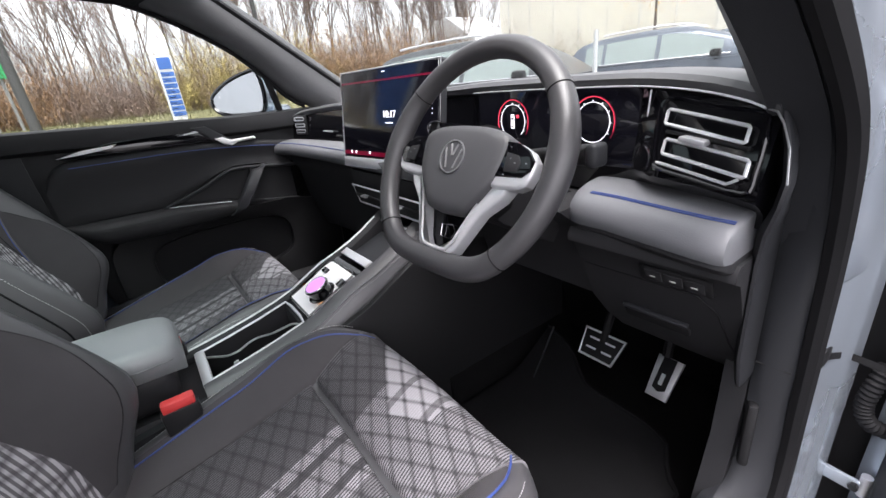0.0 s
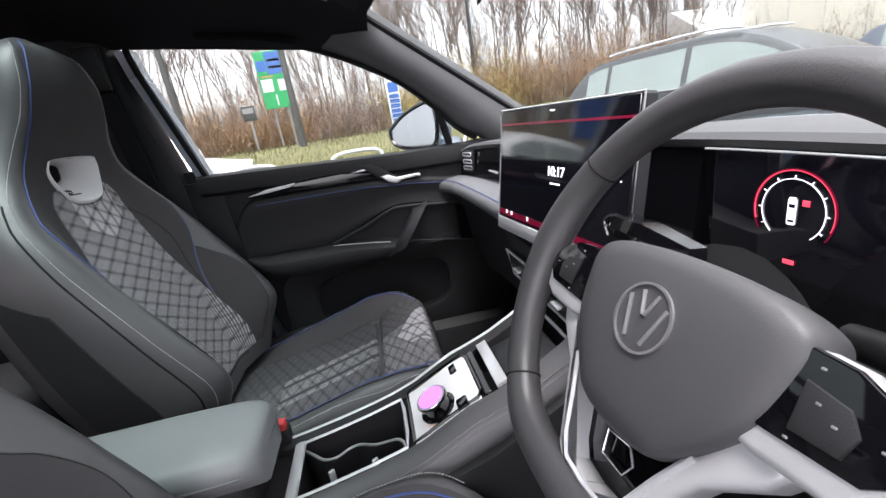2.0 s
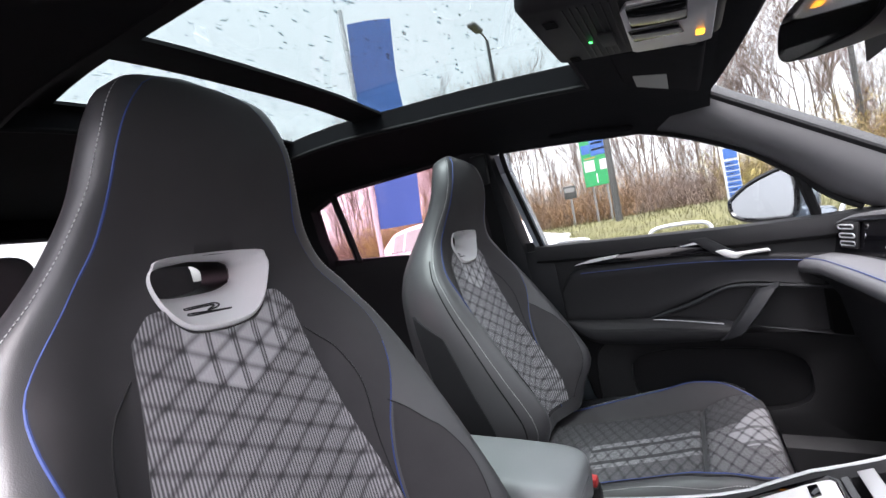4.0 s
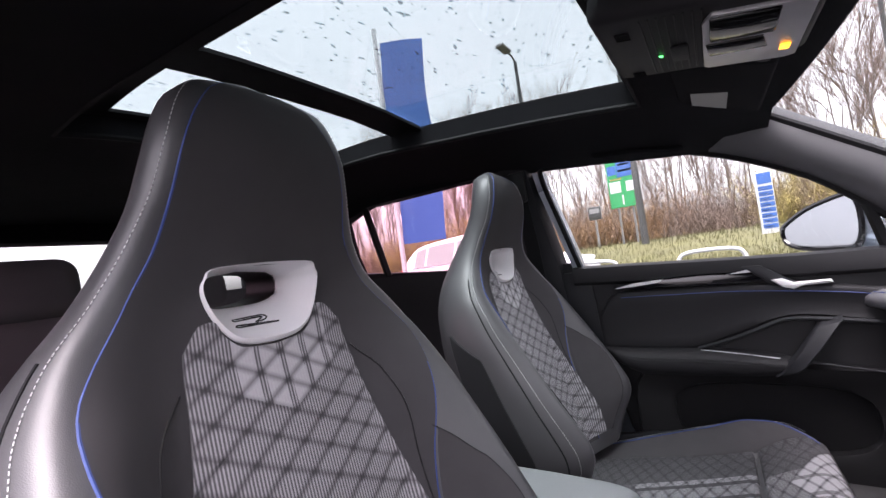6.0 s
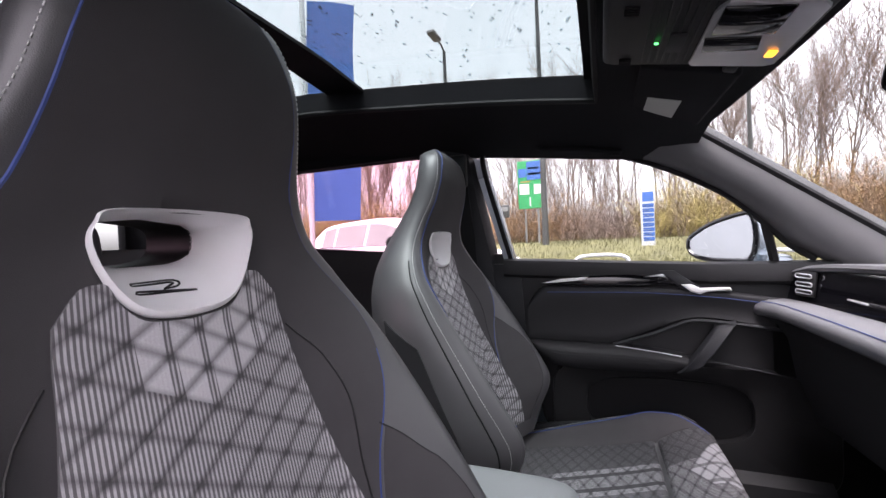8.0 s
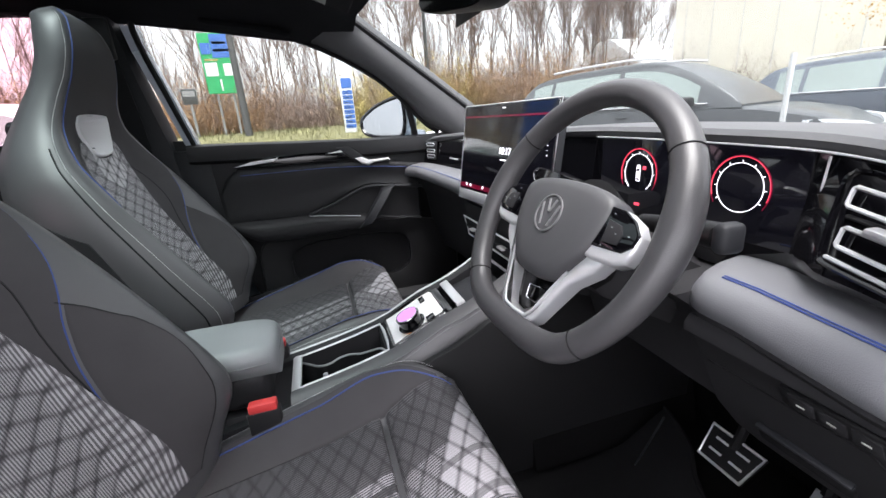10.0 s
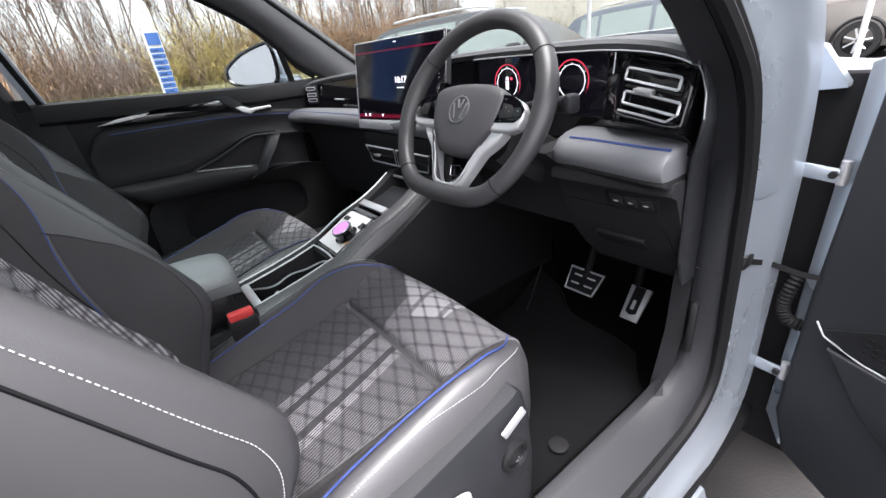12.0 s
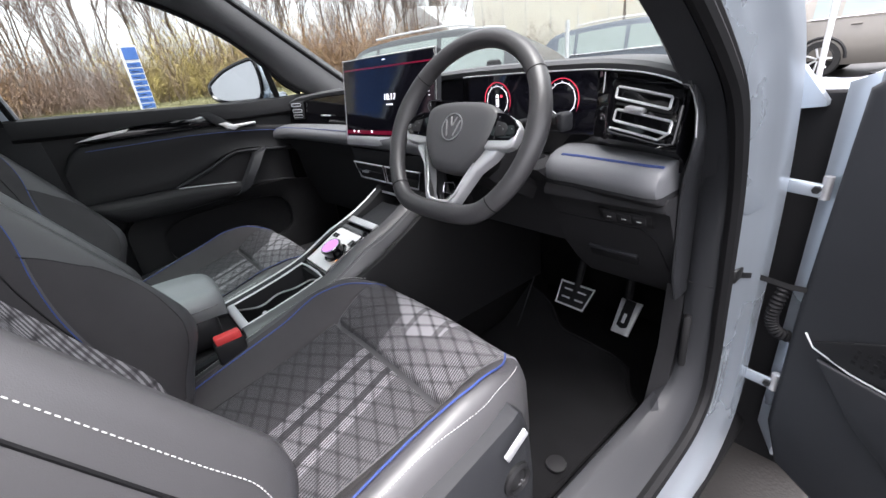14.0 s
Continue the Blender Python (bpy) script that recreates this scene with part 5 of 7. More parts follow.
part("divider", tube([(0.523, 0.193, 1.096), (0.518, 0.193, 1.015)], 0.0012, 5), SATIN, dash)
part("panel_blade", rbox(0.07, 0.004, 0.004, 0.001, 1, Matrix.Translation((-0.43, 0.158, 1.028))), SATIN, dash, "silver lettering plate")
PADP = ((0.155, 1.000), (0.11, 0.999), (0.09, 0.994), (0.080, 0.984), (0.080, 0.966), (0.088, 0.958), (0.16, 0.955))
part("pad_band", loft([[(x, y + d, z) for y, z in PADP] for x, d in [(x, lerp_at([(-0.68, -0.03), (-0.60, 0.0), (-0.3, 0.01), (0.2, 0.0)], x)) for x in span(-0.68, 0.20, 24)]]), GREY_LEATHER, dash, "grey leather dash band", 50)
part("pad_seam", tube([(x, 0.0905 + lerp_at([(-0.68, -0.03), (-0.60, 0.0), (-0.3, 0.01), (0.2, 0.0)], x), 0.9955) for x in span(-0.66, -0.17, 14)], 0.001, 5), BLUE_PIPE, dash)
PAD_X = ((0.452, 0.02), (0.46, 0.006), (0.475, 0.0), (0.517, -0.002), (0.578, -0.013), (0.630, -0.022), (0.652, -0.024), (0.659, -0.021), (0.662, -0.012))
part("pad_band", loft([[(x, y + d, z) for y, z in ((0.25, 0.985), (0.20, 0.984), (0.15, 0.978), (0.130, 0.971), (0.120, 0.962), (0.1165, 0.952), (0.1165, 0.944), (0.121, 0.937), (0.25, 0.937))] for x, d in PAD_X]), GREY_LEATHER, dash, "grey leather knee-side band", 42)
part("pad_front", loft([[(x, y + d, z) for y, z in ((0.25, 0.9365), (0.124, 0.9365), (0.122, 0.932), (0.130, 0.924), (0.25, 0.924))] for x, d in PAD_X]), SOFT, dash, "soft black band front", 50)
for d in (0.0, 0.0032):
    part("pad_seam", tube([(x, 0.141 + d + q, 0.9757 + d * 0.28) for x, q in ((0.480, 0.0), (0.517, -0.002), (0.578, -0.013), (0.630, -0.022), (0.657, -0.024))], 0.0009, 5), BLUE_PIPE, dash, "blue seam")
part("lower_panel", loft([[(x, y, z) for y, z in ((0.124, 0.930), (0.118, 0.922), (0.118, 0.912), (0.132, 0.905), (0.150, 0.870), (0.185, 0.800), (0.225, 0.752), (0.275, 0.705), (0.30, 0.71), (0.30, 0.93))] for x in (0.462, 0.50, 0.60, 0.655, 0.666)]), SOFT, dash, "soft black driver lower panel")
part("pull_recess", rbox(0.09, 0.006, 0.018, 0.003, 2, Matrix.Translation((0.560, 0.186, 0.795)) @ pose(0, 0, 0, 27)), RUBBER, dash)
part("pull_lip", rbox(0.09, 0.008, 0.005, 0.002, 2, Matrix.Translation((0.560, 0.1775, 0.808)) @ pose(0, 0, 0, 27)), TRIM_GREY, dash)
part("panel_joint", tube([(x, y - 0.0005, z) for x, y, z in ((0.470, 0.150, 0.870), (0.62, 0.150, 0.870), (0.640, 0.160, 0.850), (0.650, 0.185, 0.800), (0.655, 0.225, 0.752))], 0.0012, 5), RUBBER, dash)
sp = part("switch_panel", rbox(0.086, 0.006, 0.026, 0.003, 2, Matrix.Translation((0.598, 0.1395, 0.888)) @ pose(0, 0, 0, 27)), HARD, dash, "three-button switch panel")
for x in (0.574, 0.598, 0.622):
    b = part("button", rbox(0.021, 0.004, 0.018, 0.0015, 2, Matrix.Translation((x, 0.1370, 0.887)) @ pose(0, 0, 0, 27)), SOFT, sp)
    part("symbol", rbox(0.007, 0.001, 0.0022, 0.0003, 1, Matrix.Translation((x, 0.1350, 0.886)) @ pose(0, 0, 0, 27)), LABEL_WHITE, sp)
part("end_cap", loft([[(xl, yr + 0.012, z), (xr - 0.003, yr, z), (xr, yr + 0.001, z), (xr + 0.001, yr + 0.012, z), (0.668, 0.235, z), (xl - 0.01, 0.25, z)] for z, xr, yr, xl in ((1.092, 0.664, 0.160, 0.654), (1.082, 0.670, 0.149, 0.660), (1.045, 0.683, 0.137, 0.674), (1.016, 0.690, 0.125, 0.681), (0.990, 0.686, 0.128, 0.677), (0.960, 0.677, 0.140, 0.665), (0.925, 0.672, 0.150, 0.662), (0.80, 0.670, 0.160, 0.660), (0.745, 0.668, 0.185, 0.658))]), TRIM_GREY, dash, "dark grey dash end cap", 60)
part("glove_box", loft([[(x, y + d, z) for y, z in ((0.088, 0.957), (0.115, 0.935), (0.135, 0.90), (0.150, 0.80), (0.19, 0.69), (0.35, 0.66), (0.35, 0.95))] for x, d in ((-0.69, -0.02), (-0.60, 0.0), (-0.3, 0.015), (-0.16, 0.02))]), SOFT, dash, "black glove box front")
part("centre_fascia", loft([[(x, y, z) for y, z in ((0.088, 0.956), (0.095, 0.925), (0.100, 0.87), (0.115, 0.86), (0.30, 0.80), (0.35, 0.95))] for x in (-0.16, 0.02, 0.22)]), SOFT, dash, "black centre fascia")
part("column_gap", loft([[(x, y, z) for y, z in ((0.10, 0.956), (0.15, 0.92), (0.19, 0.80), (0.35, 0.80), (0.35, 0.96))] for x in (0.22, 0.30, 0.462)]), SOFT, dash)


def slat_loop(name, x0, x1, z0, z1, y, parent, mat=SATIN, r=0.0022, slant=0.0, lab="satin silver vent slat"):
    pts = [(x0 + 0.003, z0), (x1 - 0.003, z0), (x1, z0 + 0.003), (x1, z1 - 0.003), (x1 - 0.003, z1), (x0 + 0.003, z1), (x0, z1 - 0.003), (x0, z0 + 0.003)]
    return part(name, tube([(x, y + (x - x0) * slant, z) for x, z in pts], r, 6, True), mat, parent, lab)


# air vents
vent = thing("air_vent", "gloss black air vent with silver slats on the driver side", "air vent", "dash air vents")
vo = smooth_line([(0.546, 1.086, 0), (0.60, 1.078, 0), (0.648, 1.075, 0), (0.659, 1.066, 0), (0.662, 1.02, 0), (0.656, 1.004, 0), (0.60, 1.008, 0), (0.557, 1.013, 0), (0.548, 1.022, 0), (0.541, 1.06, 0)], 3, True)
part("well", loft([[(c.x, pface(c.x, c.y) - d, c.y) for c in ((p * k + Vector((0.60, 1.045, 0)) * (1 - k)) for p in vo)] for k, d in ((1.04, -0.03), (1.01, -0.002), (0.985, 0.0012), (0.94, -0.002), (0.5, -0.003))]), PIANO, vent, "dark vent opening")
part("surround", tube([(p.x, pface(p.x, p.y) - 0.0015, p.y) for p in vo], 0.0022, 6, True), PIANO, vent, "black vent surround")
for (xa, za), (xb_, zb2) in (((0.553, 1.0675), (0.646, 1.0545)), ((0.560, 1.0370), (0.655, 1.0255))):
    loop = []
    for k, dz in ((0.0, -0.006), (0.02, -0.0075), (0.5, -0.0075), (0.98, -0.0075), (1.0, -0.006), (1.0, 0.006), (0.98, 0.0075), (0.5, 0.0075), (0.02, 0.0075), (0.0, 0.006)):
        x, z = xa + (xb_ - xa) * k, za + (zb2 - za) * k + dz
        loop.append((x, pface(x, z) - 0.006, z))
    part("slat", tube(loop, 0.0020, 6, True), SATIN, vent, "satin silver vent slat")
part("slat", tube([(x, pface(x, z) - 0.005, z) for x, z in ((0.556, 1.0195), (0.60, 1.0145), (0.640, 1.010), (0.650, 1.016))], 0.0018, 6), SATIN, vent, "satin silver vent slat")
for za in (1.052, 1.018):
    part("slat", tube([(x, pface(x, za - 0.1 * (x - 0.55)) - 0.002, za - 0.1 * (x - 0.55)) for x in (0.556, 0.60, 0.65)], 0.0022, 6), HARD, vent, "dark inner slat")
part("tab", rbox(0.030, 0.014, 0.007, 0.003, 2, Matrix.Translation((0.595, pface(0.595, 1.046) - 0.010, 1.0455)) @ pose(0, 0, 0, 0, 8, -8)), STEEL, vent, "grey vent tab")
pv = thing("air_vent", "gloss black air vent with silver slats on the passenger side", "air vent", "dash air vents")
part("well", rbox(0.062, 0.006, 0.06, 0.006, 2, Matrix.Translation((-0.610, 0.1445, 1.045)) @ pose(0, 0, 0, -8, 0, 12)), HARD, pv, "dark vent opening")
for z in (1.064, 1.044, 1.026):
    slat_loop("slat", -0.638, -0.585, z - 0.0045, z + 0.0045, 0.133, pv, r=0.0016, slant=0.22)
cv = thing("air_vent", "wide centre air vents with bright silver outlines", "air vent", "dash air vents")
part("well", loft([[(x, y, z) for x, z in ((-0.150, 0.918), (0.15, 0.918), (0.13, 0.880), (-0.125, 0.880))] for y in (0.092, 0.088)]), HARD, cv, "dark vent opening")
for x0, x1 in ((-0.150, -0.005), (0.005, 0.150)):
    part("slat", tube([(x0, 0.084, 0.920), (x1, 0.084, 0.920), (x1 - (0.018 if x1 > 0.1 else 0), 0.087, 0.879), (x0 + (0.022 if x0 < -0.1 else 0), 0.087, 0.879)], 0.0022, 6, True), SATIN, cv, "satin silver vent outline")
    part("slat", rbox(x1 - x0 - 0.02, 0.012, 0.003, 0.001, 1, Matrix.Translation(((x0 + x1) / 2, 0.088, 0.899))), HARD, cv)
    part("tab", rbox(0.026, 0.014, 0.005, 0.002, 2, Matrix.Translation(((x0 + x1) / 2 - 0.01, 0.082, 0.899))), STEEL, cv, "grey vent tab")

# touch screen
scr = thing("touch_screen", "large black touch screen showing a clock and red lines", "screen")
sm = basis((0.022, 0.105, 1.068), (1, 0.10, 0), (0, 0.15, 1)) @ Matrix.Diagonal((0.94, 1, 1, 1))
part("casing", prism([(-0.176, -0.100), (0.176, -0.100), (0.179, -0.097), (0.179, 0.099), (0.176, 0.102), (-0.176, 0.102), (-0.179, 0.099), (-0.179, -0.097)], 0.014, sm @ Matrix.Translation((0, 0, -0.014)), 0.002), TRIM_GREY, scr, "slim grey casing")
part("glass", rbox(0.350, 0.176, 0.002, 0.001, 1, sm @ Matrix.Translation((0, 0.012, 0.0012))), DISPLAY, scr, "glossy black display glass")
part("slider_bar", rbox(0.346, 0.020, 0.006, 0.002, 2, sm @ Matrix.Translation((0, -0.088, 0.002))), SATIN, scr, "silver touch slider")
part("rim_line", tube([sm @ Vector(p) for p in ((-0.179, -0.099, 0.001), (0.179, -0.099, 0.001), (0.179, 0.101, 0.001), (-0.179, 0.101, 0.001))], 0.0016, 6, True), SATIN, scr, "thin silver rim")
gl = sm @ Matrix.Translation((0, 0, 0.0026))
part("red_line", rbox(0.346, 0.003, 0.0006, 0, 1, gl @ Matrix.Translation((0, 0.078, 0))), DIM_RED, scr, "dim red status line")
part("red_line", rbox(0.346, 0.009, 0.0006, 0, 1, gl @ Matrix.Translation((0, -0.068, 0))), DIM_RED, scr, "dim red climate band")
text_part("clock_text", "10:17", 0.019, WHITE_GLOW, gl @ Matrix.Translation((0.018, 0.012, 0)) @ Matrix.Diagonal((1.12, 1, 1, 1)), scr, "white clock figures")
part("date_bar", rbox(0.026, 0.002, 0.0006, 0, 1, gl @ Matrix.Translation((0.018, -0.004, 0))), WHITE_GLOW, scr)
for x in (-0.140, -0.120, -0.06):
    part("symbol", rbox(0.006, 0.006, 0.0006, 0.001, 1, gl @ Matrix.Translation((x, -0.066, 0.0005))), WHITE_GLOW, scr)
for k in (-0.008, 0.0, 0.008):
    part("symbol", rbox(0.002, 0.002, 0.0006, 0.0005, 1, gl @ Matrix.Translation((0.158, 0.02 + k, 0))), WHITE_GLOW, scr)
part("sensor_mark", rbox(0.012, 0.0018, 0.0006, 0, 1, gl @ Matrix.Translation((0.0, 0.093, 0))), WHITE_GLOW, scr)

# instrument display
ins = thing("instrument_display", "digital instrument display with two red-rimmed dials", "instrument display")
im = basis((0.36, 0.1955, 1.053), (1, 0, 0), (0, 0.02, 1))
part("glass", rbox(0.30, 0.108, 0.003, 0.002, 2, im), DISPLAY, ins, "glossy black display glass")
ig = im @ Matrix.Translation((0, 0, 0.0018))
for cx in (-0.068, 0.083):
    part("dial_ring", ring((cx, 0.004), 0.0332, 0.0341, ig, -20, 200), RED_GLOW, ins, "glowing red dial ring")
    # Soft glow outside the red ring, drawn as a dim emitting band.
    part("dial_ring", ring((cx, 0.004), 0.0341, 0.0352, ig, -35, 215), DIM_RED, ins, "dim red glow around the dial ring")
    part("dial_ring", ring((cx, 0.004), 0.0264, 0.0270, ig, -50 if cx < 0 else 0, 230 if cx < 0 else 360), WHITE_GLOW, ins, "white dial scale")
    for i in range(9):
        a = radians(-30 + 30 * i)
        part("dial_mark", rbox(0.0026, 0.0007, 0.0005, 0, 1, ig @ Matrix.Translation((cx + 0.0285 * math.cos(a), 0.004 + 0.0285 * math.sin(a), 0.0004)) @ pose(0, 0, 0, 0, 0, math.degrees(a))), WHITE_GLOW, ins)
cs = part("car_symbol", prism([(-0.0036, -0.010), (-0.0030, -0.0115), (0.0030, -0.0115), (0.0036, -0.010), (0.0036, 0.008), (0.0026, 0.0115), (-0.0026, 0.0115), (-0.0036, 0.008)], 0.0004, ig @ Matrix.Translation((-0.068, 0.004, 0.0002)), 0.0), WHITE_GLOW, ins, "small white car symbol")
for sy, sh in ((0.0045, 0.0032), (-0.0082, 0.0022)):
    part("symbol_window", rbox(0.0052, sh, 0.0003, 0, 1, ig @ Matrix.Translation((-0.068, 0.004 + sy, 0.0008))), DISPLAY, cs)
part("warning_mark", rbox(0.006, 0.005, 0.0005, 0.001, 1, ig @ Matrix.Translation((-0.057, 0.012, 0.0004))), RED_GLOW, ins)
part("warning_mark", rbox(0.010, 0.004, 0.0005, 0.001, 1, ig @ Matrix.Translation((-0.066, -0.040, 0.0004))), RED_GLOW, ins)
part("warning_mark", rbox(0.008, 0.008, 0.0005, 0.001, 1, ig @ Matrix.Translation((0.02, -0.042, 0.0004))), WHITE_GLOW, ins)

# ---- steering wheel ----
WA, WY = radians(29.5), radians(2.9)
wm = basis((0.3633, 0.0206, 1.030), (math.cos(WY), math.sin(WY), 0), (-math.sin(WY) * math.sin(WA), math.cos(WY) * math.sin(WA), math.cos(WA))) @ pose(0, 0, 0, 0, 0, -0.5)
wheel = thing("steering_wheel", "black leather flat-bottomed steering wheel with silver spokes", "steering wheel")


def rim_at(a, r=0.1545):
    x, y = r * math.cos(a), r * math.sin(a)
    low = -0.139
    if y < low + 0.03:
        k = low + 0.03 - y
        y = low + 0.03 - 0.03 * math.tanh(k / 0.03)
    return x, y


ang = span(0, 2 * math.pi, 120)[:-1]
grip = lambda a: 0.0148 + 0.0020 * math.exp(-(math.sin(a) - 0.15) ** 2 / 0.12) + 0.0012 * math.exp(-(math.sin(a) + 0.9) ** 2 / 0.02)
part("rim", tube([wm @ Vector((*rim_at(a), 0)) for a in ang], [grip(a) for a in ang], 20, True), WHEEL_LEATHER, wheel, "black leather rim")
for a in (36, 144, -44, 224):
    p = radians(a)
    q = Vector((*rim_at(p), 0))
    t = (Vector((*rim_at(p + 0.01), 0)) - q).normalized()
    nn = Vector((0, 0, 1))
    sd = t.cross(nn)
    part("rim_seam", tube([wm @ (q + (grip(p) + 0.0002) * (math.cos(b) * sd + math.sin(b) * nn)) for b in span(0, 2 * math.pi, 20)[:-1]], 0.0009, 5, True), RUBBER, wheel)
half_hub = [(0.0, 0.0440), (0.040, 0.0420), (0.064, 0.0360), (0.0730, 0.026), (0.0720, 0.006), (0.067, -0.016), (0.056, -0.036), (0.040, -0.056), (0.028, -0.0655), (0.0, -0.0690)]
half_hub = [(a * 1.05, b * 1.05) for a, b in half_hub]
hub_o = smooth_line([(a, b, 0) for a, b in half_hub] + [(-a, b, 0) for a, b in reversed(half_hub[1:-1])], 4, True)
hub = lambda k, z, d=0.0: [wm @ Vector((p.x * k * 1.03 + 0.005, p.y * k + d, z)) for p in hub_o]
part("airbag_cover", loft([hub(0.80, -0.045), hub(0.97, -0.022), hub(1.0, 0.0), hub(0.985, 0.008), hub(0.93, 0.0122), hub(0.76, 0.0145), hub(0.50, 0.0155), hub(0.28, 0.0158), hub(0.08, 0.0160)]), COVER, wheel, "grey-black airbag cover", 50)
lm = wm @ Matrix.Translation((0.0, 0.001, 0.0156))
part("emblem_disc", ring((0, 0), 0.001, 0.0212, lm, depth=0.0006), COVER, wheel, "grey emblem field")
part("emblem_ring", ring((0, 0), 0.0210, 0.0226, lm, depth=0.002), DARK_SATIN, wheel, "round chrome emblem")
for pts in ([(-0.0155, 0.011), (-0.007, -0.015)], [(-0.0065, 0.0165), (-0.001, 0.002)], [(0.0155, 0.011), (0.007, -0.015)], [(0.0065, 0.0165), (0.001, 0.002)]):
    part("emblem_stroke", tube([lm @ Vector((a, b, 0.0008)) for a, b in pts], 0.0016, 6), DARK_SATIN, wheel)
for sg in (-1, 1):
    flip = lambda pts: pts if sg > 0 else [(-a, b) for a, b in reversed(pts)]
    part("spoke", prism(flip([(0.050, 0.030), (0.098, 0.0275), (0.117, 0.0195), (0.1275, 0.008), (0.1285, -0.006), (0.124, -0.0205), (0.112, -0.0265), (0.078, -0.0285), (0.052, -0.0235)]), 0.015, wm @ Matrix.Translation((0, 0, -0.0075)), 0.005, 3), SATIN, wheel, "satin silver spoke")
    pod = part("button_pod", prism(flip([(0.056, 0.0300), (0.099, 0.0270), (0.116, 0.0190), (0.1262, 0.008), (0.1255, -0.004), (0.116, -0.0125), (0.056, -0.0160)]), 0.004, wm @ Matrix.Translation((0, 0, 0.0050)), 0.0015), PIANO, wheel, "gloss black button pod")
    part("button_pad", prism(flip([(0.086, 0.015), (0.104, 0.012), (0.110, 0.004), (0.108, -0.007), (0.088, -0.008)]), 0.0016, wm @ Matrix.Translation((0, 0, 0.0088)), 0.0007), SOFT, pod, "raised four-way button")
    for bx, by in ((0.089, 0.0215), (0.117, 0.004), (0.089, -0.0115), (0.094, 0.008), (0.102, 0.003)):
        part("button_mark", rbox(0.0022, 0.0012, 0.0004, 0.0002, 1, wm @ Matrix.Translation((sg * bx, by, 0.0091 if abs(by) > 0.0085 or bx > 0.112 else 0.0105))), ARM_LEATHER, pod)
    leg = [(0.072, -0.018), (0.096, -0.0255), (0.088, -0.040), (0.064, -0.062), (0.046, -0.098), (0.037, -0.117), (0.026, -0.1255), (0.0005, -0.126), (0.0005, -0.1185), (0.021, -0.1165), (0.030, -0.106), (0.041, -0.078), (0.054, -0.050)]
    part("lower_spoke", prism(flip(leg), 0.020, wm @ Matrix.Translation((0, 0, -0.018)), 0.0055, 4), SATIN, wheel, "satin silver lower spoke")
    edge_pts = [(0.056, -0.050), (0.043, -0.078), (0.032, -0.106), (0.022, -0.1175), (0.0, -0.1195)]
    part("spoke_edge", tube([wm @ Vector((sg * a, b, 0.001)) for a, b in edge_pts], 0.0026, 6), SATIN, wheel, "bright silver spoke edge")
part("spoke_fill", prism([(-0.050, -0.045), (0.050, -0.045), (0.024, -0.116), (-0.024, -0.116)], 0.010, wm @ Matrix.Translation((0, 0, -0.030))), PIANO, wheel, "black spoke infill")
part("spoke_badge", tube([wm @ Vector((a, b, -0.016)) for a, b in ((-0.015, -0.086), (0.006, -0.083), (0.014, -0.092), (0.010, -0.102), (-0.012, -0.102))], 0.0011, 5, True), CHROME, wheel, "small chrome line badge")
part("hub_back", loft([[wm @ Vector((r * math.cos(a), r * math.sin(a) - 0.004, z)) for a in span(0, 2 * math.pi, 24)[:-1]] for r, z in ((0.066, -0.030), (0.060, -0.050), (0.050, -0.065))]), HARD, wheel)
col = thing("steering_column", "black steering column cover with control stalks", "steering column")
part("cover", loft([[wm @ Vector((x * k, y * k - 0.012, z)) for x, y in ((-0.060, 0.030), (-0.035, 0.042), (0.035, 0.042), (0.060, 0.030), (0.062, -0.030), (0.045, -0.050), (-0.045, -0.050), (-0.062, -0.030))] for k, z in ((0.92, -0.060), (1.0, -0.07), (1.0, -0.20))]), SOFT, col, "soft black column cover")
stk = part("gear_stalk", tube([(0.41, 0.10, 1.025), (0.46, 0.092, 1.032), (0.519, 0.083, 1.038)], [0.009, 0.011, 0.0125], 12), HARD, col, "black selector stalk")
part("stalk_end", rbox(0.016, 0.024, 0.027, 0.006, 3, Matrix.Translation((0.527, 0.081, 1.039)) @ pose(0, 0, 0, 0, 0, -8)), TRIM_GREY, stk, "rounded grey stalk end")
part("stalk_trim", tube([(0.475, 0.073, 1.042), (0.515, 0.064, 1.050)], 0.0035, 6), CHROME, stk, "chrome stalk line")
part("park_mark", rbox(0.006, 0.002, 0.005, 0.0005, 1, Matrix.Translation((0.498, 0.0695, 1.036))), RED_GLOW, stk, "small red letter mark")
stk = part("indicator_stalk", loft([[(x, 0.060 + a * k, 1.064 + dz + b * k) for a, b in ((0.010, -0.008), (0.010, 0.008), (-0.006, 0.010), (-0.010, 0.0), (-0.006, -0.010))] for x, k, dz in ((0.345, 0.8, -0.004), (0.30, 1.0, 0.0), (0.262, 1.0, 0.001), (0.252, 0.8, 0.0), (0.248, 0.3, 0.0))]), PIANO, col, "black indicator stalk")
part("stalk_trim", tube(smooth_line([(0.285, 0.0525, 1.0755), (0.262, 0.052, 1.0755), (0.249, 0.052, 1.067), (0.255, 0.051, 1.056)], 4), 0.0014, 5), CHROME, stk, "chrome stalk line")

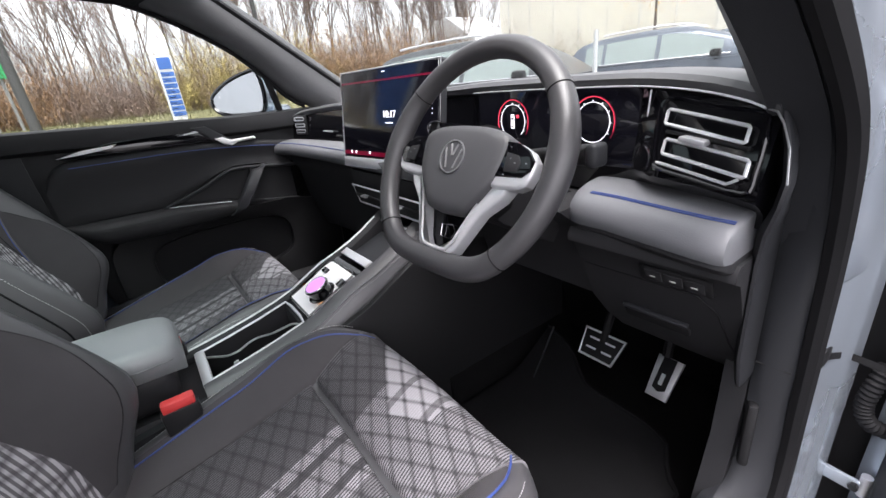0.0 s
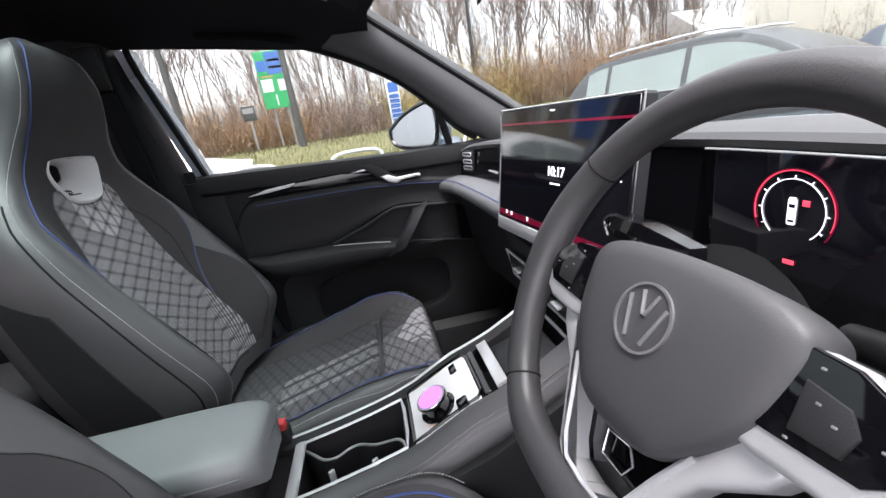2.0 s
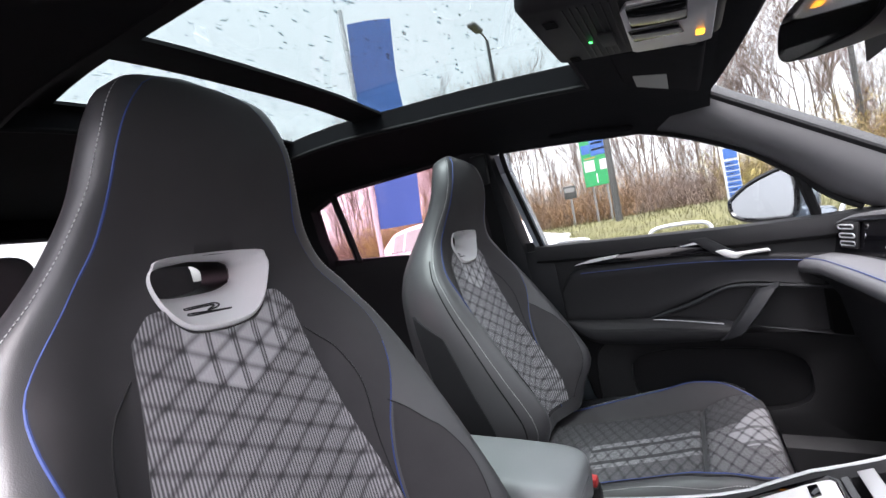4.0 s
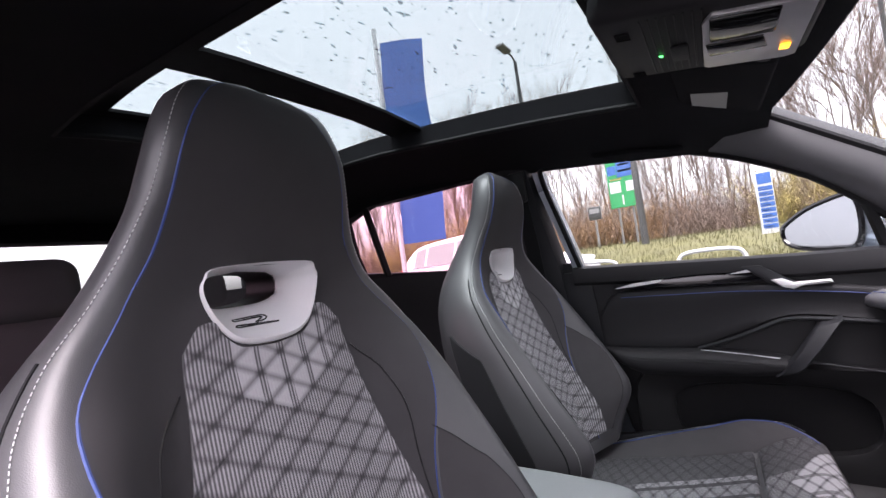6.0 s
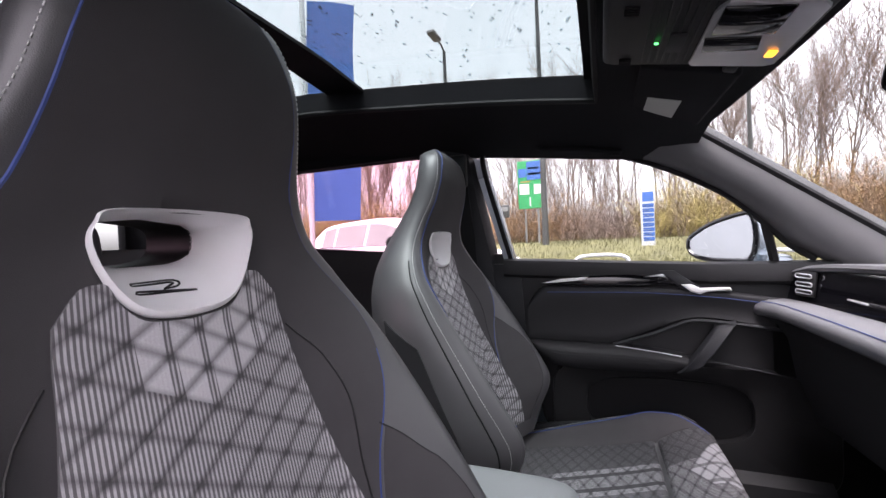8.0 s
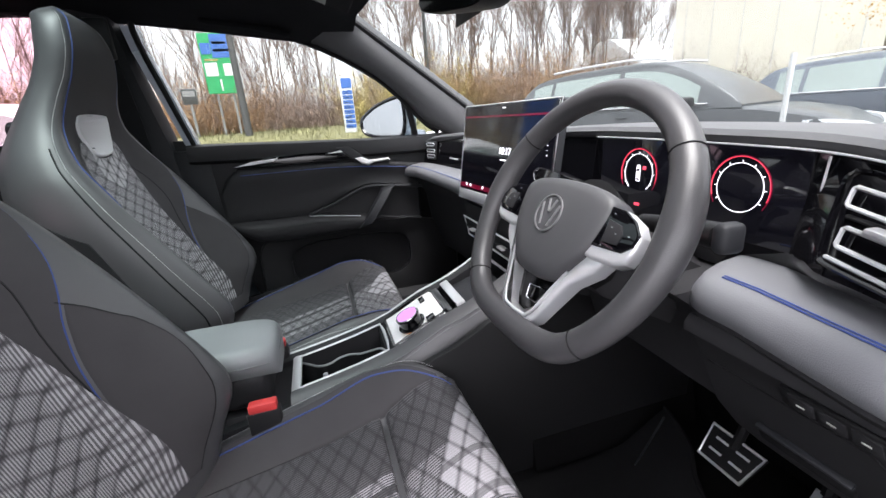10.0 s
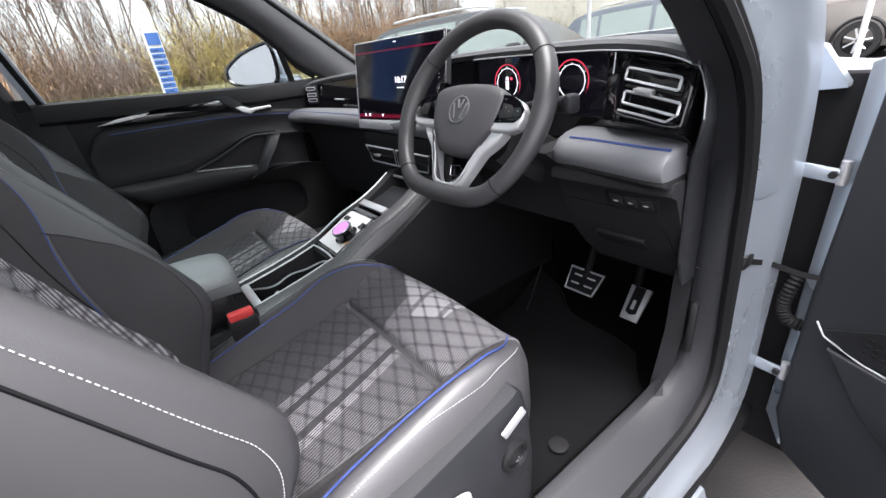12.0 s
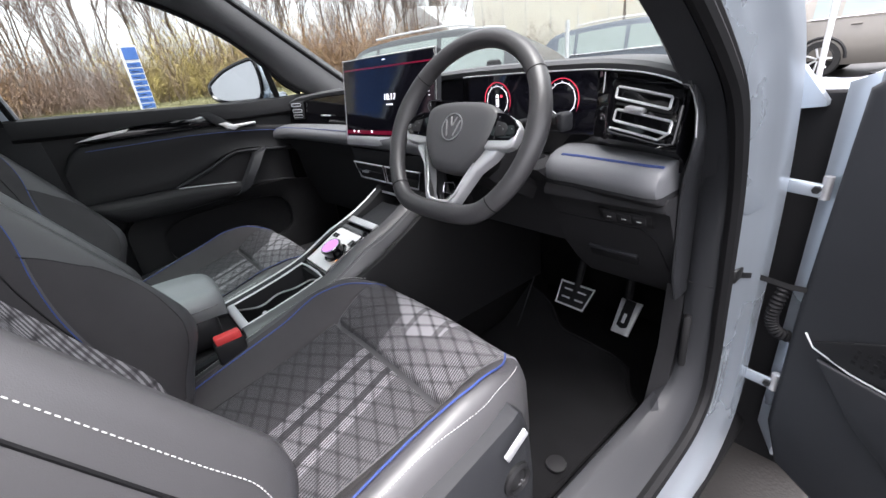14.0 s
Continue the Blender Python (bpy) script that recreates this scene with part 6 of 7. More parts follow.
# ---- footwell ----
fw = thing("footwell", "black carpeted driver footwell wall", "footwell lining", kind="structure")
part("bulkhead", rbox(1.36, 0.05, 0.55, 0.01, 1, Matrix.Translation((0, 0.53, 0.66)) @ pose(0, 0, 0, 14)), CARPET, fw, "black carpeted bulkhead")
part("kick_panel", loft([[(0.665 - d, y, z) for y, z in ((0.17, 0.43), (0.225, 0.62), (0.24, 0.90), (0.50, 0.90), (0.50, 0.43))] for d in (0.0, 0.03)]), SOFT, fw, "black kick panel")
part("sill_cover", loft([[(x, y, z) for x, z in ((0.600, 0.43), (0.618, 0.468), (0.640, 0.500), (0.660, 0.508), (0.702, 0.484), (0.704, 0.43))] for y in span(-0.75, 0.08, 8)] + [[(x, y, z) for x, z in ((0.605, 0.43), (0.625, 0.48), (0.645, 0.512), (0.662, 0.520), (0.702, 0.488), (0.704, 0.43))] for y in (0.14,)] + [[(x, 0.20, z) for x, z in ((0.615, 0.43), (0.635, 0.50), (0.65, 0.535), (0.664, 0.545), (0.702, 0.50), (0.704, 0.43))]]), TRIM_GREY, fw, "dark grey sill cover", 50)
part("kick_panel", loft([[(-0.66 - d, y, z) for y, z in ((0.10, 0.42), (0.10, 0.95), (0.56, 0.95), (0.56, 0.42))] for d in (0.0, 0.05)]), CARPET, fw, "black carpeted passenger kick panel")
part("sill_cover", loft([[(-x, y, z) for x, z in ((0.60, 0.43), (0.625, 0.53), (0.66, 0.555), (0.74, 0.555), (0.74, 0.40))] for y in (-0.85, 0.20)]), SOFT, fw, "black passenger sill cover")
lev = part("bonnet_lever", rbox(0.012, 0.026, 0.100, 0.004, 2, Matrix.Translation((0.676, 0.2275, 0.650)) @ pose(0, 0, 0, -3, 0, 20)), HARD, fw, "black bonnet release lever")
part("tunnel", loft([[(x, y, z) for x, z in ((-0.14, 0.43), (-0.11, 0.60), (0.13, 0.62), (0.17, 0.43))] for y in (0.10, 0.52)]), CARPET, fw)
part("tunnel_side", prism([(-0.34, 0.43), (0.5, 0.43), (0.5, 0.80), (0.14, 0.86), (-0.05, 0.76), (-0.34, 0.66)], 0.012, basis((0.143, 0, 0), (0, 1, 0), (0, 0, 1)), 0.003), HARD, fw, "black tunnel side")
MAT_Y = [(0.19, 0.40), (0.28, 0.375), (0.33, 0.340), (0.37, 0.325), (0.50, 0.318), (0.545, 0.305), (0.570, 0.262), (0.60, 0.235)]
mat_z = lambda y: 0.437 + 0.09 * step(0.22, 0.46, y) ** 1.3
mat_at = lambda u, v: (u - 0.02 * (1 - v) * 0, -0.12 + v * (lerp_at(MAT_Y, u) + 0.12))
mat1 = part("floor_mat", sheet(lambda u, v: (*mat_at(u, v), mat_z(mat_at(u, v)[1]) + 0.008 + 0.004 * noise.noise((u * 9, v * 6, 0))), span(0.19, 0.60, 26), span(0, 1, 26), lambda u, v: (*mat_at(u, v), mat_z(mat_at(u, v)[1]) - 0.006)), MAT_CARPET)
tagged(mat1, "black carpet floor mat with stitched edge in the footwell", "floor mat")
part("mat_binding", tube([(0.60, y, mat_z(y) + 0.008) for y in span(-0.12, 0.235, 8)] + [(x, lerp_at(MAT_Y, x), mat_z(lerp_at(MAT_Y, x)) + 0.009) for x in span(0.597, 0.19, 24)], 0.0045, 6), MAT_CARPET, mat1, "black stitched mat edge")
part("mat_stitching", dashes([(x, -0.118, 0.4485) for x in span(0.30, 0.595, 12)], 0.004, 0.003, 0.0007), GREY_THREAD, mat1, "grey edge stitching")
for x, y in ((0.573, 0.001), (0.36, 0.02)):
    part("mat_clip", loft([[(x + r * math.cos(a), y + r * math.sin(a), 0.447 + h) for a in span(0, 2 * math.pi, 20)[:-1]] for r, h in ((0.019, 0.0), (0.018, 0.004), (0.012, 0.005))]), HARD, mat1, "round black mat clip")


def pedal(name, c, w, h, tilt, label, face):
    p = thing(name, label, "pedal", "foot pedals")
    m = basis(c, (1, 0, 0), (0, math.sin(radians(tilt)), math.cos(radians(tilt))))
    k = 0.82
    out = [(-w / 2 * k, -h / 2), (w / 2 * k, -h / 2), (w / 2, h / 2), (-w / 2, h / 2)]
    part("plate", prism(out, 0.008, m @ Matrix.Translation((0, 0, -0.008)), 0.003, 2), face, p, "pedal plate")
    return p, m, out


br_, bm_, bo = pedal("brake_pedal", (0.357, 0.372, 0.553), 0.098, 0.062, 42, "black rubber brake pedal with a bright steel frame", RUBBER)
part("frame", tube([bm_ @ Vector((a * 0.97, b * 0.95, 0.0)) for a, b in bo], 0.0032, 6, True), SATIN, br_, "bright steel frame")
for x in (-0.018, 0.020):
    for y in (-0.010, 0.012):
        part("stud", rbox(0.024, 0.0045, 0.004, 0.0015, 2, bm_ @ Matrix.Translation((x, y, 0.001))), SATIN, br_, "bright steel stud")
part("arm", tube([(0.357, 0.385, 0.56), (0.36, 0.43, 0.68), (0.37, 0.44, 0.78)], 0.009, 8), RUBBER, br_, "black pedal arm")
ac_, am_, ao = pedal("accelerator_pedal", (0.486, 0.396, 0.530), 0.052, 0.086, 40, "bright steel accelerator pedal with a black rubber centre", STEEL)
part("centre", prism([(-0.013, 0.042), (0.013, 0.042), (0.013, -0.024), (0.0, -0.030), (-0.013, -0.024)], 0.003, am_ @ Matrix.Translation((0, 0, -0.001)), 0.001), RUBBER, ac_, "black rubber centre")
part("mark", rbox(0.008, 0.024, 0.003, 0.001, 1, am_ @ Matrix.Translation((0, -0.004, 0.0025))), SATIN, ac_, "small silver mark")
part("arm", tube([(0.481, 0.415, 0.57), (0.475, 0.45, 0.68), (0.475, 0.47, 0.75)], 0.010, 8), RUBBER, ac_, "black pedal arm")
part("mat_rib", tube([(0.236, 0.285, 0.44), (0.285, 0.262, 0.54), (0.340, 0.238, 0.66)], 0.0016, 6), TRIM_GREY, fw, "grey carpet edge trim")

# ---- roof fittings ----
oc = thing("roof_console", "black roof console with lights and a silver switch plate", "roof console")
ocm = basis((0.02, -0.19, 1.432), (1, 0, 0), (0, 1, -0.20))
part("body", prism([(-0.066, -0.112), (0.138, -0.112), (0.148, -0.098), (0.140, 0.085), (0.122, 0.108), (-0.044, 0.108), (-0.066, 0.085), (-0.072, -0.098)], -0.03, ocm @ Matrix.Translation((0, 0, 0.012)), 0.012, 3), SOFT, oc, "ribbed black housing")
for k in range(8):
    part("rib", rbox(0.178, 0.0022, 0.002, 0.0005, 1, ocm @ Matrix.Translation((0.037, -0.058 + 0.0085 * k, -0.0185))), HARD, oc)
part("lamp_plate", prism([(-0.055, 0.006), (-0.048, 0.001), (0.092, 0.001), (0.112, 0.010), (0.108, 0.088), (0.096, 0.098), (-0.046, 0.098), (-0.054, 0.088)], -0.006, ocm @ Matrix.Translation((0, 0, -0.0165)), 0.002, 2), STEEL, oc, "silver lamp plate")
part("lamp_slot", prism([(-0.004, 0.008), (0.034, 0.004), (0.037, 0.060), (0.002, 0.066)], -0.003, ocm @ Matrix.Translation((0, 0, -0.0215)), 0.001), PIANO, oc, "black lamp recess")
part("lamp_lens", rbox(0.062, 0.062, 0.005, 0.004, 2, ocm @ Matrix.Translation((0.075, 0.039, -0.0225))), PIANO, oc, "dark reading lamp lens")
part("warning_lamp", rbox(0.018, 0.010, 0.002, 0.001, 1, ocm @ Matrix.Translation((-0.012, 0.084, -0.0228))), AMBER_GLOW, oc, "amber airbag lamp")
part("status_led", rbox(0.0035, 0.005, 0.002, 0.0005, 1, ocm @ Matrix.Translation((0.014, -0.046, -0.0205))), GREEN_GLOW, oc, "small green light")
part("button", rbox(0.050, 0.020, 0.004, 0.002, 2, ocm @ Matrix.Translation((0.015, -0.024, -0.0205))), TRIM_GREY, oc)
for sx in (0.086, -0.058):
    for k in range(4):
        part("grille_slot", rbox(0.0026, 0.016, 0.002, 0.0005, 1, ocm @ Matrix.Translation((sx + 0.0055 * k, -0.080, -0.0195))), RUBBER, oc)
for sg, nm in ((-1, "passenger"), (1, "driver")):
    vs_ = thing("sun_visor", "black folded sun visor with a pale label above the windscreen", "sun visor", "sun visors")
    vm = basis((sg * 0.335, -0.165, 1.457), (1, 0, 0), (0, 1, -0.28))
    part("flap", rbox(0.36, 0.15, 0.016, 0.007, 3, vm @ Matrix.Translation((0, 0, -0.006))), LINING, vs_, "black fabric flap")
    part("label_sticker", rbox(0.150, 0.062, 0.0012, 0.0, 1, vm @ Matrix.Translation((sg * 0.048, -0.017, -0.0148))), LABEL_WHITE, vs_, "pale warning label")
    part("hinge_clip", rbox(0.03, 0.02, 0.02, 0.005, 2, vm @ Matrix.Translation((-sg * 0.19, 0.055, -0.002))), HARD, vs_)
gh = thing("grab_handle", "black folding roof grab handle above the passenger window", "grab handle")
part("bar", tube(smooth_line([(-0.605, -0.47, 1.452), (-0.59, -0.46, 1.437), (-0.588, -0.36, 1.425), (-0.59, -0.27, 1.405), (-0.607, -0.26, 1.41)], 5), 0.009, 8), LINING, gh)
rm = thing("rear_view_mirror", "black rear view mirror behind the windscreen", "rear view mirror")
rmm = basis((0.226, -0.050, 1.302), (0.985, 0.02, -0.165), (0.16, 0.12, 0.98))
mo = [(0.125 * math.copysign(abs(math.cos(a)) ** 0.45, math.cos(a)), 0.025 * math.copysign(abs(math.sin(a)) ** 0.6, math.sin(a)) * (1 + 0.12 * math.cos(a))) for a in span(0, 2 * math.pi, 32)[:-1]]
ml = lambda k, z: [rmm @ Vector((x * k, y * k, z)) for x, y in mo]
part("housing", loft([ml(0.96, 0.0), ml(1.0, 0.004), ml(1.0, -0.010), ml(0.85, -0.035), ml(0.4, -0.045)]), HARD, rm, "black mirror housing")
part("mirror_glass", prism(mo, 0.0012, rmm @ Matrix.Translation((0, 0, 0.0042)) @ Matrix.Scale(0.95, 4)), MIRROR, rm)
part("mount", loft([[(x0 + a, y, z + b) for a, b in ((-0.05, 0.02), (0.05, 0.02), (0.06, -0.03), (-0.06, -0.03))] for x0, y, z in ((0.06, 0.035, 1.33), (0.045, 0.07, 1.385), (0.04, 0.02, 1.43))]), HARD, rm, "black sensor housing")

# ---- outer body at the driver side ----
skin = thing("front_wing", "silver-blue front wing and bonnet wet with rain", "car body")
part("bonnet", sheet(lambda u, v: (u * 0.74, 0.66 + v * 1.05 - 0.16 * u * u, 1.055 - 0.13 * v * v - 0.03 * u * u + 0.012 * math.exp(-((abs(u) - 0.62) / 0.08) ** 2)), span(-1, 1, 24), span(0, 1, 12), lambda u, v: (u * 0.74, 0.66 + v * 1.05 - 0.16 * u * u, 1.04 - 0.13 * v * v - 0.03 * u * u)), PAINT, skin, "silver-blue bonnet")
for sg in (-1, 1):
    part("wing", loft([[(sg * x, y, z) for x, z in ((0.70, 1.035 - d), (0.76, 1.035 - d), (0.83, 1.01 - d), (0.885, 0.95 - d), (0.905, 0.80), (0.90, 0.60), (0.86, 0.60), (0.86, 0.90 - d), (0.70, 0.98 - d))] for y, d in ((0.44, 0.0), (0.8, 0.015), (1.2, 0.05), (1.6, 0.12))]), PAINT, skin, "silver-blue front wing", 50)
part("wing_bracket", loft([[(x, y, z) for x, z in ((0.703, 1.032), (0.715, 1.076), (0.722, 1.074), (0.760, 1.022), (0.760, 1.015), (0.706, 1.010))] for y in (0.405, 0.43)]), PAINT, skin, "silver-blue wing bracket")
# Near-black sheet stands in for the shade inside the hinge gap.
part("gap_shade", rbox(0.16, 0.02, 0.75, 0.004, 1, Matrix.Translation((0.79, 0.44, 0.66))), RUBBER, skin, "dark sheet standing for shade in the hinge gap")
part("sill", loft([[(x, y, z) for x, z in ((0.735, 0.335), (0.755, 0.328), (0.765, 0.30), (0.75, 0.25), (0.70, 0.25), (0.70, 0.335))] for y in span(-1.0, 0.20, 8)]), PAINT, skin, "silver-blue door sill", 50)
for z in (0.897, 0.520):
    h = thing("hinge_assembly", "silver-blue painted door hinge on the open door", "hinge", "driver door hinges")
    part("leaf", rbox(0.050, 0.008, 0.022, 0.003, 2, Matrix.Translation((0.760, 0.378, z)) @ pose(0, 0, 0, 0, 8, 5)), PAINT, h, "painted hinge leaf")
    part("pin", tube([(0.788, 0.382, z - 0.016), (0.788, 0.382, z + 0.020)], 0.007, 10), STEEL, h, "steel hinge pin")
    part("bolt", tube([(0.778, 0.376, z), (0.778, 0.368, z)], 0.006, 6), HARD, h, "dark hinge bolt")
ck = thing("door_check_strap", "black door check strap between pillar and open door", "check strap")
part("bracket", rbox(0.016, 0.036, 0.026, 0.006, 2, Matrix.Translation((0.717, 0.282, 0.770))), HARD, ck)
part("strap", loft([[(x, y, z + b) for b in (-0.005, 0.005)] + [(x + 0.006, y, z + b) for b in (0.005, -0.005)] for x, y, z in ((0.718, 0.285, 0.768), (0.728, 0.345, 0.745), (0.775, 0.352, 0.736), (0.83, 0.375, 0.728))]), HARD, ck, "black steel strap")
bt = thing("cable_boot", "black corrugated cable boot to the open door", "cable boot")
bp = smooth_line([(0.77, 0.395, 0.72), (0.764, 0.382, 0.69), (0.761, 0.38, 0.655), (0.772, 0.38, 0.630), (0.80, 0.40, 0.615)], 10)
part("bellows", tube(bp, [0.009 + 0.0025 * (i % 2) for i in range(len(bp))], 10), RUBBER, bt)

OPEN = radians(67)
od = thing("driver_door", "open driver door seen from its black inner lining", "car door")
ddm = basis((0.785, 0.405, 0), (math.sin(OPEN), -math.cos(OPEN), 0), (0, 0, 1))
T = lambda z: ddm @ Matrix.Translation((0, 0, z))
part("shell", prism([(0.01, 1.06), (0.05, 1.075), (1.05, 1.10), (1.05, 0.36), (0.06, 0.33), (0.01, 0.40)], 0.13, T(-0.14), 0.02, 3), PAINT, od, "silver-blue painted door shell")
part("shut_edge", prism([(-0.004, 1.05), (0.035, 1.065), (0.03, 0.34), (-0.01, 0.40)], 0.02, T(-0.012), 0.006), PAINT, od, "painted shut edge")
part("panel", prism([(0.035, 1.045), (0.09, 1.085), (1.04, 1.10), (1.04, 0.35), (0.20, 0.32), (0.05, 0.36), (0.02, 0.44), (0.022, 0.70)], 0.045, T(-0.008), 0.016, 3), TRIM_GREY, od, "soft dark inner lining")
part("speaker_grille", prism([(0.062, 0.655), (0.20, 0.735), (0.50, 0.80), (0.50, 0.655), (0.10, 0.635)], 0.006, T(0.037), 0.002), HARD, od, "perforated black speaker grille")
for r_ in range(6):
    for c_ in range(10):
        dd, hh = 0.12 + 0.012 * c_ + 0.002 * r_, 0.655 + 0.011 * r_
        if hh < 0.648 + 0.55 * (dd - 0.07):
            part("perforation", rbox(0.005, 0.005, 0.002, 0.0, 1, T(0.0435) @ Matrix.Translation((dd, hh, 0))), RUBBER, od)
part("accent", tube([T(0.042) @ Vector(p) for p in ((0.05, 0.665, 0), (0.065, 0.645, 0), (0.12, 0.632, 0), (0.4, 0.625, 0))], 0.0016, 6), SATIN, od, "silver accent line")
part("pocket_panel", prism([(0.075, 0.63), (0.5, 0.62), (0.5, 0.40), (0.30, 0.44), (0.14, 0.55)], 0.012, T(0.036), 0.005), TRIM_GREY, od, "grey moulded door pocket")
part("door_seal", tube([T(-0.004) @ Vector(p) for p in ((0.02, 1.06, 0), (0.012, 0.8, 0), (0.012, 0.5, 0), (0.03, 0.36, 0), (0.2, 0.325, 0))], 0.009, 6), RUBBER, od, "black rubber door seal")
part("window_seal", tube([T(-0.03) @ Vector(p) for p in ((0.02, 1.075, 0), (0.3, 1.095, 0), (1.0, 1.108, 0))], 0.014, 6), RUBBER, od, "black window seal")
part("mirror_base", prism([(0.02, 1.07), (0.24, 1.085), (0.13, 1.22), (0.08, 1.22)], 0.05, T(-0.06), 0.01), HARD, od, "black mirror triangle")
g = part("pane", prism([(0.16, 1.08), (1.04, 1.10), (0.9, 1.44), (0.45, 1.42)], 0.004, T(-0.05)), GLASS, od)
g.visible_shadow = False


# ---- outside ----
BARK = material("grey_brown_bark", (0.15, 0.12, 0.105), 0.95, vary=0.4, scale=6)
TWIG = material("brown_twigs", (0.155, 0.108, 0.086), 0.95, vary=0.35, scale=3)
DRY_LEAF = material("dry_brown_leaves", (0.25, 0.15, 0.075), 0.9, vary=0.5, scale=2)
YELLOW_LEAF = material("yellow_leaves", (0.32, 0.26, 0.09), 0.9, vary=0.4, scale=2)
ORANGE_LEAF = material("orange_leaves", (0.62, 0.33, 0.04), 0.9, vary=0.4, scale=2)
SIGN_GREEN = material("green_sign_face", (0.02, 0.30, 0.10), 0.5, vary=0.08)
SIGN_BLUE = material("blue_sign_face", (0.045, 0.13, 0.40), 0.5, vary=0.1)
SIGN_WHITE = material("white_sign_face", (0.58, 0.59, 0.60), 0.5, vary=0.06)
POST_GREY = material("galvanised_post", (0.22, 0.22, 0.22), 0.6, vary=0.2)
POST_DARK = material("dark_post", (0.06, 0.06, 0.06), 0.6, vary=0.2)
CREAM = material("cream_cladding", (0.78, 0.75, 0.67), 0.7, vary=0.06, scale=0.7)
TYRE = material("tyre_rubber", (0.015, 0.015, 0.015), 0.85, vary=0.2)
CAR_GLASS = material("car_window_glass", (0.22, 0.26, 0.25), 0.12, vary=0.15, scale=1.5, coat=0.4)
LAMP_CLEAR = material("headlamp_cover", (0.75, 0.77, 0.8), 0.1, vary=0.03, coat=0.8)
LAMP_RED = material("red_tail_lamp", (0.5, 0.02, 0.02), 0.2, vary=0.05, coat=0.6)


def tree_meshes(seed, height, spread):
    """A bare winter tree: trunk with tapering limbs, and a crown of fine twigs."""
    r = random.Random(seed)
    limbs, twigs = [], []

    def grow(p, d, length, rad, depth):
        pts, rr = [p], [rad]
        n = 4
        for i in range(n):
            d = (d + Vector((r.uniform(-1, 1), r.uniform(-1, 1), r.uniform(-0.3, 0.7))) * (0.05 if depth == 0 else 0.15)).normalized()
            p = p + d * (length / n)
            pts.append(p)
            rr.append(rad * (1 - 0.65 * (i + 1) / n))
            if depth < 3 and (i > 0 or depth > 0):
                for _ in range(r.choice((1, 2, 2, 3)) if depth < 2 else 2):
                    a = r.uniform(0, 6.283)
                    side = Vector((math.cos(a), math.sin(a), 0))
                    nd = (d * r.uniform(0.7, 1.1) + side * r.uniform(0.4, 0.9) * spread + Vector((0, 0, 0.25))).normalized()
                    grow(p, nd, length * r.uniform(0.35, 0.6), rr[-1] * 0.7 + 0.002, depth + 1)
        (limbs if depth < 2 else twigs).append((pts, rr, 6 if depth == 0 else 4 if depth == 1 else 3))

    grow(Vector((0, 0, -0.2)), Vector((r.uniform(-0.08, 0.08), r.uniform(-0.08, 0.08), 1)), height * 0.9, height * 0.0072, 0)

    def build(items, name, mat):
        vs, fs = [], []
        for pts, rr, seg in items:
            prev = None
            for i, p in enumerate(pts):
                d = ((pts[i + 1] - p) if i + 1 < len(pts) else (p - pts[i - 1])).normalized()
                s = d.cross(Vector((0.3, 0.9, 0.1))).normalized()
                q = d.cross(s)
                b = len(vs)
                for j in range(seg):
                    a = 6.283 * j / seg
                    vs.append(p + max(rr[i], 0.005) * (math.cos(a) * s + math.sin(a) * q))
                if prev is not None:
                    fs += [(prev + j, prev + (j + 1) % seg, b + (j + 1) % seg, b + j) for j in range(seg)]
                prev = b
        me = bpy.data.meshes.new(name)
        me.from_pydata(vs, [], fs)
        me.materials.append(mat)
        return me

    return build(limbs, "trunk", BARK), build(twigs, "crown", TWIG)


kinds, TOPS = [], []
for k in range(5):
    a, b = tree_meshes(40 + k, (8.5, 7.0, 9.5, 6.0, 8.0)[k], (0.6, 0.8, 0.5, 0.9, 0.7)[k])
    t = thing("tree", "bare brown winter tree on the grass verge", "tree", "verge trees")
    for me, nm in ((a, "trunk"), (b, "crown")):
        o = new(nm, me)
        o.parent = t
    kinds.append(t)
    TOPS.append(max(v.co.z for me in (a, b) for v in me.vertices))
r = random.Random(11)
spots = []
for i in range(230):
    if i < 195:
        x, y = -18.5 - 9.5 * r.random() ** 1.2, r.uniform(-24, 24)
    else:
        x, y = r.uniform(-34, -12), r.uniform(22, 36)
    spots.append((x, y))
for i, (x, y) in enumerate(spots):
    top = 1.1 + math.hypot(x, y) * math.tan(radians(r.uniform(19, 27))) - ground_z(x, y)
    m = Matrix.Translation((x, y, ground_z(x, y))) @ pose(0, 0, 0, r.uniform(-4, 4), r.uniform(-4, 4), r.uniform(0, 360)) @ Matrix.Scale(min(1.0, top / TOPS[i % 5]), 4)
    if i < 5:
        kinds[i].matrix_basis = m
    else:
        copy_thing(kinds[i % 5], m)


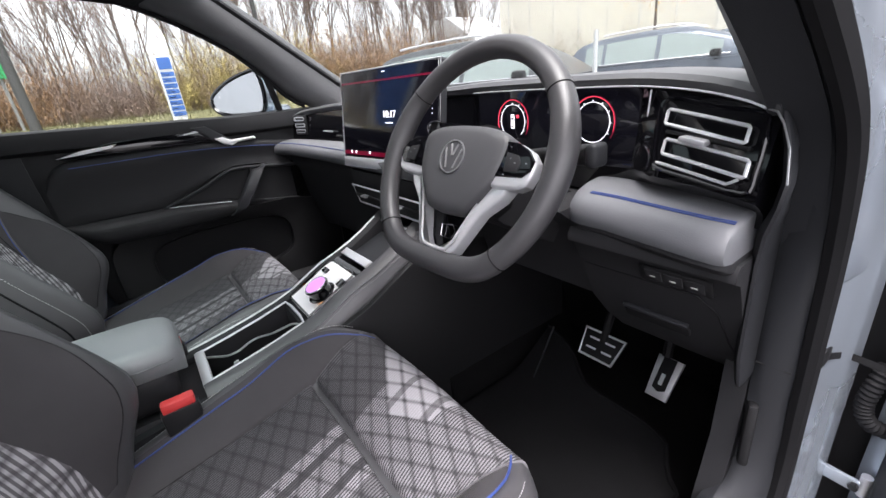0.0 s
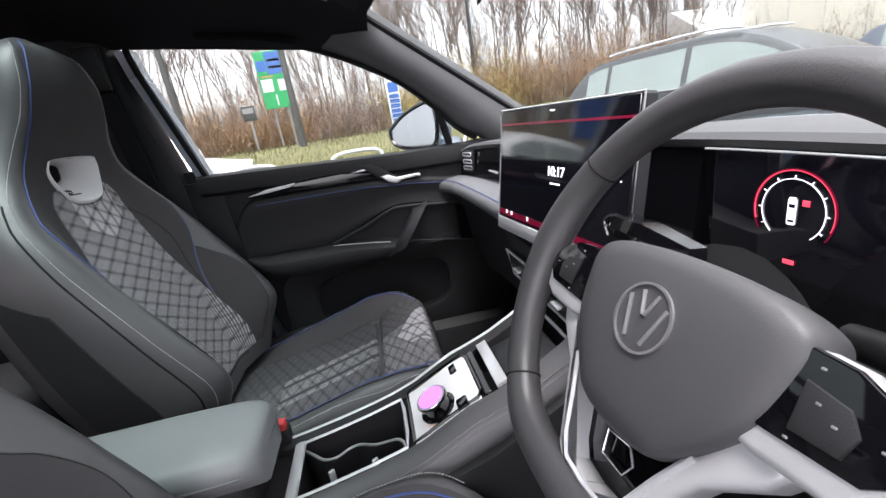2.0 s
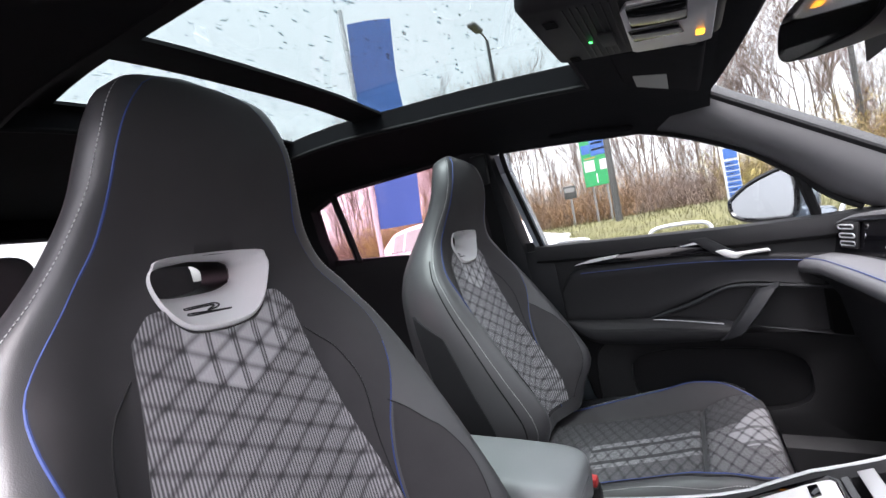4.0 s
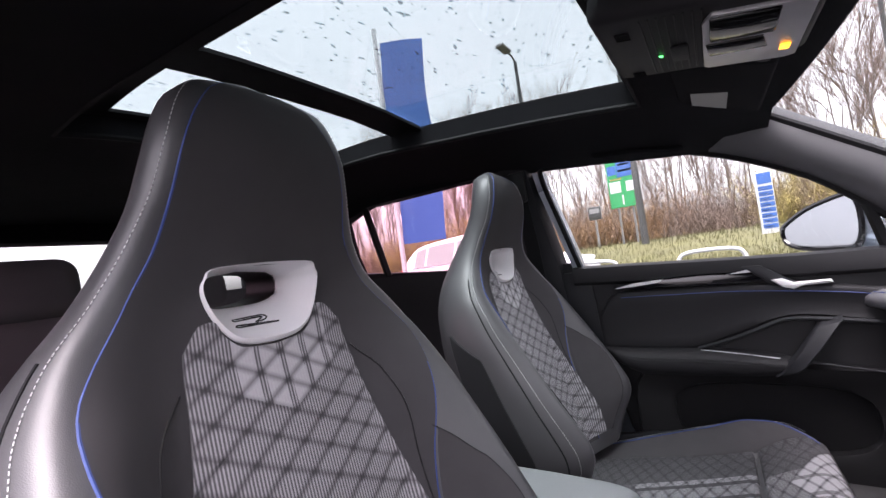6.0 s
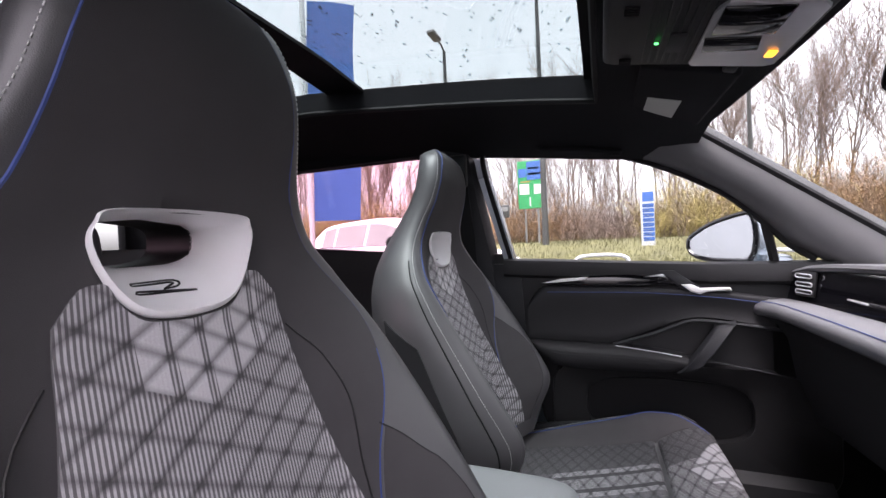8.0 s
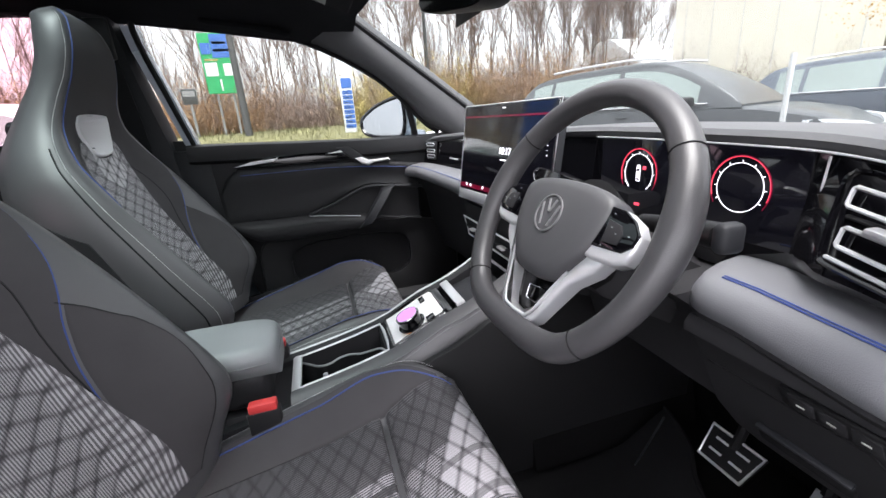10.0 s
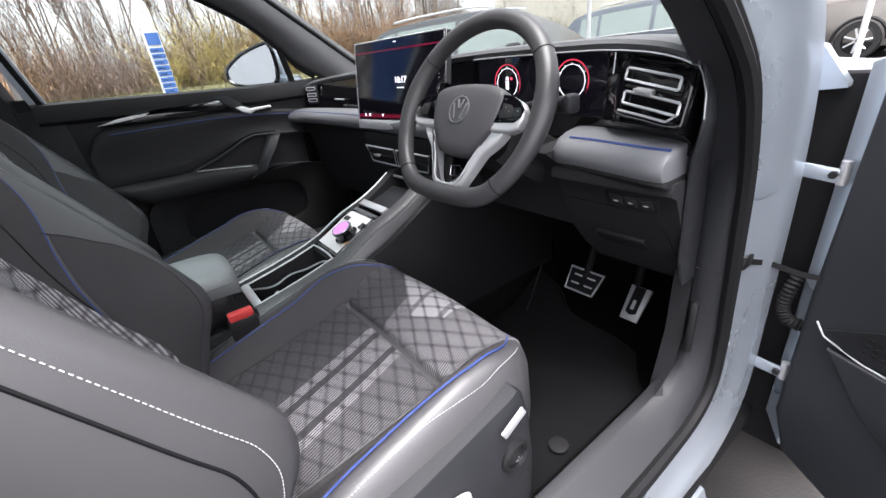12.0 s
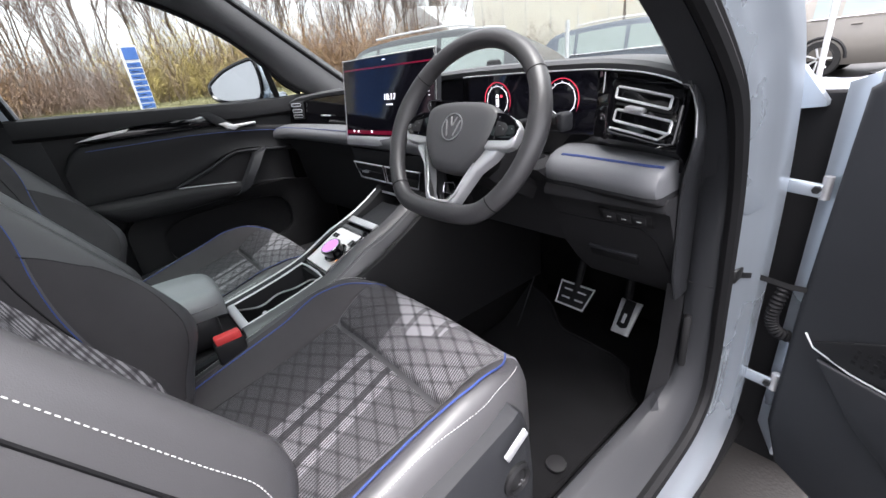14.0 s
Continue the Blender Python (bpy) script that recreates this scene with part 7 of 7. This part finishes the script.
def scrub(name, places, mat_leaf, count, seed, hgt, label, leaves=3):
    """Undergrowth: tangled arching stems with side twigs and sparse leaves, in one mesh."""
    q = random.Random(seed)
    vs, fs = [], []

    def twig(p, d, length, w, n=3):
        ends = []
        for i in range(n):
            d = (d + Vector((q.uniform(-1, 1), q.uniform(-1, 1), q.uniform(-0.9, 0.5))) * 0.45).normalized()
            e = p + d * (length / n)
            b = len(vs)
            w2 = w * (1 - 0.7 * (i + 1) / n)
            o1 = Vector((q.uniform(-1, 1), 1, 0)).normalized()
            vs.extend((p - o1 * w, p + o1 * w, e + o1 * w2, e - o1 * w2))
            fs.append((b, b + 1, b + 2, b + 3))
            ends.append((e, d))
            p, w = e, w2
        return ends

    for _ in range(count):
        x0, y0, x1, y1 = q.choice(places)
        x, y = q.uniform(x0, x1), q.uniform(y0, y1)
        base = Vector((x, y, ground_z(x, y) - 0.05))
        h = hgt * q.uniform(0.35, 1.1)
        for _ in range(3):
            d = Vector((q.uniform(-0.7, 0.7), q.uniform(-0.7, 0.7), 1)).normalized()
            for e, dd in twig(base, d, h * q.uniform(0.6, 1.0), 0.012, 4):
                for _ in range(2):
                    t = twig(e, (dd + Vector((q.uniform(-1, 1), q.uniform(-1, 1), q.uniform(-0.6, 0.8)))).normalized(), h * q.uniform(0.12, 0.35), 0.007, 2)
                    for _ in range(leaves):
                        c = q.choice(t)[0] + Vector((q.uniform(-1, 1), q.uniform(-1, 1), q.uniform(-1, 1))) * 0.10
                        s, a = q.uniform(0.018, 0.05), q.uniform(0, 6.28)
                        b = len(vs)
                        vs.extend((c, c + Vector((s * math.cos(a), s * math.sin(a), s * 0.5)), c + Vector((s * math.cos(a + 1.2), s * math.sin(a + 1.2), -s * 0.6))))
                        fs.append((b, b + 1, b + 2))
    me = bpy.data.meshes.new(name)
    me.from_pydata(vs, [], fs)
    me.materials.append(mat_leaf)
    return tagged(new(name, me), label, "undergrowth", kind="stuff")


scrub("undergrowth", [(-24, -24, -16.5, 24)], TWIG, 2600, 3, 3.0, "dense brown undergrowth below the bare trees", 1)
scrub("dry_bushes", [(-22, -14, -16.5, -1), (-20, 5, -16.5, 14)], DRY_LEAF, 700, 4, 3.2, "russet leaved bushes in front of the trees", 4)
scrub("yellow_bushes", [(-20, 1.5, -16.5, 7), (-19, -16, -17, -10)], YELLOW_LEAF, 420, 5, 3.0, "yellow leaved bushes in front of the trees", 4)
scrub("hedge", [(-30, 18, -8, 24)], TWIG, 1200, 6, 2.0, "brown hedge at the end of the car park", 1)


def grass_blades():
    q = random.Random(8)
    vs, fs = [], []
    for _ in range(16000):
        x, y = -7.8 - 7 * q.random() ** 1.3, q.uniform(-11, 11)
        z, h = ground_z(x, y) + 0.02, q.uniform(0.05, 0.20)
        a, l = q.uniform(0, 6.28), q.uniform(-0.06, 0.06)
        b = len(vs)
        vs += [(x - 0.008 * math.cos(a), y - 0.008 * math.sin(a), z), (x + 0.008 * math.cos(a), y + 0.008 * math.sin(a), z), (x + l, y + l, z + h)]
        fs.append((b, b + 1, b + 2))
    me = bpy.data.meshes.new("grass")
    me.from_pydata(vs, [], fs)
    me.materials.append(GRASS)
    return tagged(new("grass", me), "rough green and yellow grass blades on the verge", "grass", kind="stuff")


grass_blades()


def signboard(name, label, x, y, w, z0, z1, face, bars, bar_mat, posts, group=""):
    s = thing(name, label, "road sign", group)
    part("face", rbox(0.05, w, z1 - z0, 0.01, 1, Matrix.Translation((x, y, (z0 + z1) / 2))), face, s, "painted sign face")
    for b in bars:
        u0, u1, v0, v1, m = b
        part("panel", rbox(0.01, (u1 - u0) * w, (v1 - v0) * (z1 - z0), 0.0, 1, Matrix.Translation((x + 0.031, y + ((u0 + u1) / 2 - 0.5) * w, z0 + (v0 + v1) / 2 * (z1 - z0)))), m, s)
    for u in posts:
        part("post", tube([(x - 0.06, y + (u - 0.5) * w, ground_z(x, y) - 0.1), (x - 0.06, y + (u - 0.5) * w, z1 - 0.05)], 0.04, 8), POST_GREY, s, "grey steel post")
    return s


signboard("road_sign", "green road sign with blue and white panels on the verge", -15.6, -2.75, 0.98, 2.36, 4.2, SIGN_GREEN, [(0.36, 0.98, 0.60, 0.98, SIGN_BLUE), (0.04, 0.34, 0.66, 0.84, SIGN_BLUE), (0.06, 0.44, 0.30, 0.52, SIGN_WHITE), (0.62, 0.98, 0.30, 0.50, SIGN_WHITE), (0.44, 0.49, 0.05, 0.24, SIGN_WHITE), (0.42, 0.90, 0.70, 0.74, SIGN_WHITE), (0.42, 0.82, 0.82, 0.86, SIGN_WHITE), (0.1, 0.5, 0.55, 0.58, YELLOW_LEAF)], SIGN_WHITE, (0.25, 0.75))
signboard("totem_sign", "tall narrow blue and white sign board on the verge", -12.0, 0.915, 0.34, ground_z(-12, 0.9), 2.38, SIGN_WHITE, [(0.14, 0.96, 0.80, 0.97, SIGN_BLUE)] + [(0.14, 0.96, 0.10 + 0.085 * i, 0.165 + 0.085 * i, SIGN_BLUE) for i in range(8)] + [(0.2, 0.7, 0.12 + 0.085 * i, 0.135 + 0.085 * i, SIGN_WHITE) for i in range(8)], SIGN_WHITE, (0.5,))
nb = thing("notice_box", "small dark notice box on a post beside the road sign", "notice board")
part("post", tube([(-14.5, -3.6, ground_z(-14.5, -3.6) - 0.1), (-14.5, -3.6, 2.05)], 0.04, 8), POST_GREY, nb, "grey steel post")
part("box", rbox(0.10, 0.42, 0.46, 0.02, 2, Matrix.Translation((-14.5, -3.6, 2.24))), POST_DARK, nb, "dark box")
part("panel", rbox(0.012, 0.34, 0.16, 0.004, 1, Matrix.Translation((-14.446, -3.6, 2.32))), POST_GREY, nb, "pale notice panel")
fl = thing("banner_mast", "tall blue banner on a white mast behind the car", "banner")
o = Vector((-3.98, -3.93, 0))
part("mast", tube([o + Vector((0, 0, -0.1)), o + Vector((0, 0, 4.7))], 0.035, 10), SIGN_WHITE, fl, "white mast")
part("banner", sheet(lambda u, v: o + Vector((-0.42 * (u + 0.06), 0.60 * (u + 0.06), v)) + Vector((0.02 * math.sin(v * 2.5 + u * 6), 0.02 * math.sin(v * 3), 0)), span(0, 0.85, 8), span(1.55, 4.5, 20), lambda u, v: o + Vector((-0.42 * (u + 0.06) - 0.004, 0.60 * (u + 0.06) - 0.003, v)) + Vector((0.02 * math.sin(v * 2.5 + u * 6), 0.02 * math.sin(v * 3), 0))), SIGN_BLUE, fl, "blue fabric banner")


def lamp_post(x, y, h, arm, label):
    s = thing("street_lamp", label, "street lamp", "street lamps")
    z = ground_z(x, y)
    part("post", tube([(x, y, z - 0.1), (x, y, z + h * 0.4), (x, y, z + h)], [0.11, 0.085, 0.055], 10), POST_DARK, s, "dark tapered post")
    part("arm", tube([(x, y, z + h), (x + arm * 0.3, y, z + h + 0.1), (x + arm, y, z + h + 0.12)], 0.03, 8), POST_DARK, s)
    part("lantern", rbox(0.7, 0.28, 0.12, 0.05, 2, Matrix.Translation((x + arm, y, z + h + 0.12))), POST_GREY, s, "flat grey lantern")


lamp_post(-13.0, -1.95, 8.0, 0.9, "dark street lamp post on the verge")
lamp_post(-18.6, 5.2, 8.0, 0.9, "dark street lamp post between the trees")
lamp_post(-12.9, -5.1, 7.75 - ground_z(-12.9, -5.1), 0.9, "street lamp seen above the trees")
for y0, y1, zt in ((-0.78, 0.16, 0.84), (-2.75, -1.65, 0.85), (1.6, 2.6, 0.84), (-4.6, -3.5, 0.85)):
    hb = thing("hoop_barrier", "white tubular hoop barrier at the verge edge", "barrier", "hoop barriers")
    z = ground_z(-7.0, y0) - 0.05
    part("hoop", tube(smooth_line([(-7.0, y0, z), (-7.0, y0 + 0.02, zt - 0.16), (-7.0, y0 + 0.16, zt), (-7.0, y1 - 0.16, zt), (-7.0, y1 - 0.02, zt - 0.16), (-7.0, y1, z)], 5), 0.03, 8), SIGN_WHITE, hb)
for x, y, h in ((-2.12, 3.92, 1.46), (-0.065, 4.9, 2.3)):
    bp_ = thing("bay_post", "slim white post between parked cars", "post", "white bay posts")
    part("shaft", tube([(x, y, ground_z(x, y) - 0.05), (x, y, h)], 0.024, 10), SIGN_WHITE, bp_)


def parked_car(name, label, m, paint, L=4.6, H=1.62, estate=1.0, rack=False, flip=1):
    """A parked car along local x (front at +x), standing on local z = 0."""
    c = thing(name, label, "car", "parked cars", m=m)
    W = 0.90
    zf = H / 1.62
    belt = [(-L / 2, 0.98), (-L / 2 + 0.3, 1.03), (0.4, 1.00), (L / 2 - 1.25, 0.99), (L / 2 - 0.4, 0.86), (L / 2, 0.66)]
    loops = []
    for x in [-L / 2, -L / 2 + 0.05, -L / 2 + 0.25, -1.2, -0.4, 0.4, 1.0, L / 2 - 0.9, L / 2 - 0.4, L / 2 - 0.12, L / 2 - 0.02, L / 2]:
        e = min(1.0, (min(x + L / 2, L / 2 - x) + 0.02) / 0.35)
        w = W * (0.80 + 0.20 * math.sin(e * math.pi / 2))
        t = lerp_at(belt, x) * zf
        bot = 0.22 + 0.16 * (1 - math.sin(e * math.pi / 2))
        half = [(w * 0.90, bot), (w * 0.985, bot + 0.12), (w, 0.55), (w * 0.985, 0.78 * t / 1.0), (w * 0.95, t - 0.03), (w * 0.86, t)]
        loops.append([(x, y, z) for y, z in half] + [(x, -y, z) for y, z in reversed(half)])
    part("body", loft(loops), paint, c, "painted car body", 45)
    roof = [(-L / 2 + 0.18, 1.02, 0), (-L / 2 + 0.42, 1.36, 0), (-L / 2 + 0.80, H - 0.05, 0), (-0.5, H, 0), (0.15, H - 0.02, 0), (0.60, H - 0.14, 0), (1.10, 1.20, 0), (L / 2 - 1.10, 1.0, 0)]
    roof = [(p.x, p.y) for p in smooth_line([Vector(q) for q in roof], 3)]
    loops = []
    for x, z in roof:
        t = lerp_at(belt, x) * zf - 0.02
        z = max(z, t + 0.005)
        k = (z - t) / (H - 1.0)
        half = [(W * 0.93, t), (W * 0.93 - 0.16 * k, t + (z - t) * 0.8), (W * 0.93 - 0.24 * k, z - 0.02 * k), (W * 0.35, z + 0.02 * k)]
        loops.append([(x, y, zz) for y, zz in half] + [(x, -y, zz) for y, zz in reversed(half)])
    part("roof", loft(loops), paint, c, "painted roof and pillars", 45)
    rz = lambda x: lerp_at(roof, x)
    for sg in (-1, 1):
        for x0, x1 in ((-L / 2 + 0.62, -L / 2 + 0.98), (-L / 2 + 1.05, -0.28), (-0.20, 0.86)):
            pts = []
            for x in span(x0, x1, 6):
                pts.append((x, 1.035 * zf))
            for x in span(x1, x0, 6):
                pts.append((x, max(1.06 * zf, rz(x) - 0.11)))
            vs_ = []
            for x, z in pts:
                t = lerp_at(belt, x) * zf - 0.02
                k = (rz(x) - t) / (H - 1.0)
                f = (z - t) / max(0.05, (rz(x) - t) * 0.8)
                vs_.append((x, sg * (W * 0.93 - 0.16 * k * f + 0.008), z))
            bm = bmesh.new()
            bm.faces.new([bm.verts.new(v) for v in vs_])
            ex = bmesh.ops.extrude_face_region(bm, geom=bm.faces[:])
            bmesh.ops.translate(bm, verts=[v for v in ex["geom"] if isinstance(v, bmesh.types.BMVert)], vec=(0, -sg * 0.012, 0))
            part("side_window", bm, CAR_GLASS, c, "grey-green side window")
        part("window_trim", tube([(x, sg * (W * 0.955), 1.03 * zf) for x in span(-L / 2 + 0.6, 1.0, 8)], 0.012, 5), CHROME, c, "bright window trim")
        part("door_handle", rbox(0.16, 0.03, 0.03, 0.01, 2, Matrix.Translation((-0.12, sg * W * 0.985, 0.90 * zf))), paint, c)
        part("door_handle", rbox(0.16, 0.03, 0.03, 0.01, 2, Matrix.Translation((-1.05, sg * W * 0.985, 0.90 * zf))), paint, c)
        part("door_mirror", rbox(0.18, 0.20, 0.13, 0.05, 2, Matrix.Translation((0.78, sg * (W + 0.07), 1.06 * zf))), HARD, c, "dark door mirror")
        part("headlamp", loft([[(x, sg * y, z + d) for d in (-0.07 * k, 0.05 * k)] + [(x - 0.06, sg * (y - 0.08), z + d) for d in (0.05 * k, -0.07 * k)] for x, y, z, k in ((L / 2 - 0.50, 0.875, 0.79, 0.3), (L / 2 - 0.28, 0.835, 0.77, 0.8), (L / 2 - 0.06, 0.68, 0.73, 0.9), (L / 2 + 0.0, 0.5, 0.71, 0.5))]), LAMP_CLEAR, c, "clear headlamp")
        part("tail_lamp", rbox(0.22, 0.16, 0.13, 0.03, 2, Matrix.Translation((-L / 2 + 0.10, sg * 0.72, 0.95 * zf))), LAMP_RED, c, "red tail lamp")
        if rack:
            part("roof_rail", tube([(x, sg * 0.62, rz(x) + 0.05) for x in span(-L / 2 + 0.95, 0.35, 8)], 0.018, 6), SATIN, c, "silver roof rail")
        for x in (-L / 2 + 0.86, L / 2 - 0.90):
            wl_ = part("wheel", loft([[(x + rr * math.cos(a), sg * yy, 0.34 + rr * math.sin(a)) for a in span(0, 2 * math.pi, 28)[:-1]] for rr, yy in ((0.22, 0.70), (0.33, 0.70), (0.34, 0.74), (0.34, 0.88), (0.32, 0.905), (0.24, 0.905), (0.23, 0.88))], cap=False), TYRE, c, "black tyre")
            part("rim", loft([[(x + rr * math.cos(a), sg * yy, 0.34 + rr * math.sin(a)) for a in span(0, 2 * math.pi, 28)[:-1]] for rr, yy in ((0.235, 0.90), (0.215, 0.91), (0.21, 0.86), (0.02, 0.87))], cap=False), HARD, wl_, "dark wheel rim")
            for i in range(7):
                a = 2 * math.pi * i / 7
                part("spoke", tube([(x + 0.03 * math.cos(a), sg * 0.895, 0.34 + 0.03 * math.sin(a)), (x + 0.215 * math.cos(a + 0.08), sg * 0.90, 0.34 + 0.215 * math.sin(a + 0.08))], 0.018, 5), SATIN, wl_, "silver spoke")
            part("arch", tube([(x + 0.39 * math.cos(a), sg * 0.892, 0.34 + 0.39 * math.sin(a)) for a in span(0.0, math.pi, 14)], 0.03, 6), HARD, c, "black wheel arch")
    return c


GREY_PAINT = material("dark_grey_paint", (0.055, 0.06, 0.065), 0.35, metal=0.3, vary=0.06, coat=0.35)
BLUE_PAINT = material("slate_blue_paint", (0.075, 0.09, 0.115), 0.35, metal=0.3, vary=0.06, coat=0.35)
BEIGE_PAINT = material("bronze_beige_paint", (0.20, 0.185, 0.165), 0.4, metal=0.3, vary=0.06, coat=0.8)
WHITE_PAINT = material("white_paint", (0.75, 0.75, 0.77), 0.3, vary=0.04, coat=0.8)
gz = ground_z
parked_car("parked_car", "dark grey estate car parked across the bay ahead", Matrix.Translation((-4.62, 4.90, gz(0, 4.9))) @ pose(0, 0, 0, 0, 0, 20), GREY_PAINT, 4.9, 1.62, rack=True)
parked_car("parked_car", "slate blue tall estate car parked behind the grey one", Matrix.Translation((-3.87, 9.35, gz(0, 9.35))) @ pose(0, 0, 0, 0, 0, 15), BLUE_PAINT, 4.6, 1.52, rack=True)
parked_car("parked_car", "bronze beige off-roader parked beyond the open door", Matrix.Translation((0.26, 11.9, gz(0, 11.5))), BEIGE_PAINT, 4.7, 1.66)
parked_car("parked_car", "white car parked behind the banner mast", Matrix.Translation((-7.5, -4.4, 0.2)) @ pose(0, 0, 0, 0, 0, 75), WHITE_PAINT, 4.4, 1.55)
parked_car("parked_car", "slate blue car parked further along the row", Matrix.Translation((-3.6, 14.6, gz(0, 14.6))), BLUE_PAINT, 4.6, 1.5)

bld = thing("building", "long cream clad building behind the parked cars", "building", kind="structure")
part("wall", rbox(14.2, 0.4, 6.0, 0.02, 1, Matrix.Translation((-11.6, 19.0, 3.2))), CREAM, bld, "cream clad wall")
for i in range(9):
    part("cladding_joint", rbox(0.03, 0.03, 6.0, 0, 1, Matrix.Translation((-18.0 + 1.55 * i, 18.79, 3.4))), SIGN_WHITE, bld)
part("base", rbox(14.2, 0.3, 0.5, 0.02, 1, Matrix.Translation((-11.6, 18.75, 0.45))), POST_GREY, bld, "grey plinth")
tent = thing("canopy_roof", "white pitched canopy beside the cream building", "canopy")
part("roof", prism([(-3.2, 0.0), (3.2, 0.0), (3.2, 0.35), (0.6, 1.9), (-0.6, 1.9), (-3.2, 0.35)], 3.0, basis((-22.0, 20.0, 2.7), (1, 0, 0), (0, 0, 1)), 0.05), SIGN_WHITE, tent, "white fabric roof")
for x in (-25.0, -19.3):
    part("leg", tube([(x, 18.2, 0.6), (x, 18.2, 2.9)], 0.05, 8), POST_GREY, tent)
ot = thing("tree", "small tree with orange autumn leaves by the building", "tree")
tb = Vector((-7.8, 15.5, gz(-7.8, 15.5)))
part("trunk", tube([tb, tb + Vector((0.05, 0, 1.5)), tb + Vector((0, 0, 3.4))], [0.07, 0.05, 0.02], 8), BARK, ot)
q = random.Random(21)
vs, fs = [], []
for _ in range(1800):
    p = Vector((q.gauss(0, 1), q.gauss(0, 1), q.gauss(0, 1)))
    p = tb + Vector((0, 0, 3.3)) + Vector((p.x * 0.55, p.y * 0.55, p.z * 0.6))
    s, a = q.uniform(0.03, 0.08), q.uniform(0, 6.28)
    b = len(vs)
    vs += [p, p + Vector((s * math.cos(a), s * math.sin(a), s * 0.4)), p + Vector((s * math.cos(a + 1.3), s * math.sin(a + 1.3), -s * 0.5))]
    fs.append((b, b + 1, b + 2))
me = bpy.data.meshes.new("crown")
me.from_pydata(vs, [], fs)
me.materials.append(ORANGE_LEAF)
o = new("crown", me)
o.parent = ot
